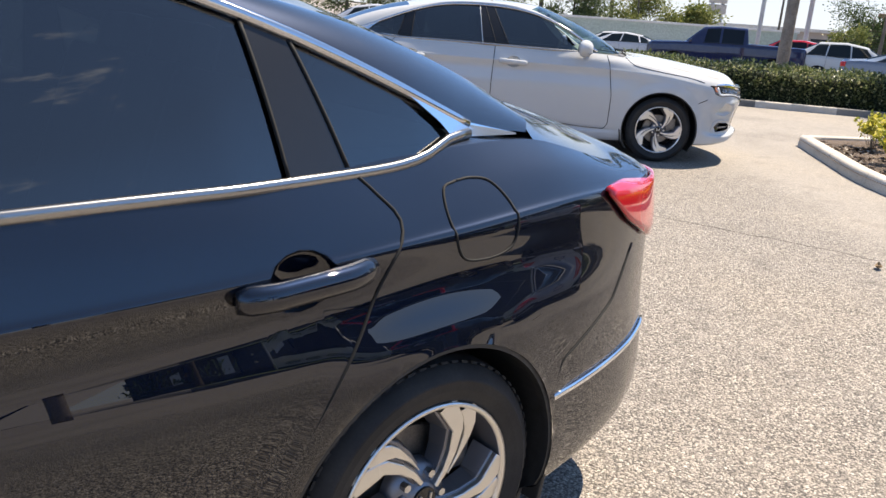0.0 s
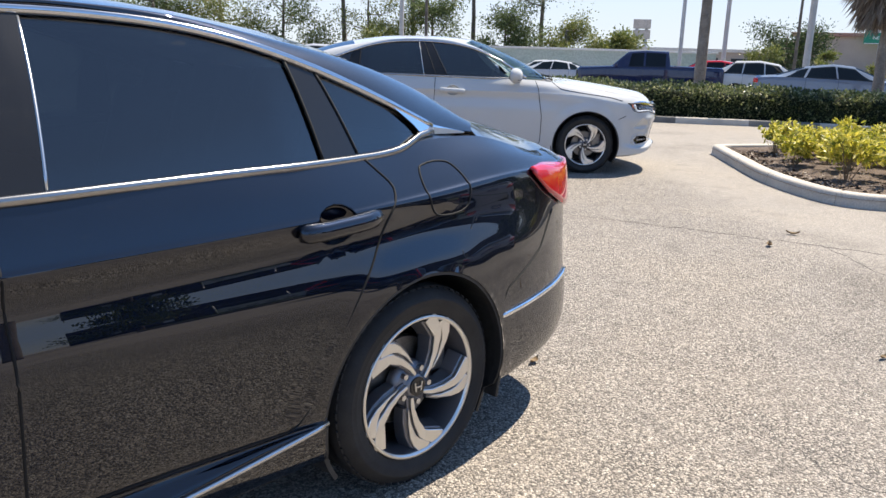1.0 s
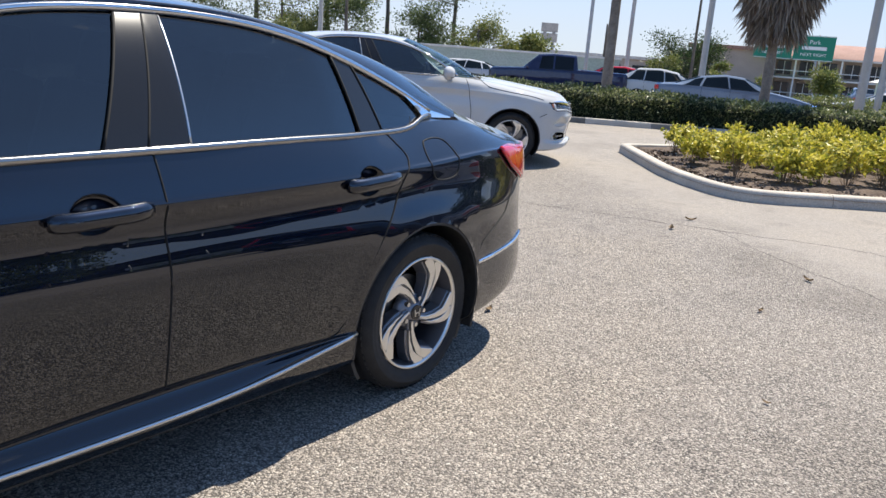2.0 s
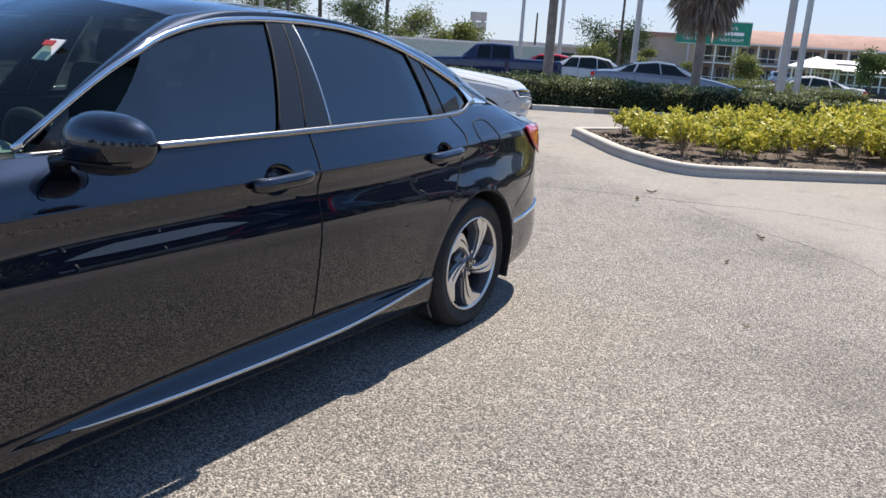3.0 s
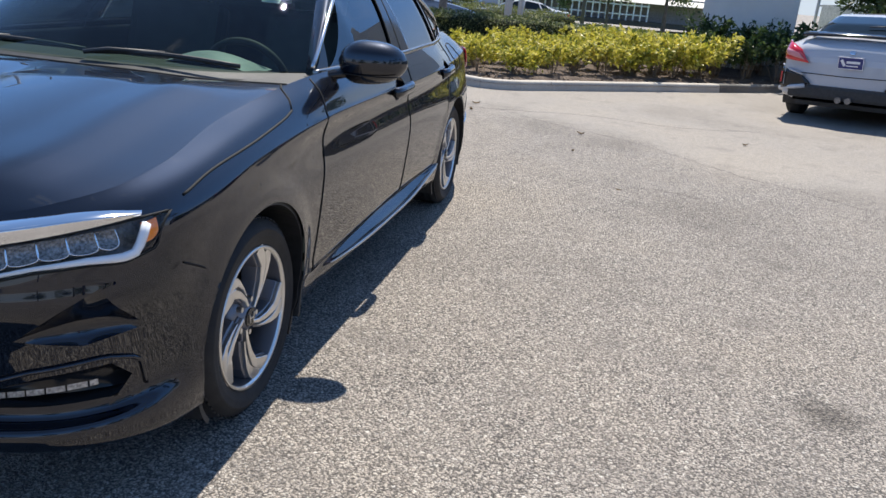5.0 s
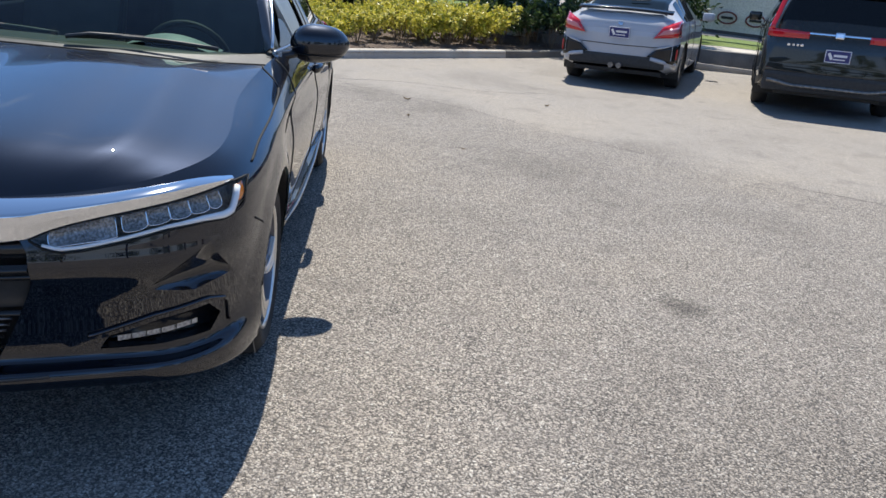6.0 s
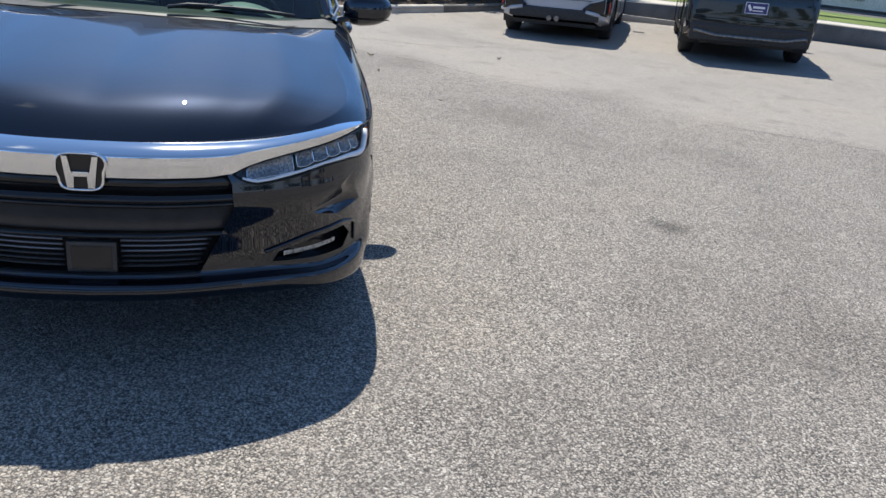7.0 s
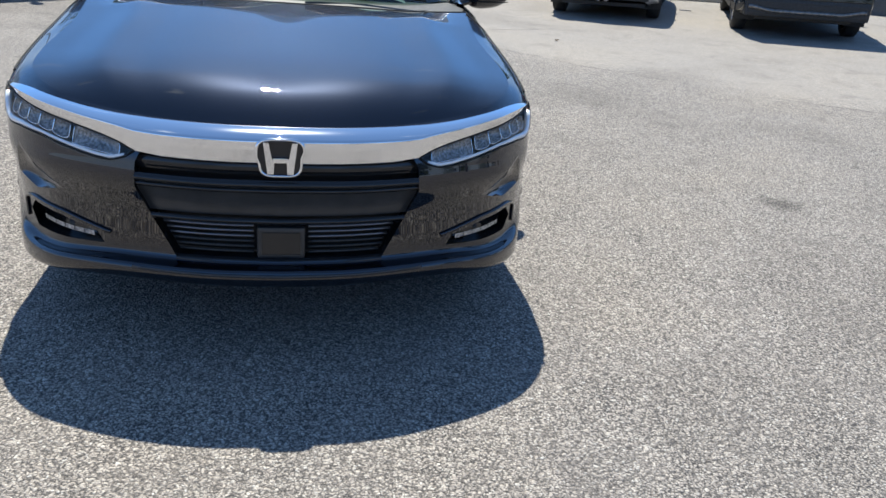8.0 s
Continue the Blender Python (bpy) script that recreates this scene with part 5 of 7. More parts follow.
# ---- the other vehicles ----
class Loft:
    """A car's skin: sections at lengths x of (half width, sill, waist, top, half roof)."""

    def __init__(self, stations):
        self.s = np.array(sorted(stations))

    def at(self, x, v, proud=0.0):
        w, zb, belt, top, ht = (float(np.interp(x, self.s[:, 0], self.s[:, k])) for k in range(1, 6))
        rows = np.array([(w * .80, zb), (w * .97, zb + .05), (w, zb + .3 * (belt - zb)), (w, zb + .62 * (belt - zb)), (w * .985, belt - .07), (w * .955, belt), (ht + .02, top - .055), (ht * .90, top - .014), (0, top)])
        i = int(min(max(v, 0), 7.999))
        f = v - i
        y, z = rows[i] * (1 - f) + rows[i + 1] * f
        return np.array((x, y, z))

    def out(self, x, v, proud):
        p = self.at(x, v)
        if proud:
            a = self.at(x + .03, v) - self.at(x - .03, v)
            b = self.at(x, min(8, v + .05)) - self.at(x, max(0, v - .05))
            n = np.cross(a, b)
            n /= np.linalg.norm(n) + 1e-9
            if n[1] < -1e-6 or (abs(n[1]) < .02 and n[2] < 0) or (v > 6 and n[2] < 0):
                n = -n
            p = p + n * proud
        return p


def simple_wheel(car, m, r, rim):
    wheel = new("wheel")
    wheel.parent, wheel.matrix_basis = car, m
    bm = bmesh.new()
    lathe(bm, [(r * .68, -.1), (r * .9, -.105), (r, -.08), (r, .08), (r * .9, .105), (r * .68, .1)], 32)
    part("tyre", bm, RUBBER, wheel, smooth=True)
    bm = bmesh.new()
    lathe(bm, [(r * .69, .095), (r * .63, .09), (r * .58, .02), (0, .01)], 32)
    part("rim", bm, rim, wheel, smooth=True)
    for k in range(5):
        bm = bmesh.new()
        a = radians(72 * k + 18)
        add_box(bm, (r * .62, .025, r * .16), pose(0, 0, 0, 0, -math.degrees(a), 0) @ Matrix.Translation((r * .32, .075, 0)), .006)
        part("spoke", bm, ALLOY_FACE, wheel)
    return wheel


def loft_car(name, label, category, paint, m, stations, wheels, r, side, screen, rear, dark=True, cladding=False, group=""):
    """wheels: lengths of the axles; side: window bays (x0 low, x0 high, x1 low, x1 high); screen and rear: length ranges of the end windows."""
    car = thing(name, label, category, m, group)
    lf = Loft(stations)
    x0, x1 = lf.s[0, 0], lf.s[-1, 0]
    xs = spaced((x0, x1, 60), *[(h - r - .12, h + r + .12, 30) for h in wheels])
    xs = xs[(xs >= x0) & (xs <= x1)]
    vs = np.unique(np.r_[np.linspace(0, 5, 31), np.linspace(5, 8, 13)])
    ar = r + .055
    for kind, rows in (("body", vs[vs <= 5]), ("upper_body", vs[vs >= 5])):
        g = np.array([[lf.at(x, v) for v in rows] for x in xs])
        bm = bmesh.new()
        for sy in (1, -1):
            vv = [[bm.verts.new(p * (1, sy, 1)) for p in col] for col in g]
            for i in range(len(xs) - 1):
                for j in range(len(rows) - 1):
                    q = (vv[i][j], vv[i + 1][j], vv[i + 1][j + 1], vv[i][j + 1])
                    if kind == "body" and any(all((v.co.x - h) ** 2 + (v.co.z - r) ** 2 < ar**2 for v in q) for h in wheels):
                        continue
                    bm.faces.new(q if sy > 0 else q[::-1])
        for v in bm.verts:
            for h in wheels:
                dx, dz = v.co.x - h, v.co.z - r
                d = math.hypot(dx, dz)
                if kind == "body" and 1e-4 < d < ar and v.link_faces:
                    v.co.x, v.co.z = h + dx / d * ar, r + dz / d * ar
        # close the two ends
        for xe in (x0, x1):
            ring = [v for v in bm.verts if abs(v.co.x - xe) < 1e-5]
            left = sorted([v for v in ring if v.co.y >= 0], key=lambda v: v.co.z)
            right = sorted([v for v in ring if v.co.y < 0 or (v.co.y == 0)], key=lambda v: v.co.z)
            for a, b, c, d in zip(left, left[1:], right, right[1:]):
                corner = [v for i, v in enumerate((a, b, d, c)) if v not in (a, b, d, c)[:i]]
                if len(corner) > 2 and not bm.faces.get(corner):
                    bm.faces.new(corner)
        bmesh.ops.delete(bm, geom=[v for v in bm.verts if not v.link_faces], context="VERTS")
        bmesh.ops.remove_doubles(bm, verts=bm.verts, dist=1e-4)
        part(kind, bm, paint, car, smooth=True)

    def patch(nm, xa, xb, va, vb, mat, proud=.006, nu=12, nv=6, both=True, lab="", rake=(0, 0)):
        for sy in ((1, -1) if both else (1,)):
            g = [[lf.out((xa + rake[0] * b) * (1 - a) + (xb + rake[1] * b) * a, va + (vb - va) * b, proud) * (1, sy, 1) for a in np.linspace(0, 1, nu)] for b in np.linspace(0, 1, nv)]
            sheet(nm, g, mat, car, lab)

    for k, (a, b, c, d) in enumerate(side):
        patch("side_window", a, c, 5.06, 5.93, GLASS_SIDE, .005, lab="dark side window", rake=(b - a, d - c))
        patch("window_trim", a + .02, c - .02, 4.98, 5.05, GLOSS_BLACK, .006, nv=3)
    for nm, rng_ in (("windscreen", screen), ("rear_window", rear)):
        if rng_:
            g = []
            for x in np.linspace(*rng_, 14):
                half = [lf.out(x, v, .006) for v in np.linspace(8, 6.15, 10)]
                g.append([p * (1, -1, 1) for p in half[:0:-1]] + half)
            sheet(nm, g, GLASS_SIDE, car, "dark glass")
    if cladding:
        patch("cladding", x0 + .05, x1 - .05, .1, 1.5, PLASTIC, .004, 40, 4)
    for h in wheels:
        for sy in (1, -1):
            w = float(np.interp(h, lf.s[:, 0], lf.s[:, 1]))
            simple_wheel(car, pose(h, sy * (w - .125), r) @ (Matrix() if sy > 0 else pose(0, 0, 0, 0, 0, 180)), r, ALLOY_DARK)
            bm = bmesh.new()
            ring = []
            for k in range(25):
                a = radians(-25 + 230 * k / 24)
                ring.append([bm.verts.new((h + q * math.cos(a), sy * y, r + q * math.sin(a))) for q, y in ((ar, w - .005), (ar, w - .3), (0, w - .32))])
            for p, q in zip(ring, ring[1:]):
                bm.faces.new((p[0], p[1], q[1], q[0]))
                bm.faces.new((p[1], p[2], q[1]))
            part("arch_liner", bm, PLASTIC, car)
    box_part("floor_pan", (x1 - x0 - .4, 1.3, .06), pose((x0 + x1) / 2, 0, lf.s[len(lf.s) // 2, 2] + .05), PLASTIC, car, .01)
    for sy in (1, -1):
        xm = screen[0] + .05 if screen else x1 - 1.2
        px = min(screen) + (max(screen) - min(screen)) * .72 if screen else x1 - 1.2
        p = lf.at(px, 5.0)
        bm = bmesh.new()
        add_box(bm, (.12, .20, .14), Matrix.Translation((p[0], sy * (p[1] + .14), p[2] + .07)), .045)
        part("door_mirror", bm, paint, car, smooth=True)
        # gaps of the doors, door handles
        for a, b, c, d in side[:2]:
            line = [lf.out(c, v, .001) * (1, sy, 1) for v in np.linspace(1.0, 4.95, 12)]
            tube("door_gap", line, .004, SEAM, car, seg=5)
            hp = np.array([lf.out(c + .10 + q, 4.15, .012) * (1, sy, 1) for q in np.linspace(0, .17, 5)])
            tube("door_handle", hp, .013, paint, car, seg=6)
    return car, lf, patch


GLASS_SIDE = tinted_glass("dark_car_glass", (.10, .13, .13))
BLUE_PLATE = material("blue_dealer_plate", (.02, .03, .16), .3)
PINK_LENS = material("pale_red_lens", (.62, .22, .24), .12, 0.0, Coat_Weight=1.0)
WHITE_INK = material("white_print", (.8, .8, .8), .5)


def dealer_plate(car, m):
    plate = box_part("plate", (.012, .31, .16), m, BLUE_PLATE, car, .004, "blue dealer plate with a white edge and mark")
    for dy, dz, sy_, sz in ((0, .074, .30, .008), (0, -.074, .30, .008), (.148, 0, .008, .15), (-.148, 0, .008, .15), (.03, .012, .16, .03), (.02, -.035, .14, .014)):
        box_part("print", (.016, sy_, sz), m @ Matrix.Translation((0, dy, dz)), WHITE_INK, plate, .001)
    box_part("print", (.016, .035, .09), m @ Matrix.Translation((0, -.09, 0)) @ pose(0, 0, 0, 28), WHITE_INK, plate, .001)


def rest(x, y, heading):
    """Pose of a car whose middle stands at x, y on the sloping ground."""
    h = Vector((math.cos(radians(heading)), math.sin(radians(heading)), 0))
    l = Vector((-h.y, h.x, 0))
    z = lambda v: ground_z(x + v.x, y + v.y)
    pitch = math.degrees(math.atan2(z(h * 1.35) - z(h * -1.35), 2.7))
    roll = math.degrees(math.atan2(z(l * .8) - z(l * -.8), 1.6))
    zc = (z(h * 1.35 + l * .8) + z(h * -1.35 + l * .8) + z(h * 1.35 - l * .8) + z(h * -1.35 - l * .8)) / 4
    return pose(x, y, zc, 0, 0, heading) @ pose(0, 0, 0, roll, -pitch, 0)


def hatchback():
    h = 180 - 26
    d = Vector((math.cos(radians(h)), math.sin(radians(h))))
    st = [(2.28, .55, .25, .62, .66, .45), (2.1, .78, .2, .70, .76, .66), (1.7, .87, .2, .80, .86, .76), (1.0, .895, .18, .93, .98, .80), (.85, .9, .18, .95, 1.02, .78), (.1, .9, .18, .97, 1.37, .58), (-.3, .9, .18, .98, 1.42, .57), (-.9, .9, .18, .99, 1.40, .56),
          (-1.5, .89, .2, 1.0, 1.27, .55), (-1.90, .865, .25, .99, 1.10, .60), (-2.02, .85, .28, .97, 1.04, .66), (-2.12, .82, .30, .90, .985, .66), (-2.17, .79, .33, .84, .93, .62)]
    car, lf, patch = loft_car("hatchback", "silver hatchback with a black spoiler parked nose to the kerb", "car", PAINT_SILVER, rest(-8.50 + d.x * 1.35, 5.13 + d.y * 1.35, h), st, (1.35, -1.35), .325, [(.62, .05, -.25, -.32), (-.30, -.36, -1.15, -1.05), (-1.2, -1.1, -1.62, -1.35)], (.95, .18), (-1.05, -1.86))
    x = -2.17
    dealer_plate(car, pose(x - .03, 0, .80, 0, 12, 180))
    def tail(y, z, proud=.012):
        """The outside of the tail at a half breadth and a height."""
        return float(np.interp(y, (0, .70, .77, .81, .84, .87), (-2.175, -2.175, -2.160, -2.12, -2.06, -1.95))) + 1.25 * max(0, z - .90) - proud

    def tail_sheet(nm, corners, mat, parent, lab, sy, proud=.012, n=9, thick=.02):
        """A patch on the tail between four (y, z) corners: outer low, inner low, inner high, outer high."""
        c = [np.array(q) for q in corners]
        g_ = []
        for b in np.linspace(0, 1, 6):
            row = []
            for a in np.linspace(0, 1, n):
                y, z = (c[0] * (1 - a) + c[1] * a) * (1 - b) + (c[3] * (1 - a) + c[2] * a) * b
                row.append((tail(y, z, proud), sy * y, z))
            g_.append(row)
        return sheet(nm, g_, mat, parent, lab, thick=thick)

    for sy in (1, -1):
        lamp = tail_sheet("tail_lamp", ((.865, .80), (.50, .76), (.62, .92), (.84, 1.03)), RED_LENS, car, "C-shaped red tail lamp", sy, .02)
        tail_sheet("lamp_band", ((.84, .86), (.56, .80), (.64, .88), (.83, .94)), PINK_LENS, lamp, "paler inner lens", sy, .044, thick=.004)
        vent = tail_sheet("bumper_vent", ((.862, .40), (.44, .50), (.56, .60), (.868, .70)), GLOSS_BLACK, car, "black bumper corner vent", sy, .014)
        tube("vent_trim", [(tail(y, z, .03), sy * y, z) for y, z in ((.86, .71), (.72, .66), (.55, .61))], .014, PAINT_SILVER, vent)
        tube("vent_trim", [(tail(y, z, .04), sy * y, z) for y, z in ((.85, .40), (.66, .44), (.50, .47))], .030, PAINT_SILVER, vent)
        box_part("reflector", (.02, .025, .15), pose(tail(.845, .5, .03), sy * .85, .55), RED_LENS, vent, .004)
    # black wing half way down the rear glass, silver lip
    wing = [[(-1.83 - .14 * b - .06 * (1 - abs(a) ** 4), .70 * a, 1.135 - .03 * b + .02 * (1 - a * a)) for a in np.linspace(-1, 1, 21)] for b in np.linspace(0, 1, 4)]
    sheet("spoiler", wing, GLOSS_BLACK, car, "black rear spoiler", thick=.03)
    box_part("lower_bumper", (.20, 1.42, .17), pose(x + .06, 0, .40), PLASTIC, car, .04, "black lower bumper with diffuser")
    for y in (-.06, .06):
        bm = bmesh.new()
        add_cyl(bm, .04, .04, .08, pose(x - .05, y, .33, 0, 90, 0), 20)
        part("exhaust_tip", bm, BRAKE, car)
    tube("boot_gap", [(x - .005, y, .62 + .02 * abs(y)) for y in np.linspace(-.60, .60, 12)], .005, SEAM, car, seg=5)
    tube("wiper", [(-1.63, -.02, 1.245), (-1.58, -.3, 1.265)], .008, PLASTIC, car)
    box_part("badge", (.012, .07, .05), pose(x - .015, 0, .93, 0, 25, 0), CHROME, car, .01)


def crossover():
    h = 180 - 24
    d = Vector((math.cos(radians(h)), math.sin(radians(h))))
    st = [(2.27, .6, .3, .75, .80, .5), (2.1, .82, .25, .88, .93, .7), (1.6, .9, .22, 1.0, 1.05, .80), (1.05, .925, .2, 1.06, 1.13, .80), (.3, .927, .2, 1.08, 1.58, .64), (-.3, .927, .2, 1.10, 1.67, .64), (-1.2, .925, .22, 1.12, 1.665, .62), (-1.78, .915, .25, 1.12, 1.62, .60),
          (-1.95, .90, .28, 1.11, 1.52, .63), (-2.12, .89, .32, 1.06, 1.19, .74), (-2.20, .875, .36, 1.0, 1.09, .76), (-2.26, .85, .40, .80, 1.03, .76), (-2.30, .82, .42, .66, .95, .72)]
    car, lf, patch = loft_car("crossover", "dark charcoal crossover with tall red tail lamps by the kerb", "car", PAINT_DARK, rest(-6.82 + d.x * 1.33, 7.50 + d.y * 1.33, h), st, (1.33, -1.33), .36, [(.75, .28, -.25, -.30), (-.30, -.35, -1.15, -1.1), (-1.2, -1.15, -1.75, -1.55)], (1.02, .36), (-1.80, -2.11), cladding=True)
    x = -2.30
    dealer_plate(car, pose(x - .025, -.02, .80, 0, 4, 180))
    box_part("chrome_bar", (.03, .86, .026), pose(x + .06, 0, 1.055, 0, 20, 0), CHROME, car, .01, "bright bar over the plate")
    box_part("badge", (.02, .11, .085), pose(x + .035, 0, 1.055, 0, 12, 0), CHROME, car, .02)
    for sy in (1, -1):
        sheet("tail_lamp", [[(-1.905 - .34 * (1 - b) - .02, sy * (.665 + .13 * (1 - b) + .06 * a), 1.09 + .46 * b) for a in np.linspace(0, 1, 5)] for b in np.linspace(0, 1, 12)], RED_LENS, car, "tall red tail lamp on the rear pillar", thick=.03)
        sheet("tail_lamp", [[(x + .045 + .17 * max(0, a - .6) ** 1.2, sy * (.36 + .50 * a), .985 + .10 * b - .015 * (1 - a)) for a in np.linspace(0, 1, 10)] for b in np.linspace(0, 1, 4)], RED_LENS, car, "red tail lamp foot on the tailgate", thick=.03)
        box_part("reflector", (.03, .22, .06), pose(x + .015, sy * .66, .50), RED_LENS, car, .01)
        bm = bmesh.new()
        add_cyl(bm, .03, .03, .06, pose(x + .05, sy * .55, .33, 0, 90, 0), 16)
        part("exhaust_tip", bm, BRAKE, car)
    box_part("lower_bumper", (.20, 1.66, .26), pose(x + .07, 0, .43), PLASTIC, car, .05, "black lower bumper")
    tube("skid_trim", [(x - .03, y, .385 + .05 * min(1, abs(y) * 4 - 1.9 if abs(y) > .48 else 0) * (1 if abs(y) > .48 else 0)) for y in np.linspace(-.78, .78, 30)], .030, BRAKE, car, "grey metal skid trim")
    tube("tailgate_gap", [(x - .003, y, .62) for y in np.linspace(-.7, .7, 8)], .005, SEAM, car, seg=5)
    for dy, w in ((.62, .05), (.56, .035), (.51, .04), (.46, .05)):
        box_part("lettering", (.01, w * .75, .028), pose(x + .0, dy - .03, .90), CHROME, car, .002)
    tube("wiper", [(-2.03, -.02, 1.215), (-2.01, .35, 1.235)], .009, PLASTIC, car)
    sheet("roof_spoiler", [[(-1.80 - .18 * b, .62 * a, 1.655 - .03 * b - .02 * a * a) for a in np.linspace(-1, 1, 13)] for b in np.linspace(0, 1, 3)], PAINT_DARK, car, thick=.03)


SEDAN_ST = [(2.35, .55, .25, .66, .70, .45), (2.15, .80, .2, .76, .80, .68), (1.6, .9, .2, .88, .93, .78), (1.0, .92, .18, .98, 1.03, .80), (.15, .92, .18, 1.0, 1.40, .58), (-.4, .92, .18, 1.01, 1.45, .57), (-1.1, .92, .2, 1.02, 1.36, .55), (-1.9, .90, .22, 1.02, 1.09, .68), (-2.4, .8, .3, .98, 1.05, .66), (-2.48, .7, .35, .85, .95, .5)]
SUV_ST = [(2.27, .6, .3, .75, .80, .5), (2.1, .82, .25, .88, .93, .7), (1.5, .9, .22, 1.0, 1.06, .80), (.95, .925, .2, 1.04, 1.12, .80), (.2, .927, .2, 1.06, 1.55, .62), (-.5, .927, .2, 1.08, 1.66, .62), (-1.4, .925, .22, 1.12, 1.62, .60), (-2.0, .89, .3, 1.10, 1.30, .64), (-2.3, .80, .42, .80, .95, .66)]
TRUCK_ST = [(2.95, .75, .45, 1.0, 1.08, .6), (2.8, .97, .4, 1.14, 1.20, .8), (1.5, 1.0, .35, 1.22, 1.27, .85), (.85, 1.01, .35, 1.24, 1.86, .70), (.2, 1.01, .35, 1.25, 1.92, .72), (-.75, 1.01, .35, 1.26, 1.90, .72), (-.80, 1.01, .35, 1.26, 1.34, .95), (-2.85, 1.0, .4, 1.26, 1.32, .95), (-2.95, .9, .5, 1.2, 1.25, .8)]
SEDAN_BAYS = [(.72, .2, -.2, -.28), (-.25, -.33, -1.05, -.95), (-1.12, -1.02, -1.6, -1.3)]
SUV_BAYS = [(.65, .2, -.25, -.3), (-.3, -.35, -1.1, -1.05), (-1.15, -1.1, -1.85, -1.5)]


def far_cars():
    def tail(car, x, z, w, mat=RED_LENS):
        for sy in (1, -1):
            box_part("tail_lamp", (.14, .30, .14), pose(x, sy * w, z), mat, car, .03)

    def head(car, x, z, w):
        for sy in (1, -1):
            box_part("headlamp", (.2, .28, .12), pose(x, sy * w, z), LAMP_SILVER, car, .03)

    row = 123.0
    specs = [
        ("pickup_truck", "dark blue crew cab pickup truck parked beyond the hedge", "truck", PAINT_NAVY, -30.3, -15.4, 121 + 180, TRUCK_ST, (1.85, -1.85), .40, [(.80, .72, .22, .22), (.14, .14, -.65, -.65)], (1.45, .92), None),
        ("red_suv", "red crossover parked beyond the hedge", "car", PAINT_RED, -35.2, -14.0, 112, SUV_ST, (1.33, -1.33), .35, SUV_BAYS, (.95, .3), (-1.45, -1.98)),
        ("white_suv", "white crossover parked beyond the hedge", "car", PAINT_WHITE, -32.6, -11.1, 112, SUV_ST, (1.33, -1.33), .35, SUV_BAYS, (.95, .3), (-1.45, -1.98)),
        ("grey_sedan", "grey-blue sedan parked beyond the hedge", "car", PAINT_GREY, -24.9, -5.75, 110, SEDAN_ST, (1.4, -1.4), .33, SEDAN_BAYS, (.95, .2), (-1.15, -1.85)),
        ("white_coupe", "white low car parked past the hedge", "car", PAINT_WHITE, -36.0, -3.4, 285, SEDAN_ST, (1.4, -1.4), .33, SEDAN_BAYS, (.95, .2), (-1.15, -1.85)),
        ("dark_suv", "dark grey wagon parked on the far road side", "car", PAINT_GREY, -62.0, -9.3, 200, SUV_ST, (1.33, -1.33), .35, SUV_BAYS, (.95, .3), (-1.45, -1.98)),
        ("silver_car", "silver car parked in the far row", "car", PAINT_SILVER, -30.5, -20.8, 300, SEDAN_ST, (1.4, -1.4), .33, SEDAN_BAYS, (.95, .2), (-1.15, -1.85)),
        ("pale_car", "pale car parked in the far row", "car", PAINT_WHITE, -33.0, -23.3, 300, SEDAN_ST, (1.4, -1.4), .33, SEDAN_BAYS, (.95, .2), (-1.15, -1.85)),
        ("silver_wagon", "silver crossover parked under the trees", "car", PAINT_SILVER, -17.5, -22.0, 310, SUV_ST, (1.33, -1.33), .35, SUV_BAYS, (.95, .3), (-1.45, -1.98)),
        ("dark_car", "dark sedan parked under the trees", "car", PAINT_DARK, -13.0, -24.5, 310, SEDAN_ST, (1.4, -1.4), .33, SEDAN_BAYS, (.95, .2), (-1.15, -1.85)),
    ]
    for nm, lab, cat, paint, x, y, hd, st, ax, r, bays, scr, rear in specs:
        car, lf, patch = loft_car(nm, lab, cat, paint, rest(x, y, hd), st, ax, r, bays, scr, rear, group="cars parked in the far rows")
        tail(car, st[-1][0] + .08, .90 if st is not TRUCK_ST else 1.05, .68)
        head(car, st[0][0] - .12, .68 if st is SEDAN_ST else .85, .62)
    return


hatchback()
crossover()
far_cars()


# ---- plants ----
def leaf_material(name, stops, gloss=.45, through_=.35):
    m = material(name, stops[0][1], gloss)
    t, b = nodes_of(m)
    g = t.nodes.new("ShaderNodeNewGeometry")
    col = ramp_node(t, g.outputs["Random Per Island"], stops).outputs[0]
    n = noise_node(t, 40.0, 3)
    col = mix_node(t, col, ramp_node(t, n.outputs["Fac"], [(.3, (.8, .8, .8)), (.7, (1.15, 1.15, 1.15))]).outputs[0], .7, "MULTIPLY")
    t.links.new(col, b.inputs["Base Color"])
    back = t.nodes.new("ShaderNodeBsdfTranslucent")
    t.links.new(col, back.inputs[0])
    mix = t.nodes.new("ShaderNodeMixShader")
    mix.inputs[0].default_value = through_
    out = t.nodes["Material Output"]
    t.links.new(b.outputs[0], mix.inputs[1])
    t.links.new(back.outputs[0], mix.inputs[2])
    t.links.new(mix.outputs[0], out.inputs[0])
    return m


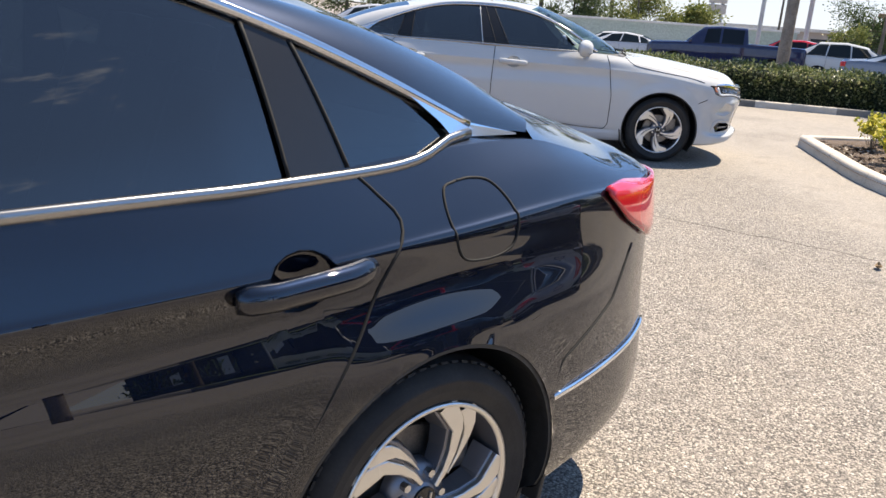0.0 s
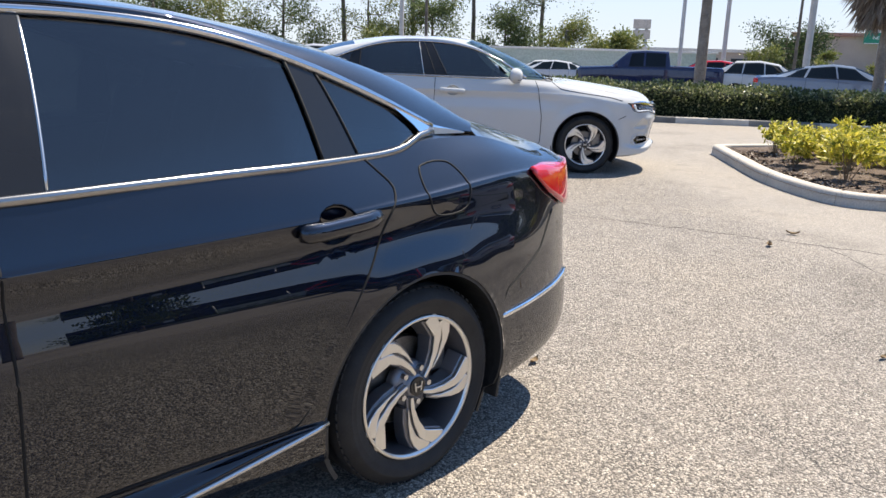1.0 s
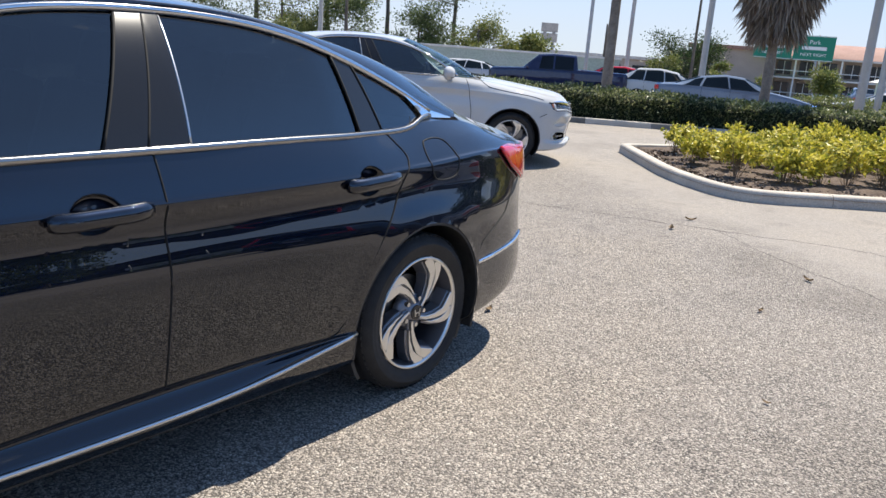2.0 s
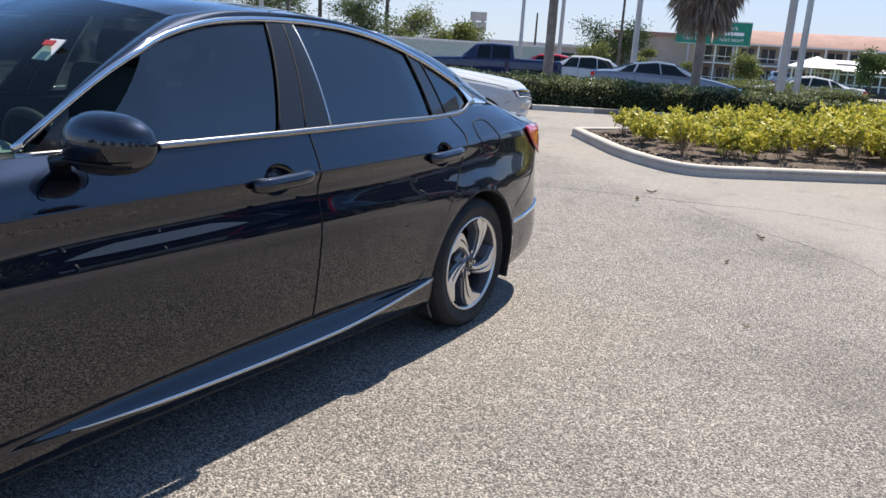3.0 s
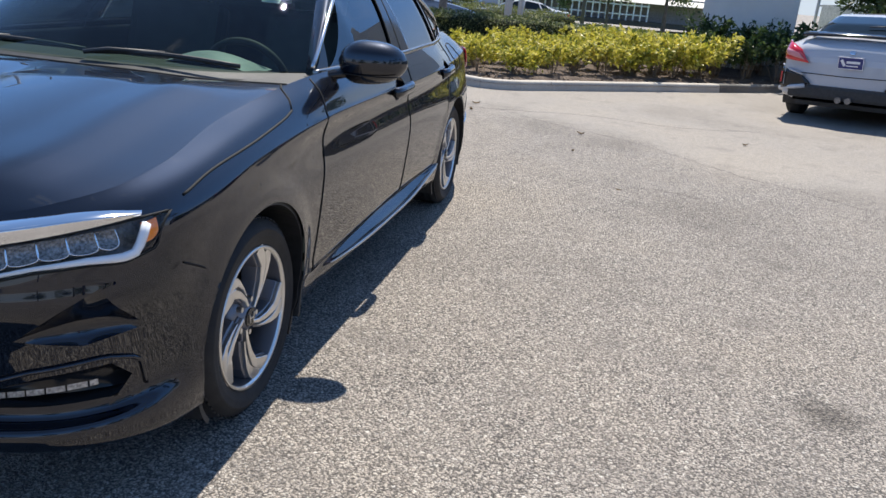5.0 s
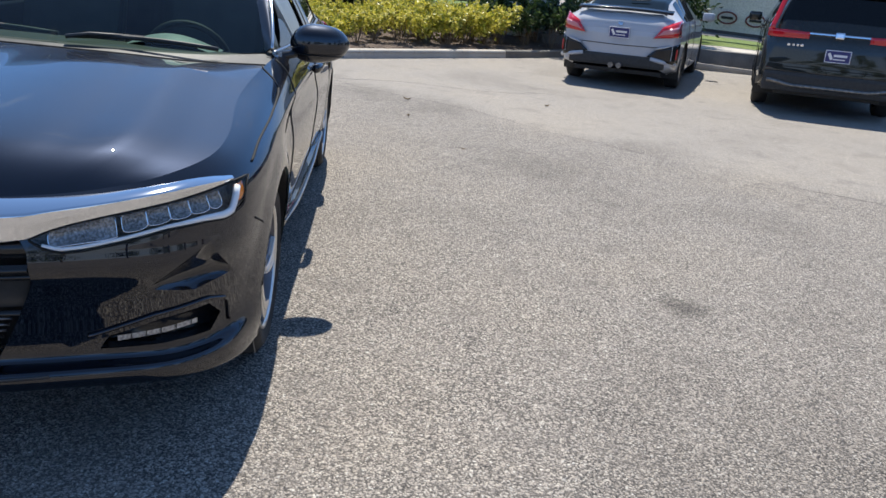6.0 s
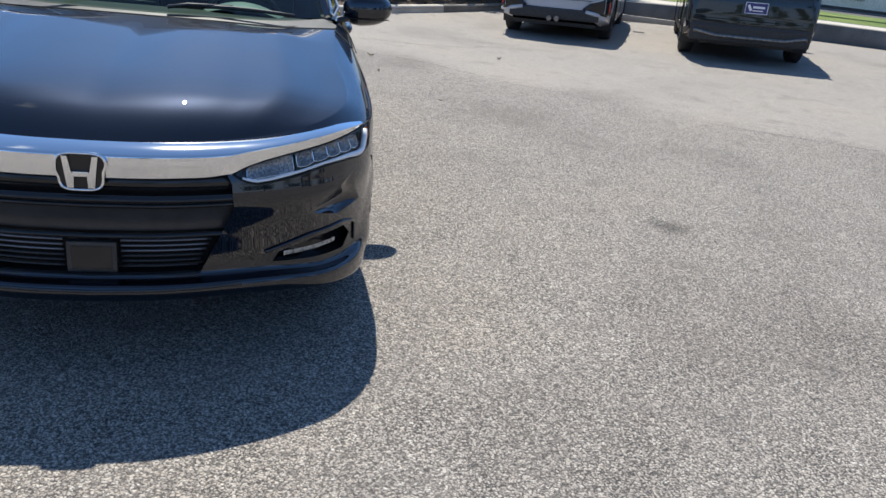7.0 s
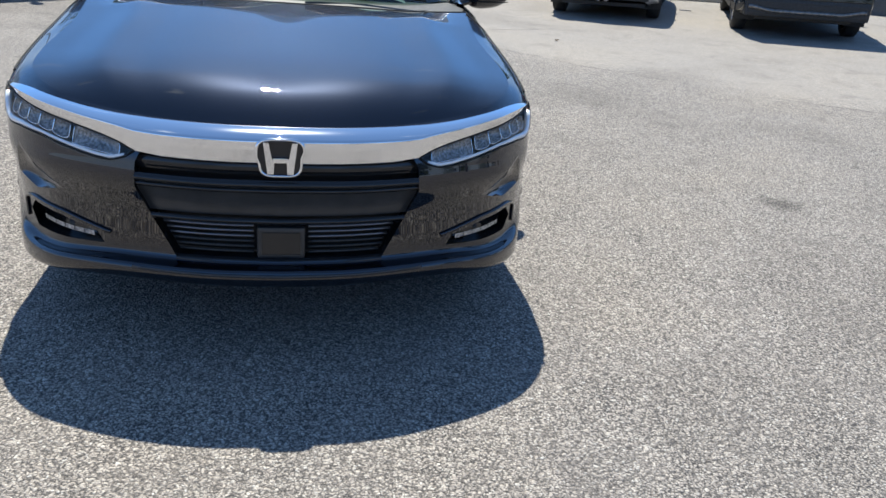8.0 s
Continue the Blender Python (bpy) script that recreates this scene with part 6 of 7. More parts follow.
YELLOW_LEAF = leaf_material("yellow_green_leaf", [(0, (.12, .15, .02)), (.2, (.27, .28, .03)), (.5, (.55, .49, .06)), (.8, (.70, .61, .11)), (1, (.80, .71, .24))])
GREEN_LEAF = leaf_material("dark_green_leaf", [(0, (.016, .035, .010)), (.5, (.035, .065, .016)), (.85, (.07, .11, .03)), (1, (.13, .17, .06))])
HEDGE_LEAF = leaf_material("hedge_leaf", [(0, (.04, .06, .022)), (.5, (.12, .15, .055)), (.8, (.27, .29, .13)), (1, (.50, .48, .30))])
TREE_LEAF = leaf_material("tree_leaf", [(0, (.05, .075, .03)), (.5, (.10, .14, .045)), (1, (.20, .24, .09))])
PALE_LEAF = leaf_material("pale_tree_leaf", [(0, (.08, .11, .03)), (.5, (.17, .20, .05)), (1, (.33, .32, .11))])
PINE_LEAF = leaf_material("pine_needles", [(0, (.035, .055, .025)), (.6, (.08, .11, .05)), (1, (.16, .19, .10))])
PALM_LEAF = leaf_material("palm_frond", [(0, (.03, .055, .015)), (.6, (.07, .11, .03)), (1, (.16, .18, .06))])
DRY_FROND = leaf_material("dry_palm_thatch", [(0, (.14, .10, .075)), (.5, (.30, .235, .18)), (1, (.46, .39, .31))], .8, .15)
BARK = varied("tree_bark", (.11, .085, .065), (.19, .155, .125), .95, 7, .8, 38, .02)
PALM_BARK = varied("palm_trunk_bark", (.20, .165, .135), (.30, .255, .21), .95, 5, .9, 30, .02)
STEM = varied("plant_stem", (.16, .11, .07), (.25, .19, .12), .9, 20, .3, 100, .004)
GRASS = varied("mown_grass", (.10, .16, .03), (.17, .21, .05), .95, 1.2, .8, 60, .03)


def leaves(centres, ways, lengths, widths, seed=0):
    """Folded leaves as verts and faces: a keel of three points and two edges each."""
    rng = np.random.default_rng(seed)
    c, d = np.array(centres, float), np.array(ways, float)
    d /= np.linalg.norm(d, axis=1)[:, None] + 1e-9
    r = rng.normal(size=d.shape)
    s = np.cross(d, r)
    s /= np.linalg.norm(s, axis=1)[:, None] + 1e-9
    n = np.cross(s, d)
    l, w = np.array(lengths)[:, None], np.array(widths)[:, None]
    base, tip = c, c + d * l - n * l * .12
    mid = c + d * l * .45
    a, b = mid + s * w * .5 + n * w * .22, mid - s * w * .5 + n * w * .22
    verts = np.stack([base, a, tip, b], 1).reshape(-1, 3)
    k = np.arange(len(c)) * 4
    faces = np.concatenate([np.stack([k, k + 1, k + 2], 1), np.stack([k, k + 2, k + 3], 1)])
    return verts, faces


def croton(seed, height=.5, spread=.36, count=330, leaf=.085):
    """Bushy low shrub: stems that fork from the base, leaves crowded towards their tips."""
    rng = np.random.default_rng(seed)
    ends = []
    sv, sf = [], []
    for k in range(16):
        a, lean = rng.uniform(0, 6.3), rng.uniform(.1, 1.0)
        top = np.array((math.cos(a) * spread * lean, math.sin(a) * spread * lean, height * rng.uniform(.72, 1.08) * (1 - .32 * lean * lean)))
        ends.append(top)
        foot = top * (.12, .12, 0)
        side = np.array((-math.sin(a), math.cos(a), 0)) * .006
        n0 = len(sv)
        sv += [foot - side, foot + side, top * (.96, .96, .9) + side * .5, top * (.96, .96, .9) - side * .5]
        sf.append((n0, n0 + 1, n0 + 2, n0 + 3))
    cs, ds = [], []
    for _ in range(count):
        e = ends[rng.integers(len(ends))]
        f = rng.uniform(.45, 1.0) ** .6
        p = e * (f, f, f) + rng.normal(0, .03, 3)
        w = np.array((p[0], p[1], 0)) * 2.2 + rng.normal(0, .45, 3) + (0, 0, .16)
        cs.append(p)
        ds.append(w)
    v, f = leaves(cs, ds, rng.uniform(.7, 1.3, count) * leaf, rng.uniform(.45, .65, count) * leaf, seed)
    return (v, f), (sv, sf)


def bush(name, label, shape, mat, m, group):
    (v, f), (sv, sf) = shape
    ob = thing(name, label, "shrub", m, group)
    mesh_object("foliage", v, f, mat, ob, smooth=False)
    mesh_object("woody_base", sv, sf, STEM, ob, smooth=False)
    return ob


def in_bed(p, margin):
    poly = [tuple(q) for q in outline]
    if not in_shape(p[0], p[1], poly):
        return False
    return min(np.linalg.norm(outline - np.array(p), axis=1)) > margin


kinds = [bush("yellow_shrub", "low shrub with yellow-green leaves in the planted island", croton(40 + k, .40 + .06 * k, .30 + .03 * k, 520, .075), YELLOW_LEAF, pose(-9.2 - .02 * k, -1.0 + .62 * k, bed_z(-9, 0) - .04), "yellow shrubs in the island") for k in range(4)]
greens = [bush("green_shrub", "taller dark green shrub at the back of the island", croton(70 + k, .85, .42, 420, .09), GREEN_LEAF, pose(-13.4 - .2 * k, 4.9 + .55 * k, bed_z(-13, 4) - .04), "green shrubs in the island") for k in range(2)]
rng = np.random.default_rng(11)
spots = [np.array((-9.2 - .02 * k, -1.0 + .62 * k)) for k in range(4)]
tries = 0
while len(spots) < 150 and tries < 9000:
    tries += 1
    p = np.array((rng.uniform(-14.2, -8.0), rng.uniform(-2.3, 5.6)))
    if not in_bed(p, .62) or min(np.linalg.norm(q - p) for q in spots) < .40:
        continue
    far = min(np.linalg.norm(kerb_line - p, axis=1))
    along = int(np.argmin(np.linalg.norm(kerb_line - p, axis=1)))
    if far > 3.6 or p[1] > 4.3 - .0 * far or (along > 92):
        continue
    spots.append(p)
    tall = 1.0 + .30 * min(1, max(0, (p[1] - .6) / 2.2)) * min(1, far / 1.4) + rng.uniform(-.20, .22)
    tall *= .80 + .20 * min(1, max(0, (p[1] + .6) / 1.6))
    base = kinds[rng.integers(4)]
    copy_thing(base, pose(*p, bed_z(*p) - .04, 0, 0, rng.uniform(0, 360)) @ Matrix.Scale(tall, 4))
green_spots = []
tries = 0
while len(green_spots) < 26 and tries < 4000:
    tries += 1
    p = np.array((rng.uniform(-14.6, -10.6), rng.uniform(3.2, 6.8)))
    if not in_bed(p, .35) or min([9] + [np.linalg.norm(q - p) for q in green_spots + spots]) < .42:
        continue
    green_spots.append(p)
    copy_thing(greens[rng.integers(2)], pose(*p, bed_z(*p) - .04, 0, 0, rng.uniform(0, 360)) @ Matrix.Scale(rng.uniform(.8, 1.25), 4))

# clipped hedge with its own kerb
hedge_line = spline([(-12.4, -10.6), (-13.6, -8.4), (-15.0, -6.15), (-16.4, -4.1), (-17.6, -2.0), (-18.6, -.3)], 80)


def hedge(name, label, line, height, width, count, mat, seed):
    rng = np.random.default_rng(seed)
    d = np.gradient(line, axis=0)
    d /= np.linalg.norm(d, axis=1)[:, None]
    n = np.c_[d[:, 1], -d[:, 0]]
    i = rng.integers(0, len(line), count)
    f = rng.random(count)
    p = line[i] + d[i] * rng.uniform(-.2, .2, (count, 1))
    a = rng.uniform(0, math.pi, count)
    lump = np.array([1 + .16 * noise.noise(Vector((*q, 0)) * 1.3) for q in p])
    off, z = np.cos(a) * width / 2 * lump, (np.abs(np.sin(a)) ** .55) * height * lump
    low = rng.random(count) < .45
    z = np.where(low, rng.uniform(.05, .95, count) * height, z)
    off = np.where(low, np.sign(np.cos(a)) * width / 2 * rng.uniform(.82, 1.05, count), off)
    depth = rng.uniform(.86, 1.05, count)
    c = np.c_[p + n[i] * (off * depth)[:, None], z * depth + np.array([ground_z(*q) for q in p]) + .1]
    w = np.c_[n[i] * off[:, None] * 2, np.full(count, .35)] + rng.normal(0, .5, (count, 3))
    v, fc = leaves(c, w, rng.uniform(.05, .10, count), rng.uniform(.03, .055, count), seed)
    ob = thing(name, label, "hedge")
    mesh_object("foliage", v, fc, mat, ob, smooth=False)
    # added inner sheet, near-black: the shade between the leaves put into colour
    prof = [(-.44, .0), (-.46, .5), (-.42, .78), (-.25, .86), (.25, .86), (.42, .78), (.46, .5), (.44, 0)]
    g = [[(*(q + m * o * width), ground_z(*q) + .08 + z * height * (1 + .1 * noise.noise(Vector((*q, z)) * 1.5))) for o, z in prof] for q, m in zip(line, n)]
    mesh_object("shaded_core", np.array(g).reshape(-1, 3), grid_faces(len(line), len(prof)), HEDGE_SHADE, ob)
    return ob


# dark green-black that paints the hedge's inner shade
HEDGE_SHADE = varied("hedge_inner_shade", (.010, .015, .006), (.02, .028, .010), 1.0, 9, .6, 60, .02)
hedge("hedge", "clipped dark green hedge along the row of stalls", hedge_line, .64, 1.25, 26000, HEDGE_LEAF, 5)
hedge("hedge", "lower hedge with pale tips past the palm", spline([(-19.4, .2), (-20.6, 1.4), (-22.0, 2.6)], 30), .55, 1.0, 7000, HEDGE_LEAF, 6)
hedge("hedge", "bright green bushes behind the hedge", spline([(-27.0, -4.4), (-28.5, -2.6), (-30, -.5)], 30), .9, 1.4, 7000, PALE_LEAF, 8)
hk = thing("hedge_kerb", "concrete kerb in front of the hedge", "kerb", kind="structure")
off_line = hedge_line + np.c_[-np.gradient(hedge_line, axis=0)[:, 1], np.gradient(hedge_line, axis=0)[:, 0]] / np.linalg.norm(np.gradient(hedge_line, axis=0), axis=1)[:, None] * -1.0
for a in range(0, 72, 9):
    kerb_run("kerb_stone", off_line[a:a + 10], "", DARK_CONCRETE if a % 2 else CONCRETE, .12, .15, hk)


def limb_tree(name, label, x, y, height, crown, mat, seed, trunk=.16, clumps=60, leaf=.22, per=110, bare=.35, flat=.8):
    """Tapered trunk, forking limbs, and leaf clumps at the limbs' ends."""
    rng = np.random.default_rng(seed)
    z0 = ground_z(x, y)
    ob = thing(name, label, "tree", pose(x, y, z0), "trees round the car park")
    lean = rng.uniform(-.05, .05, 2)
    path = np.array([(lean[0] * h * height, lean[1] * h * height, h * height * .86) for h in np.linspace(0, 1, 9)])
    path[:, :2] += np.cumsum(rng.normal(0, trunk * .12, (9, 2)), 0)
    tube("trunk", path, np.linspace(trunk, trunk * .3, 9), BARK, ob, seg=9)
    cs = []
    limbs = max(6, clumps // 5)
    for k in range(limbs):
        f = rng.uniform(bare, .98)
        start = np.array([np.interp(f * 8, np.arange(9), path[:, j]) for j in range(3)])
        a = rng.uniform(0, 6.3)
        reach = crown * rng.uniform(.45, 1.0) * (1.15 - .55 * f)
        end = start + (math.cos(a) * reach, math.sin(a) * reach, reach * rng.uniform(.1, .7))
        bend = (start + end) / 2 + (0, 0, -reach * .08)
        tube("limb", spline([start, bend, end], 6), np.linspace(trunk * .32, trunk * .08, 6), BARK, ob, seg=5)
        for _ in range(max(1, clumps // limbs)):
            q = start + (end - start) * rng.uniform(.45, 1.1) + rng.normal(0, crown * .10, 3)
            cs.append(q)
    cen, way = [], []
    for q in cs:
        r = crown * rng.uniform(.16, .30)
        o = rng.normal(0, 1, (per, 3)) * (r, r, r * flat) * .55
        cen.append(q + o)
        way.append(o + rng.normal(0, r * .5, (per, 3)) + (0, 0, .1 * r))
    cen, way = np.concatenate(cen), np.concatenate(way)
    v, f = leaves(cen, way, rng.uniform(.7, 1.3, len(cen)) * leaf, rng.uniform(.35, .6, len(cen)) * leaf, seed)
    mesh_object("crown", v, f, mat, ob, smooth=False)
    return ob


def palm(x, y, height, seed, skirt=0.0, trunk=.17, fronds=26, lean=(0, 0), label="cabbage palm with a grey trunk"):
    rng = np.random.default_rng(seed)
    ob = thing("palm_tree", label, "palm", pose(x, y, ground_z(x, y)), "palms")
    path = np.array([(lean[0] * f * f * height, lean[1] * f * f * height, f * height) for f in np.linspace(0, 1, 14)])
    rad = trunk * (1.12 - .25 * np.linspace(0, 1, 14)) * rng.uniform(.95, 1.05, 14)
    tube("trunk", path, rad, PALM_BARK, ob, seg=14)
    top = path[-1]
    cs, ds, ls, ws = [], [], [], []
    for k in range(fronds):
        a, up = rng.uniform(0, 6.3), rng.uniform(-.35, 1.0)
        out = np.array((math.cos(a), math.sin(a), 0))
        stem_len = rng.uniform(.8, 1.2)
        hub = top + out * stem_len * math.cos(up) + np.array((0, 0, stem_len * math.sin(up) * .9))
        tube("frond_stem", spline([top, top + (hub - top) * .5 + (0, 0, .06), hub], 5), [.022, .02, .016, .014, .012], PALM_LEAF, ob, seg=4)
        for j in np.linspace(-1.5, 1.5, 26):
            side = np.array((-math.sin(a), math.cos(a), 0))
            w = out * math.cos(j) + side * math.sin(j) + (0, 0, -.25 + .5 * up)
            cs.append(hub)
            ds.append(w)
            ls.append(rng.uniform(.75, 1.05) * (.95 if abs(j) < 1.1 else .7))
            ws.append(.055)
    v, f = leaves(cs, ds, ls, ws, seed)
    mesh_object("fronds", v, f, PALM_LEAF, ob, smooth=False)
    if skirt:
        cs, ds, ls, ws = [], [], [], []
        for _ in range(4200):
            a = rng.uniform(0, 6.3)
            h = height - .1 - skirt * rng.random() ** .8
            rr = trunk + 1.0 * rng.random() ** .7 * (1 - .62 * (height - h) / skirt)
            cs.append((top[0] + math.cos(a) * rr, top[1] + math.sin(a) * rr, h))
            ds.append((math.cos(a) * .35 + rng.normal(0, .12), math.sin(a) * .35 + rng.normal(0, .12), -1))
            ls.append(rng.uniform(.35, .8))
            ws.append(rng.uniform(.02, .05))
        v, f = leaves(cs, ds, ls, ws, seed + 1)
        mesh_object("thatch", v, f, DRY_FROND, ob, "hanging dry brown fronds", smooth=False)
    return ob


palm(-18.6, -7.08, 4.7, 1, lean=(.01, .004), trunk=.125, label="palm with a plain brown trunk in the hedge")
palm(-19.6, -3.3, 4.3, 2, skirt=1.62, trunk=.115, label="palm with a shaggy skirt of dry fronds in the hedge")
# trees behind the far rows
for k, (x, y, h, c, mat, kw) in enumerate((
        (-44, -38, 13, 3.6, PINE_LEAF, dict(bare=.52, clumps=50, leaf=.17, trunk=.2)), (-41, -41, 15, 3.8, PINE_LEAF, dict(bare=.55, clumps=50, leaf=.17, trunk=.22)), (-48, -35, 12, 4.2, PINE_LEAF, dict(bare=.5, clumps=55, leaf=.17, trunk=.2)),
        (-37, -44, 14, 3.4, PINE_LEAF, dict(bare=.5, clumps=45, leaf=.17, trunk=.2)), (-33, -46, 7, 3.4, TREE_LEAF, dict(bare=.15, clumps=70, leaf=.19)), (-39, -37, 5.5, 3.0, TREE_LEAF, dict(bare=.1, clumps=70, leaf=.19)),
        (-43, -34, 4.6, 2.8, TREE_LEAF, dict(bare=.1, clumps=70, leaf=.18)), (-47, -32, 4.2, 2.6, PALE_LEAF, dict(bare=.1, clumps=60, leaf=.18)), (-29, -47, 6.5, 3.2, PALE_LEAF, dict(bare=.1, clumps=70, leaf=.18)),
        (-24, -47, 8.5, 3.6, TREE_LEAF, dict(bare=.15, clumps=80, leaf=.20)), (-19, -46, 7.5, 3.6, TREE_LEAF, dict(bare=.15, clumps=80, leaf=.20)), (-14, -50, 10, 4, PINE_LEAF, dict(bare=.4, clumps=60, leaf=.20)),
        (-36, -40, 6, 3.0, PALE_LEAF, dict(bare=.1, clumps=60, leaf=.18)), (-50, -30, 3.0, 2.2, PALE_LEAF, dict(bare=.1, clumps=50, leaf=.25)),
        (-45, -17.0, 2.3, 1.2, PALE_LEAF, dict(bare=.2, clumps=36, leaf=.17, trunk=.07, per=70)), (-46, -19.8, 1.8, 1.0, TREE_LEAF, dict(bare=.2, clumps=30, leaf=.17, trunk=.07, per=70)), (-45, -13.6, 2.5, .85, PALE_LEAF, dict(bare=.2, clumps=26, leaf=.17, trunk=.06, per=60)),
        (-72, -26.5, 4.2, 2.4, GREEN_LEAF, dict(bare=.2, clumps=46, leaf=.25, trunk=.1)), (-50, -8.6, 2.9, 1.3, PALE_LEAF, dict(bare=.25, clumps=40, leaf=.18, trunk=.08, per=70)), (-47, -12.0, 1.7, .8, PALE_LEAF, dict(bare=.2, clumps=22, leaf=.17, trunk=.06, per=60)),
        (-47, .6, 3.6, 1.6, TREE_LEAF, dict(bare=.62, clumps=40, leaf=.18, trunk=.12, per=80)), (-46, 3.9, 4.0, 2.0, TREE_LEAF, dict(bare=.60, clumps=46, leaf=.18, trunk=.15, per=80)), (-45, -1.6, 2.9, 1.2, TREE_LEAF, dict(bare=.5, clumps=36, leaf=.17, trunk=.08, per=70)),
        (-66, -24, 4.6, 3.6, GREEN_LEAF, dict(bare=.2, clumps=60, leaf=.19)), (-13.2, 6.9, 2.9, 1.1, GREEN_LEAF, dict(bare=.15, clumps=50, leaf=.13, trunk=.06, per=80)), (-14.6, 7.6, 3.4, 1.4, GREEN_LEAF, dict(bare=.15, clumps=60, leaf=.13, trunk=.06, per=80)))):
    limb_tree("tree", {"pine_needles": "tall pine with a bare trunk behind the car park", "tree_leaf": "green broadleaf tree behind the car park", "pale_tree_leaf": "pale green young tree behind the car park", "dark_green_leaf": "dark green shrubby tree behind the car park"}[mat.name], x, y, h, c, mat, 200 + k, **kw)
# the side that only the paint and the windows show: palms and low trees across the aisle
for k, (x, y, h) in enumerate(((-4.0, 15.5, 5.4), (2.2, 16.2, 6.0), (5.6, 17.2, 5.0), (9.5, 16.6, 5.6))):
    palm(x, y, h, 30 + k, fronds=22, label="cabbage palm across the aisle")
for k, (x, y, h, c) in enumerate(((-10, 24, 5.5, 3.0), (-1, 25, 5.0, 3.2), (4, 26, 5.5, 3.4), (9, 25, 4.6, 3.0), (14, 22, 6.0, 3.2), (19, 16, 5.5, 3.0), (22, 8, 6.0, 3.2), (23, 0, 5.5, 3.2), (22, -8, 6, 3.4))):
    limb_tree("tree", "green broadleaf tree across the aisle", x, y, h, c, TREE_LEAF, 300 + k, clumps=60, leaf=.19, bare=.1)


# ---- walls, poles, signs and buildings ----
STUCCO = varied("white_stucco", (.72, .70, .66), (.64, .62, .58), .9, 1.5, .3, 80, .005)
BEIGE = varied("beige_render", (.42, .35, .29), (.36, .30, .25), .9, .4, .1, 20, .005)
TILE_RED = varied("clay_roof", (.30, .165, .125), (.36, .21, .165), .85, .5, .6, 6, .05)
ROOF_PALE = varied("pale_metal_roof", (.62, .58, .52), (.52, .49, .45), .6, .5, .1, 8, .01)
POLE_GREY = varied("galvanised_steel", (.42, .42, .41), (.50, .50, .49), .5, 3, .1, 60, .002, .4)
POLE_CONCRETE = varied("concrete_pole", (.45, .43, .40), (.52, .50, .47), .85, 2, .2, 60, .003)
POLE_DARK = varied("dark_timber_pole", (.10, .085, .07), (.16, .135, .11), .9, 3, .2, 60, .003)
SIGN_GREEN = material("green_sign_sheet", (.0, .20, .12), .45)
SIGN_WHITE = material("white_sign_sheet", (.80, .80, .78), .5)
WINDOW_DARK = material("dark_window", (.02, .025, .035), .12)
BANNER = varied("white_vinyl_banner", (.70, .69, .67), (.62, .61, .59), .7, 2, .15, 30, .003)
FENCE_WIRE = material("fence_wire", (.30, .31, .31), .5, .8)
BRICK_DARK = varied("dark_wall", (.06, .055, .05), (.10, .09, .08), .9, 1, .2, 20, .005)
BLACK_INK = material("black_print", (.02, .02, .02), .6)


def text_part(name, words, size, m, mat, parent):
    c = bpy.data.curves.new(name, "FONT")
    c.body, c.size, c.extrude, c.align_x, c.align_y = words, size, .002, "CENTER", "CENTER"
    ob = new(name, c)
    dg = bpy.context.evaluated_depsgraph_get()
    me = bpy.data.meshes.new_from_object(ob.evaluated_get(dg))
    bpy.data.objects.remove(ob)
    me.materials.clear()
    me.materials.append(mat)
    made = new(name, me)
    made.parent, made.matrix_basis = parent, m
    return made


def pole(name, label, x, y, h, r, mat, head="", lean=(0, 0), group="poles"):
    ob = thing(name, label, "pole", pose(x, y, ground_z(x, y)), group)
    tube("shaft", [(lean[0] * f, lean[1] * f, h * f) for f in np.linspace(-.02, 1, 8)], np.linspace(r, r * .62, 8), mat, ob, seg=14)
    bm = bmesh.new()
    add_cyl(bm, r * 1.9, r * 1.7, .25, Matrix.Translation((0, 0, .1)), 16)
    part("footing", bm, CONCRETE, ob)
    if head:
        box_part("lamp_head", (.7, .3, .12), pose(lean[0] + .3, lean[1], h), POLE_GREY, ob, .04)
    return ob


pole("light_pole", "pale concrete lighting pole by the hedge", -25.0, -2.2, 9.5, .14, POLE_CONCRETE, "lamp", group="lighting poles")
pole("light_pole", "grey steel lighting pole by the hedge", -26.0, -1.9, 9.5, .11, POLE_GREY, "lamp", group="lighting poles")
pole("light_pole", "pale concrete lighting pole in the far row", -27.6, -7.95, 10.5, .12, POLE_CONCRETE, "lamp", group="lighting poles")
pole("light_pole", "pale lighting pole in the far row", -38.5, -16.1, 11.5, .12, POLE_CONCRETE, "lamp", group="lighting poles")
pole("light_pole", "slim pale lighting pole in the far row", -38.0, -18.2, 11.5, .11, POLE_GREY, "lamp", group="lighting poles")
pole("utility_pole", "dark timber utility pole far off", -60.0, -21.0, 8.0, .13, POLE_DARK, group="utility poles")
pole("utility_pole", "dark timber utility pole far off", -52.0, -24.4, 4.6, .10, POLE_DARK, group="utility poles")
pole("utility_pole", "dark timber utility pole by the low building", -54.0, -1.2, 7.5, .14, POLE_DARK, group="utility poles")
pole("light_pole", "pale pole among the trees", -20.0, -19.5, 9, .09, POLE_CONCRETE, "lamp", group="lighting poles")
pole("light_pole", "slim dark pole among the trees", -19.0, -17.2, 9, .06, POLE_DARK, group="lighting poles")

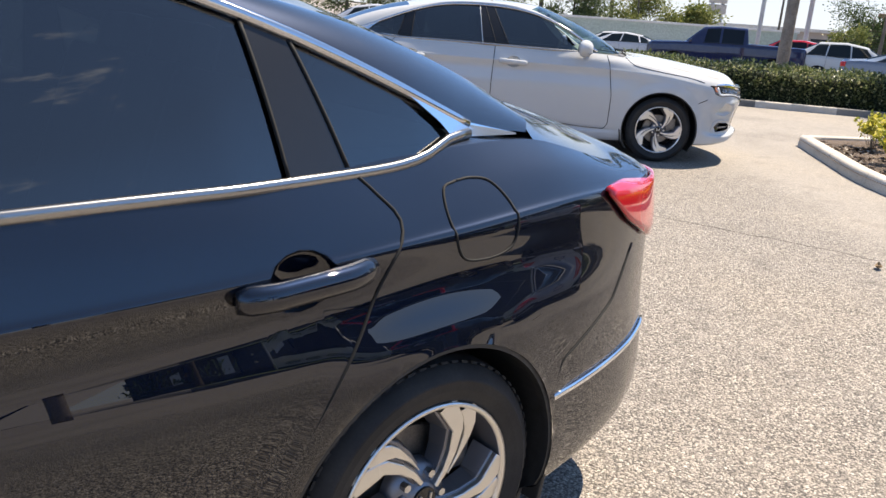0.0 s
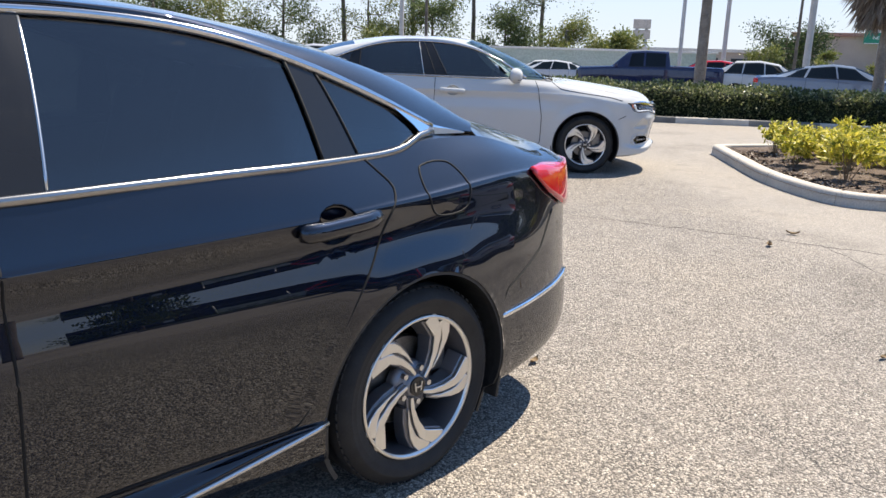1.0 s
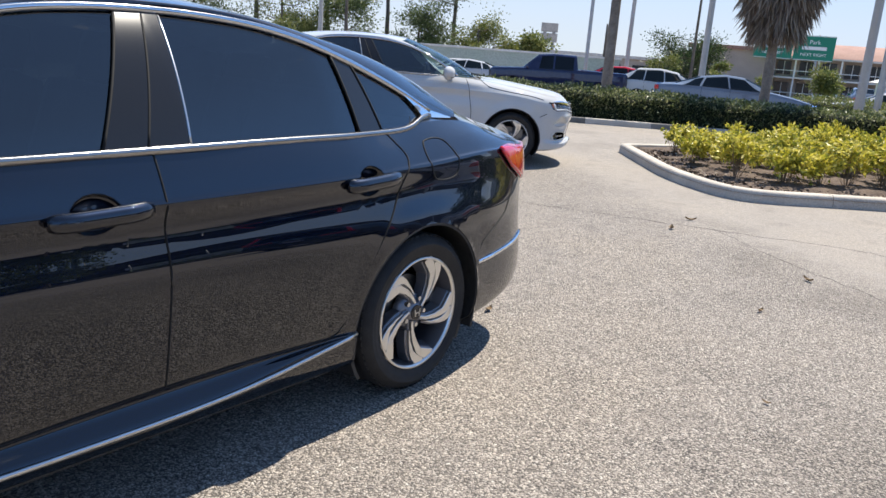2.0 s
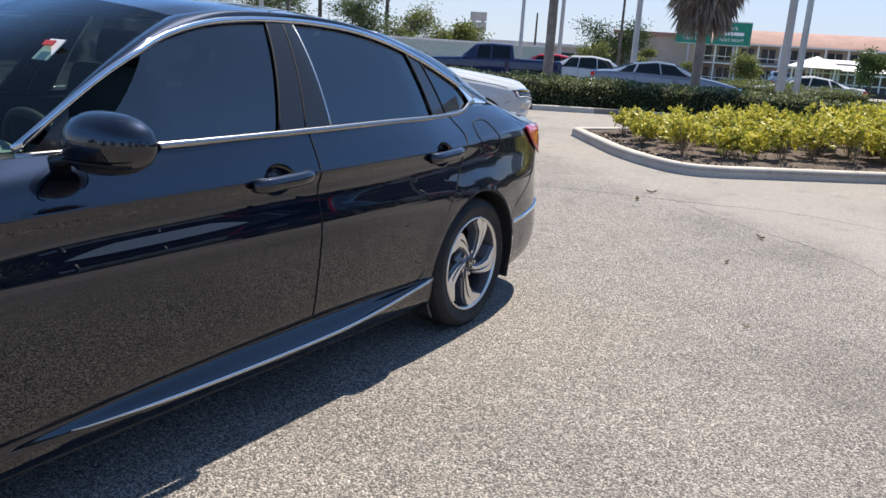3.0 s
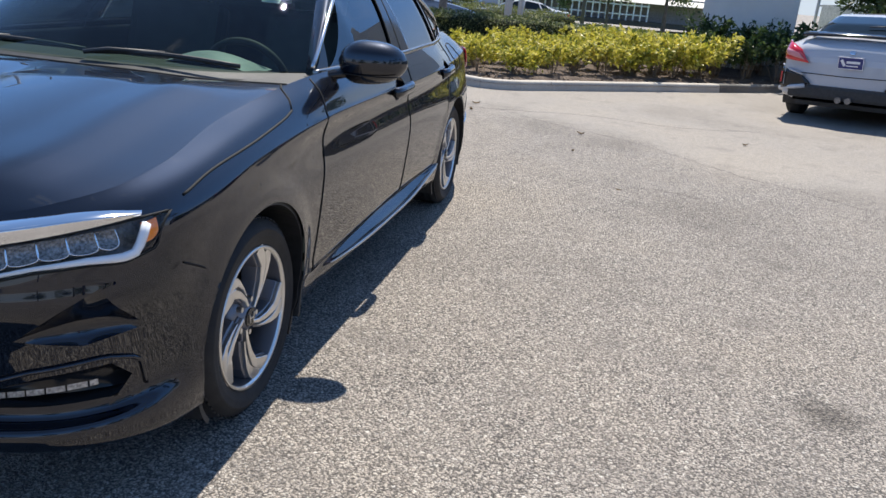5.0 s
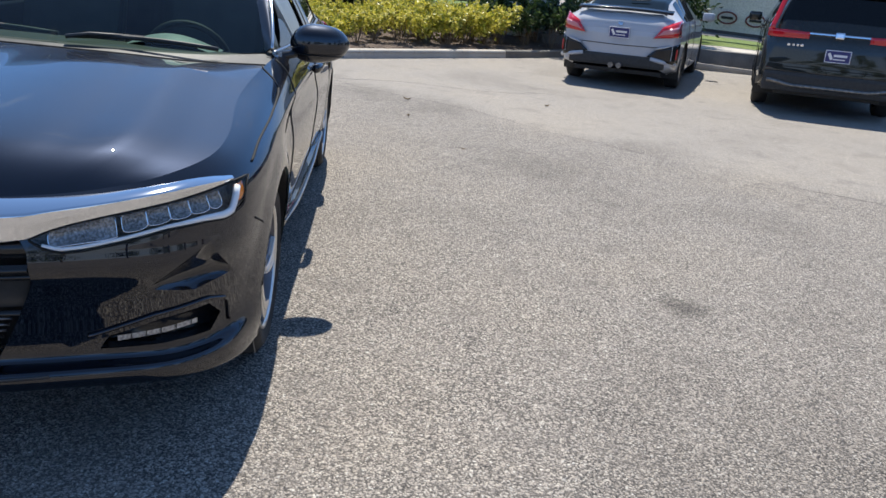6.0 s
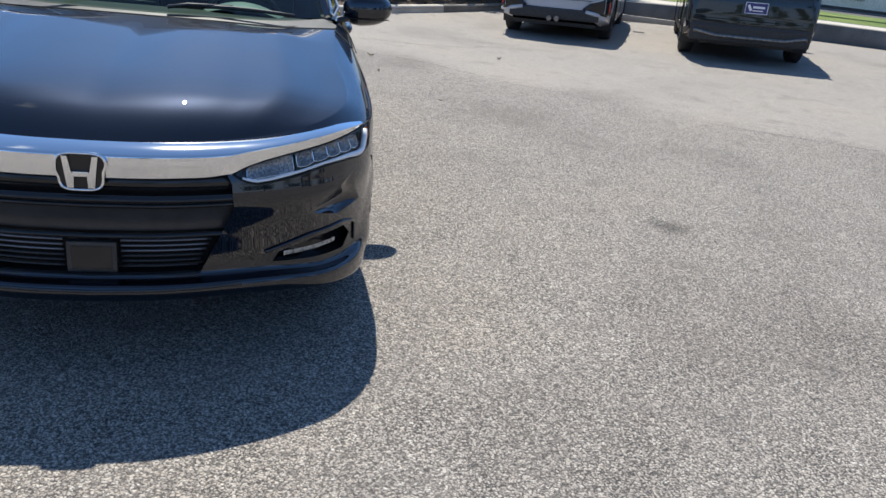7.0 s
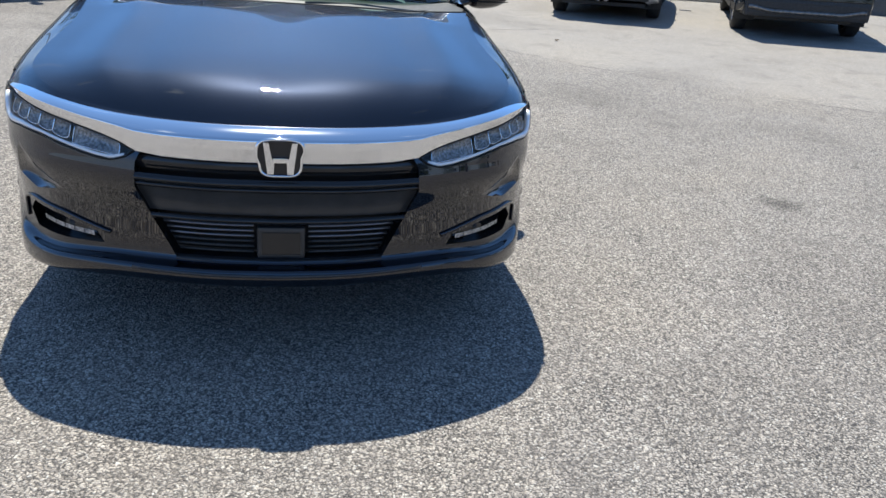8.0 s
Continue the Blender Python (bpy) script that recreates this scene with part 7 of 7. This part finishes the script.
# tall roadside sign on twin posts
ob = thing("roadside_sign", "tall grey two-post roadside sign far off", "sign", pose(-93.6, -54.1, ground_z(-93.6, -54.1), 0, 0, 30))
for y in (-.6, .6):
    tube("post", [(0, y, 0), (0, y, 6.2)], .22, POLE_GREY, ob)
for z in (4.1, 5.4):
    box_part("sign_box", (.5, 2.2, 1.15), pose(0, 0, z + 1.0), varied("faded_sign_%d" % int(z), (.35, .33, .31), (.28, .27, .26), .7, 1, 0, 10), ob, .04)

# overhead direction sign: two green panels
g = thing("direction_sign", "green road direction sign with white lettering on steel posts", "sign", pose(-95.0, -23.3, -1.55, 0, 0, 14))
for y in (-2.6, 2.4):
    tube("post", [(-.1, y, 0), (-.1, y, 7.2)], .13, POLE_GREY, g)
for y, w, lines in ((-2.15, 4.0, (("bar", 1.9, .62), ("bar", 2.4, .0), ("NEXT LEFT", .46, -.72))), (2.05, 4.1, (("Park", .62, .62), ("bar", 2.5, .0), ("NEXT RIGHT", .46, -.72)))):
    panel = box_part("sign_panel", (.08, w, 2.7), pose(0, y, 5.75), SIGN_GREEN, g, .02)
    for dz in (-1.28, 1.28):
        box_part("border", (.02, w - .1, .06), pose(.05, y, 5.75 + dz), SIGN_WHITE, panel, .004)
    for word, size, dz in lines:
        if word == "bar":
            box_part("lettering", (.02, size, .36), pose(.05, y, 5.75 + dz), SIGN_WHITE, panel, .01)
        else:
            text_part("lettering", word, size, pose(.055, y, 5.75 + dz, 90, 0, 90), SIGN_WHITE, panel)

# two-storey motel with galleries under a clay roof
mot = thing("motel_building", "two-storey beige motel with galleries and a clay tile roof", "building", pose(-104, -4, -1.65, 0, 0, 14) @ Matrix.Diagonal((1, 1, .80, 1)))
L = 46.0
box_part("wall", (9, L, 6.2), pose(-4.5, 0, 3.1), BEIGE, mot, .02)
roof_g = [[(x, y, z) for y in np.linspace(-L / 2 - .6, L / 2 + .6, 40)] for x, z in ((1.9, 6.15), (1.7, 6.35), (-1.5, 7.6), (-4.5, 8.3), (-7.5, 7.6), (-10, 6.3))]
sheet("roof", roof_g, TILE_RED, mot, "red clay tile roof")
for k in range(19):
    y = -L / 2 + 1.3 + k * 2.4
    for z in (1.5, 4.55):
        win = box_part("window", (.10, 1.5, 1.9), pose(.06, y, z), WINDOW_DARK, mot, .02, "dark window")
        box_part("window_frame", (.12, .07, 1.9), pose(.09, y, z), SIGN_WHITE, win, .01)
    box_part("gallery_post", (.18, .18, 6.1), pose(1.5, y - 1.2, 3.05), SIGN_WHITE, mot, .02)
for z in (3.15, 6.05):
    box_part("gallery_floor", (1.9, L, .22), pose(.95, 0, z), STUCCO, mot, .02)
box_part("gallery_rail", (.06, L, .10), pose(1.6, 0, 4.15), SIGN_WHITE, mot, .01)
box_part("gallery_rail", (.06, L, .10), pose(1.6, 0, 1.05), SIGN_WHITE, mot, .01)
box_part("end_block", (12, 9, 6.6), pose(-3, -L / 2 - 4.4, 3.3), BEIGE, mot, .03)
box_part("end_roof", (13, 10, .5), pose(-3, -L / 2 - 4.4, 6.8), TILE_RED, mot, .1)

# low white-posted porch building with a pale roof
por = thing("porch_building", "low grey building with a white-posted porch and pale roof", "building", pose(-60.0, .0, -.55, 0, 0, 3))
box_part("wall", (6, 15, 2.1), pose(-3.3, 1.0, 1.05), varied("grey_boards", (.30, .28, .27), (.36, .34, .32), .9, 1, .2, 10), por, .02)
sheet("porch_roof", [[(x, y, z) for y in np.linspace(-7.2, 8.8, 20)] for x, z in ((1.5, 1.62), (1.4, 1.72), (-2.5, 2.35), (-6.5, 1.9))], ROOF_PALE, por, "pale sheet roof")
for k in range(21):
    box_part("porch_post", (.10, .10, 1.65), pose(1.3, -6.9 + k * .5, .82), SIGN_WHITE, por, .01)
box_part("porch_rail", (.08, 10.2, .08), pose(1.3, -1.9, .75), SIGN_WHITE, por, .01)
box_part("porch_rail", (.08, 10.2, .10), pose(1.3, -1.9, 1.42), SIGN_WHITE, por, .01)
box_part("porch_base", (3.0, 15.6, .35), pose(.2, 0.8, .17), BRICK_DARK, por, .02)
gz = thing("gazebo", "small white gazebo with a hipped roof beside the porch building", "gazebo", pose(-57.5, -6.2, -.5))
for a in range(6):
    box_part("post", (.12, .12, 1.7), pose(1.5 * math.cos(a * 1.047), 1.5 * math.sin(a * 1.047), .85), SIGN_WHITE, gz, .01)
bm = bmesh.new()
add_cyl(bm, 2.0, .05, .75, Matrix.Translation((0, 0, 2.05)), 6)
part("roof", bm, ROOF_PALE, gz)
# lawn by the porch building
lawn = [[(x, y, ground_z(x, y) + .03) for y in np.linspace(-9, 14, 12)] for x in np.linspace(-58, -36, 12)]
tagged(sheet("lawn", lawn, GRASS, None), "sunlit mown lawn in front of the porch building", "grass", kind="structure")

# long pale walls and low flat-roofed buildings far to the side
wl = thing("boundary_wall", "pale green screened boundary wall behind the far row", "wall", pose(-39.5, -29.0, -.2, 0, 0, 128), kind="structure")
box_part("wall_panel", (22, .2, 1.55), pose(0, 0, .78), varied("pale_green_render", (.40, .46, .38), (.46, .50, .44), .9, .6, .1, 12), wl, .02)
box_part("wall_cap", (22.2, .32, .12), pose(0, 0, 1.6), STUCCO, wl, .02)
fb = thing("flat_building", "long low pale building far beyond the car park", "building", pose(-92, -45, -1.3, 0, 0, 25))
box_part("wall", (8, 26, 2.9), pose(0, 0, 1.45), BEIGE, fb, .02)
box_part("roof_edge", (8.6, 26.6, .35), pose(0, 0, 3.05), ROOF_PALE, fb, .02)
for k in range(8):
    box_part("window", (.1, 1.6, 1.2), pose(4.02, -10.5 + 3 * k, 1.6), WINDOW_DARK, fb, .01)

# white rendered pylon at the back of the island
py = thing("white_pylon", "tall white rendered sign pylon behind the shrubs", "sign", pose(-14.9, 4.35, bed_z(-14.9, 4.35) - .1, 0, 0, -10))
box_part("body", (.55, 1.85, 5.0), pose(0, 0, 2.5), STUCCO, py, .015)
box_part("groove", (.56, 1.2, .012), pose(.002, .1, 1.62), DARK_CONCRETE, py, .001)
box_part("groove", (.56, 1.86, .012), pose(.002, 0, 2.7), DARK_CONCRETE, py, .001)

# wheel stop, low wall, verge and banner fence at the head of the stalls
w0, wd = np.array((-12.05, 7.55)), np.array((.42, .907))
wl_pts = np.array([w0 + wd * s for s in np.linspace(-3.2, 11, 40)])
lw = thing("low_wall", "low dark concrete retaining wall at the head of the stalls", "wall", kind="structure")
kerb_pieces = range(0, 39, 13)
for a in kerb_pieces:
    seg_ = wl_pts[a:a + 14][::-1]
    kerb_run("wall_block", seg_, "", DARK_CONCRETE, .34, .28, lw)


def at_wall(s, off, z=0.0):
    p = w0 + wd * s + np.array((-wd[1], wd[0])) * off
    return (p[0], p[1], ground_z(*p) + z)


tagged(sheet("pavement", [[at_wall(s, o, .30) for s in np.linspace(-4, 13, 20)] for o in (.25, 1.0, 1.7)], CONCRETE, None), "pale concrete pavement behind the low wall", "pavement", kind="structure")
tagged(sheet("verge", [[at_wall(s, o, .31) for s in np.linspace(-4, 14, 20)] for o in (1.7, 3.0, 6.0)], GRASS, None), "sunlit grass verge under the banner fence", "grass", kind="structure")
stop = thing("wheel_stop", "worn precast concrete wheel stop in the stall", "wheel stop", pose(-11.15, 7.55, ground_z(-11.15, 7.55), 0, 0, 65))
bm = bmesh.new()
vs_ = [bm.verts.new((x, y, z)) for x in (-.92, .92) for y, z in ((-.08, 0), (-.07, .07), (-.045, .115), (.045, .115), (.07, .07), (.08, 0))]
for i in range(5):
    bm.faces.new((vs_[i], vs_[i + 1], vs_[i + 7], vs_[i + 6]))
bm.faces.new(vs_[:6])
bm.faces.new(vs_[6:])
part("block", bm, CONCRETE, stop)
MAROON = varied("maroon_print", (.20, .05, .05), (.14, .04, .04), .7, 3, 0, 20)
fence = thing("banner_fence", "wire fence hung with long white printed banners", "fence")
for k in range(7):
    p = at_wall(-3.5 + 2.6 * k, 4.2)
    tube("fence_post", [(p[0], p[1], p[2]), (p[0], p[1], p[2] + 2.4)], .035, POLE_GREY, fence)
for z in (.72, 1.50, 2.3):
    tube("fence_rail", [at_wall(s, 4.2, z) for s in np.linspace(-3.5, 12, 20)], .016, FENCE_WIRE, fence, seg=6)
for a, b in ((-3.4, 4.2), (4.3, 12)):
    ban = sheet("banner", [[np.array(at_wall(s, 4.12 + .03 * math.sin(s * 5), .55 + .98 * f)) for s in np.linspace(a, b, 40)] for f in np.linspace(0, 1, 5)], BANNER, fence, "white vinyl banner")
    for s in np.arange(a + .5, b - .2, .66):
        if 4.5 < s < 6.4:
            continue
        ring = [at_wall(s + .22 * math.cos(t), 4.06, .86 + .135 * math.sin(t)) for t in np.linspace(0, 2 * math.pi, 25)[:-1]]
        tube("printed_ring", ring, .02, MAROON, ban, closed=True, flat=.2, up=(-wd[1], wd[0], 0), seg=6)
        box_part("printed_bar", (.03, .28, .06), pose(*at_wall(s, 4.06, .86), 0, 0, math.degrees(math.atan2(wd[1], wd[0])) - 90), BLACK_INK, ban, .005)
turn = math.degrees(math.atan2(wd[1], wd[0]))
for words, dz, size in (('Text "works"', 1.05, .125), ("to", .91, .125), ("for", .91, .125), ("a free wash", .77, .125)):
    s = 5.42 + {"to": -.33, "for": .32}.get(words, 0)
    text_part("lettering", words, size, pose(*at_wall(s, 4.05, dz), 90, 0, turn) , BLACK_INK, fence)
box_part("lettering", (.36, .01, .085), pose(*at_wall(5.41, 4.05, .91), 0, 0, turn), BLACK_INK, fence, .002)
pp = at_wall(1.6, 3.0)
pole("sign_post", "square grey steel post in the verge", pp[0], pp[1], 3.4, .06, POLE_GREY, group="posts")
# dark shop front across the street
sf = thing("shop_building", "dark shop front with posters across the street", "building", pose(*at_wall(15.0, 17.0, -.2), 0, 0, turn))
box_part("wall", (34, 6, 5.0), pose(0, 3, 2.5), BRICK_DARK, sf, .02)
for k in range(9):
    box_part("window", (2.6, .12, 1.9), pose(-14 + 3.5 * k, -.04, 1.9), WINDOW_DARK, sf, .02)
    box_part("poster", (.7, .14, 1.1), pose(-14.6 + 3.5 * k, -.05, 2.0), SIGN_WHITE, sf, .01)
road_s = [[at_wall(s, o, .02) for s in np.linspace(-30, 40, 20)] for o in (7.0, 15.0)]
tagged(sheet("road", road_s, varied("road_asphalt", (.07, .07, .07), (.10, .10, .10), .9, 1, .2, 60, .005), None), "dark asphalt road beyond the verge", "road", kind="structure")
sedan("black_sedan", "glossy black four-door sedan parked on the asphalt", PAINT_BLACK, Matrix(), True)
sedan("white_sedan", "white four-door sedan parked beyond the aisle", PAINT_WHITE, pose(-6.898, -4.206, 0, 0, 0, 136.0))
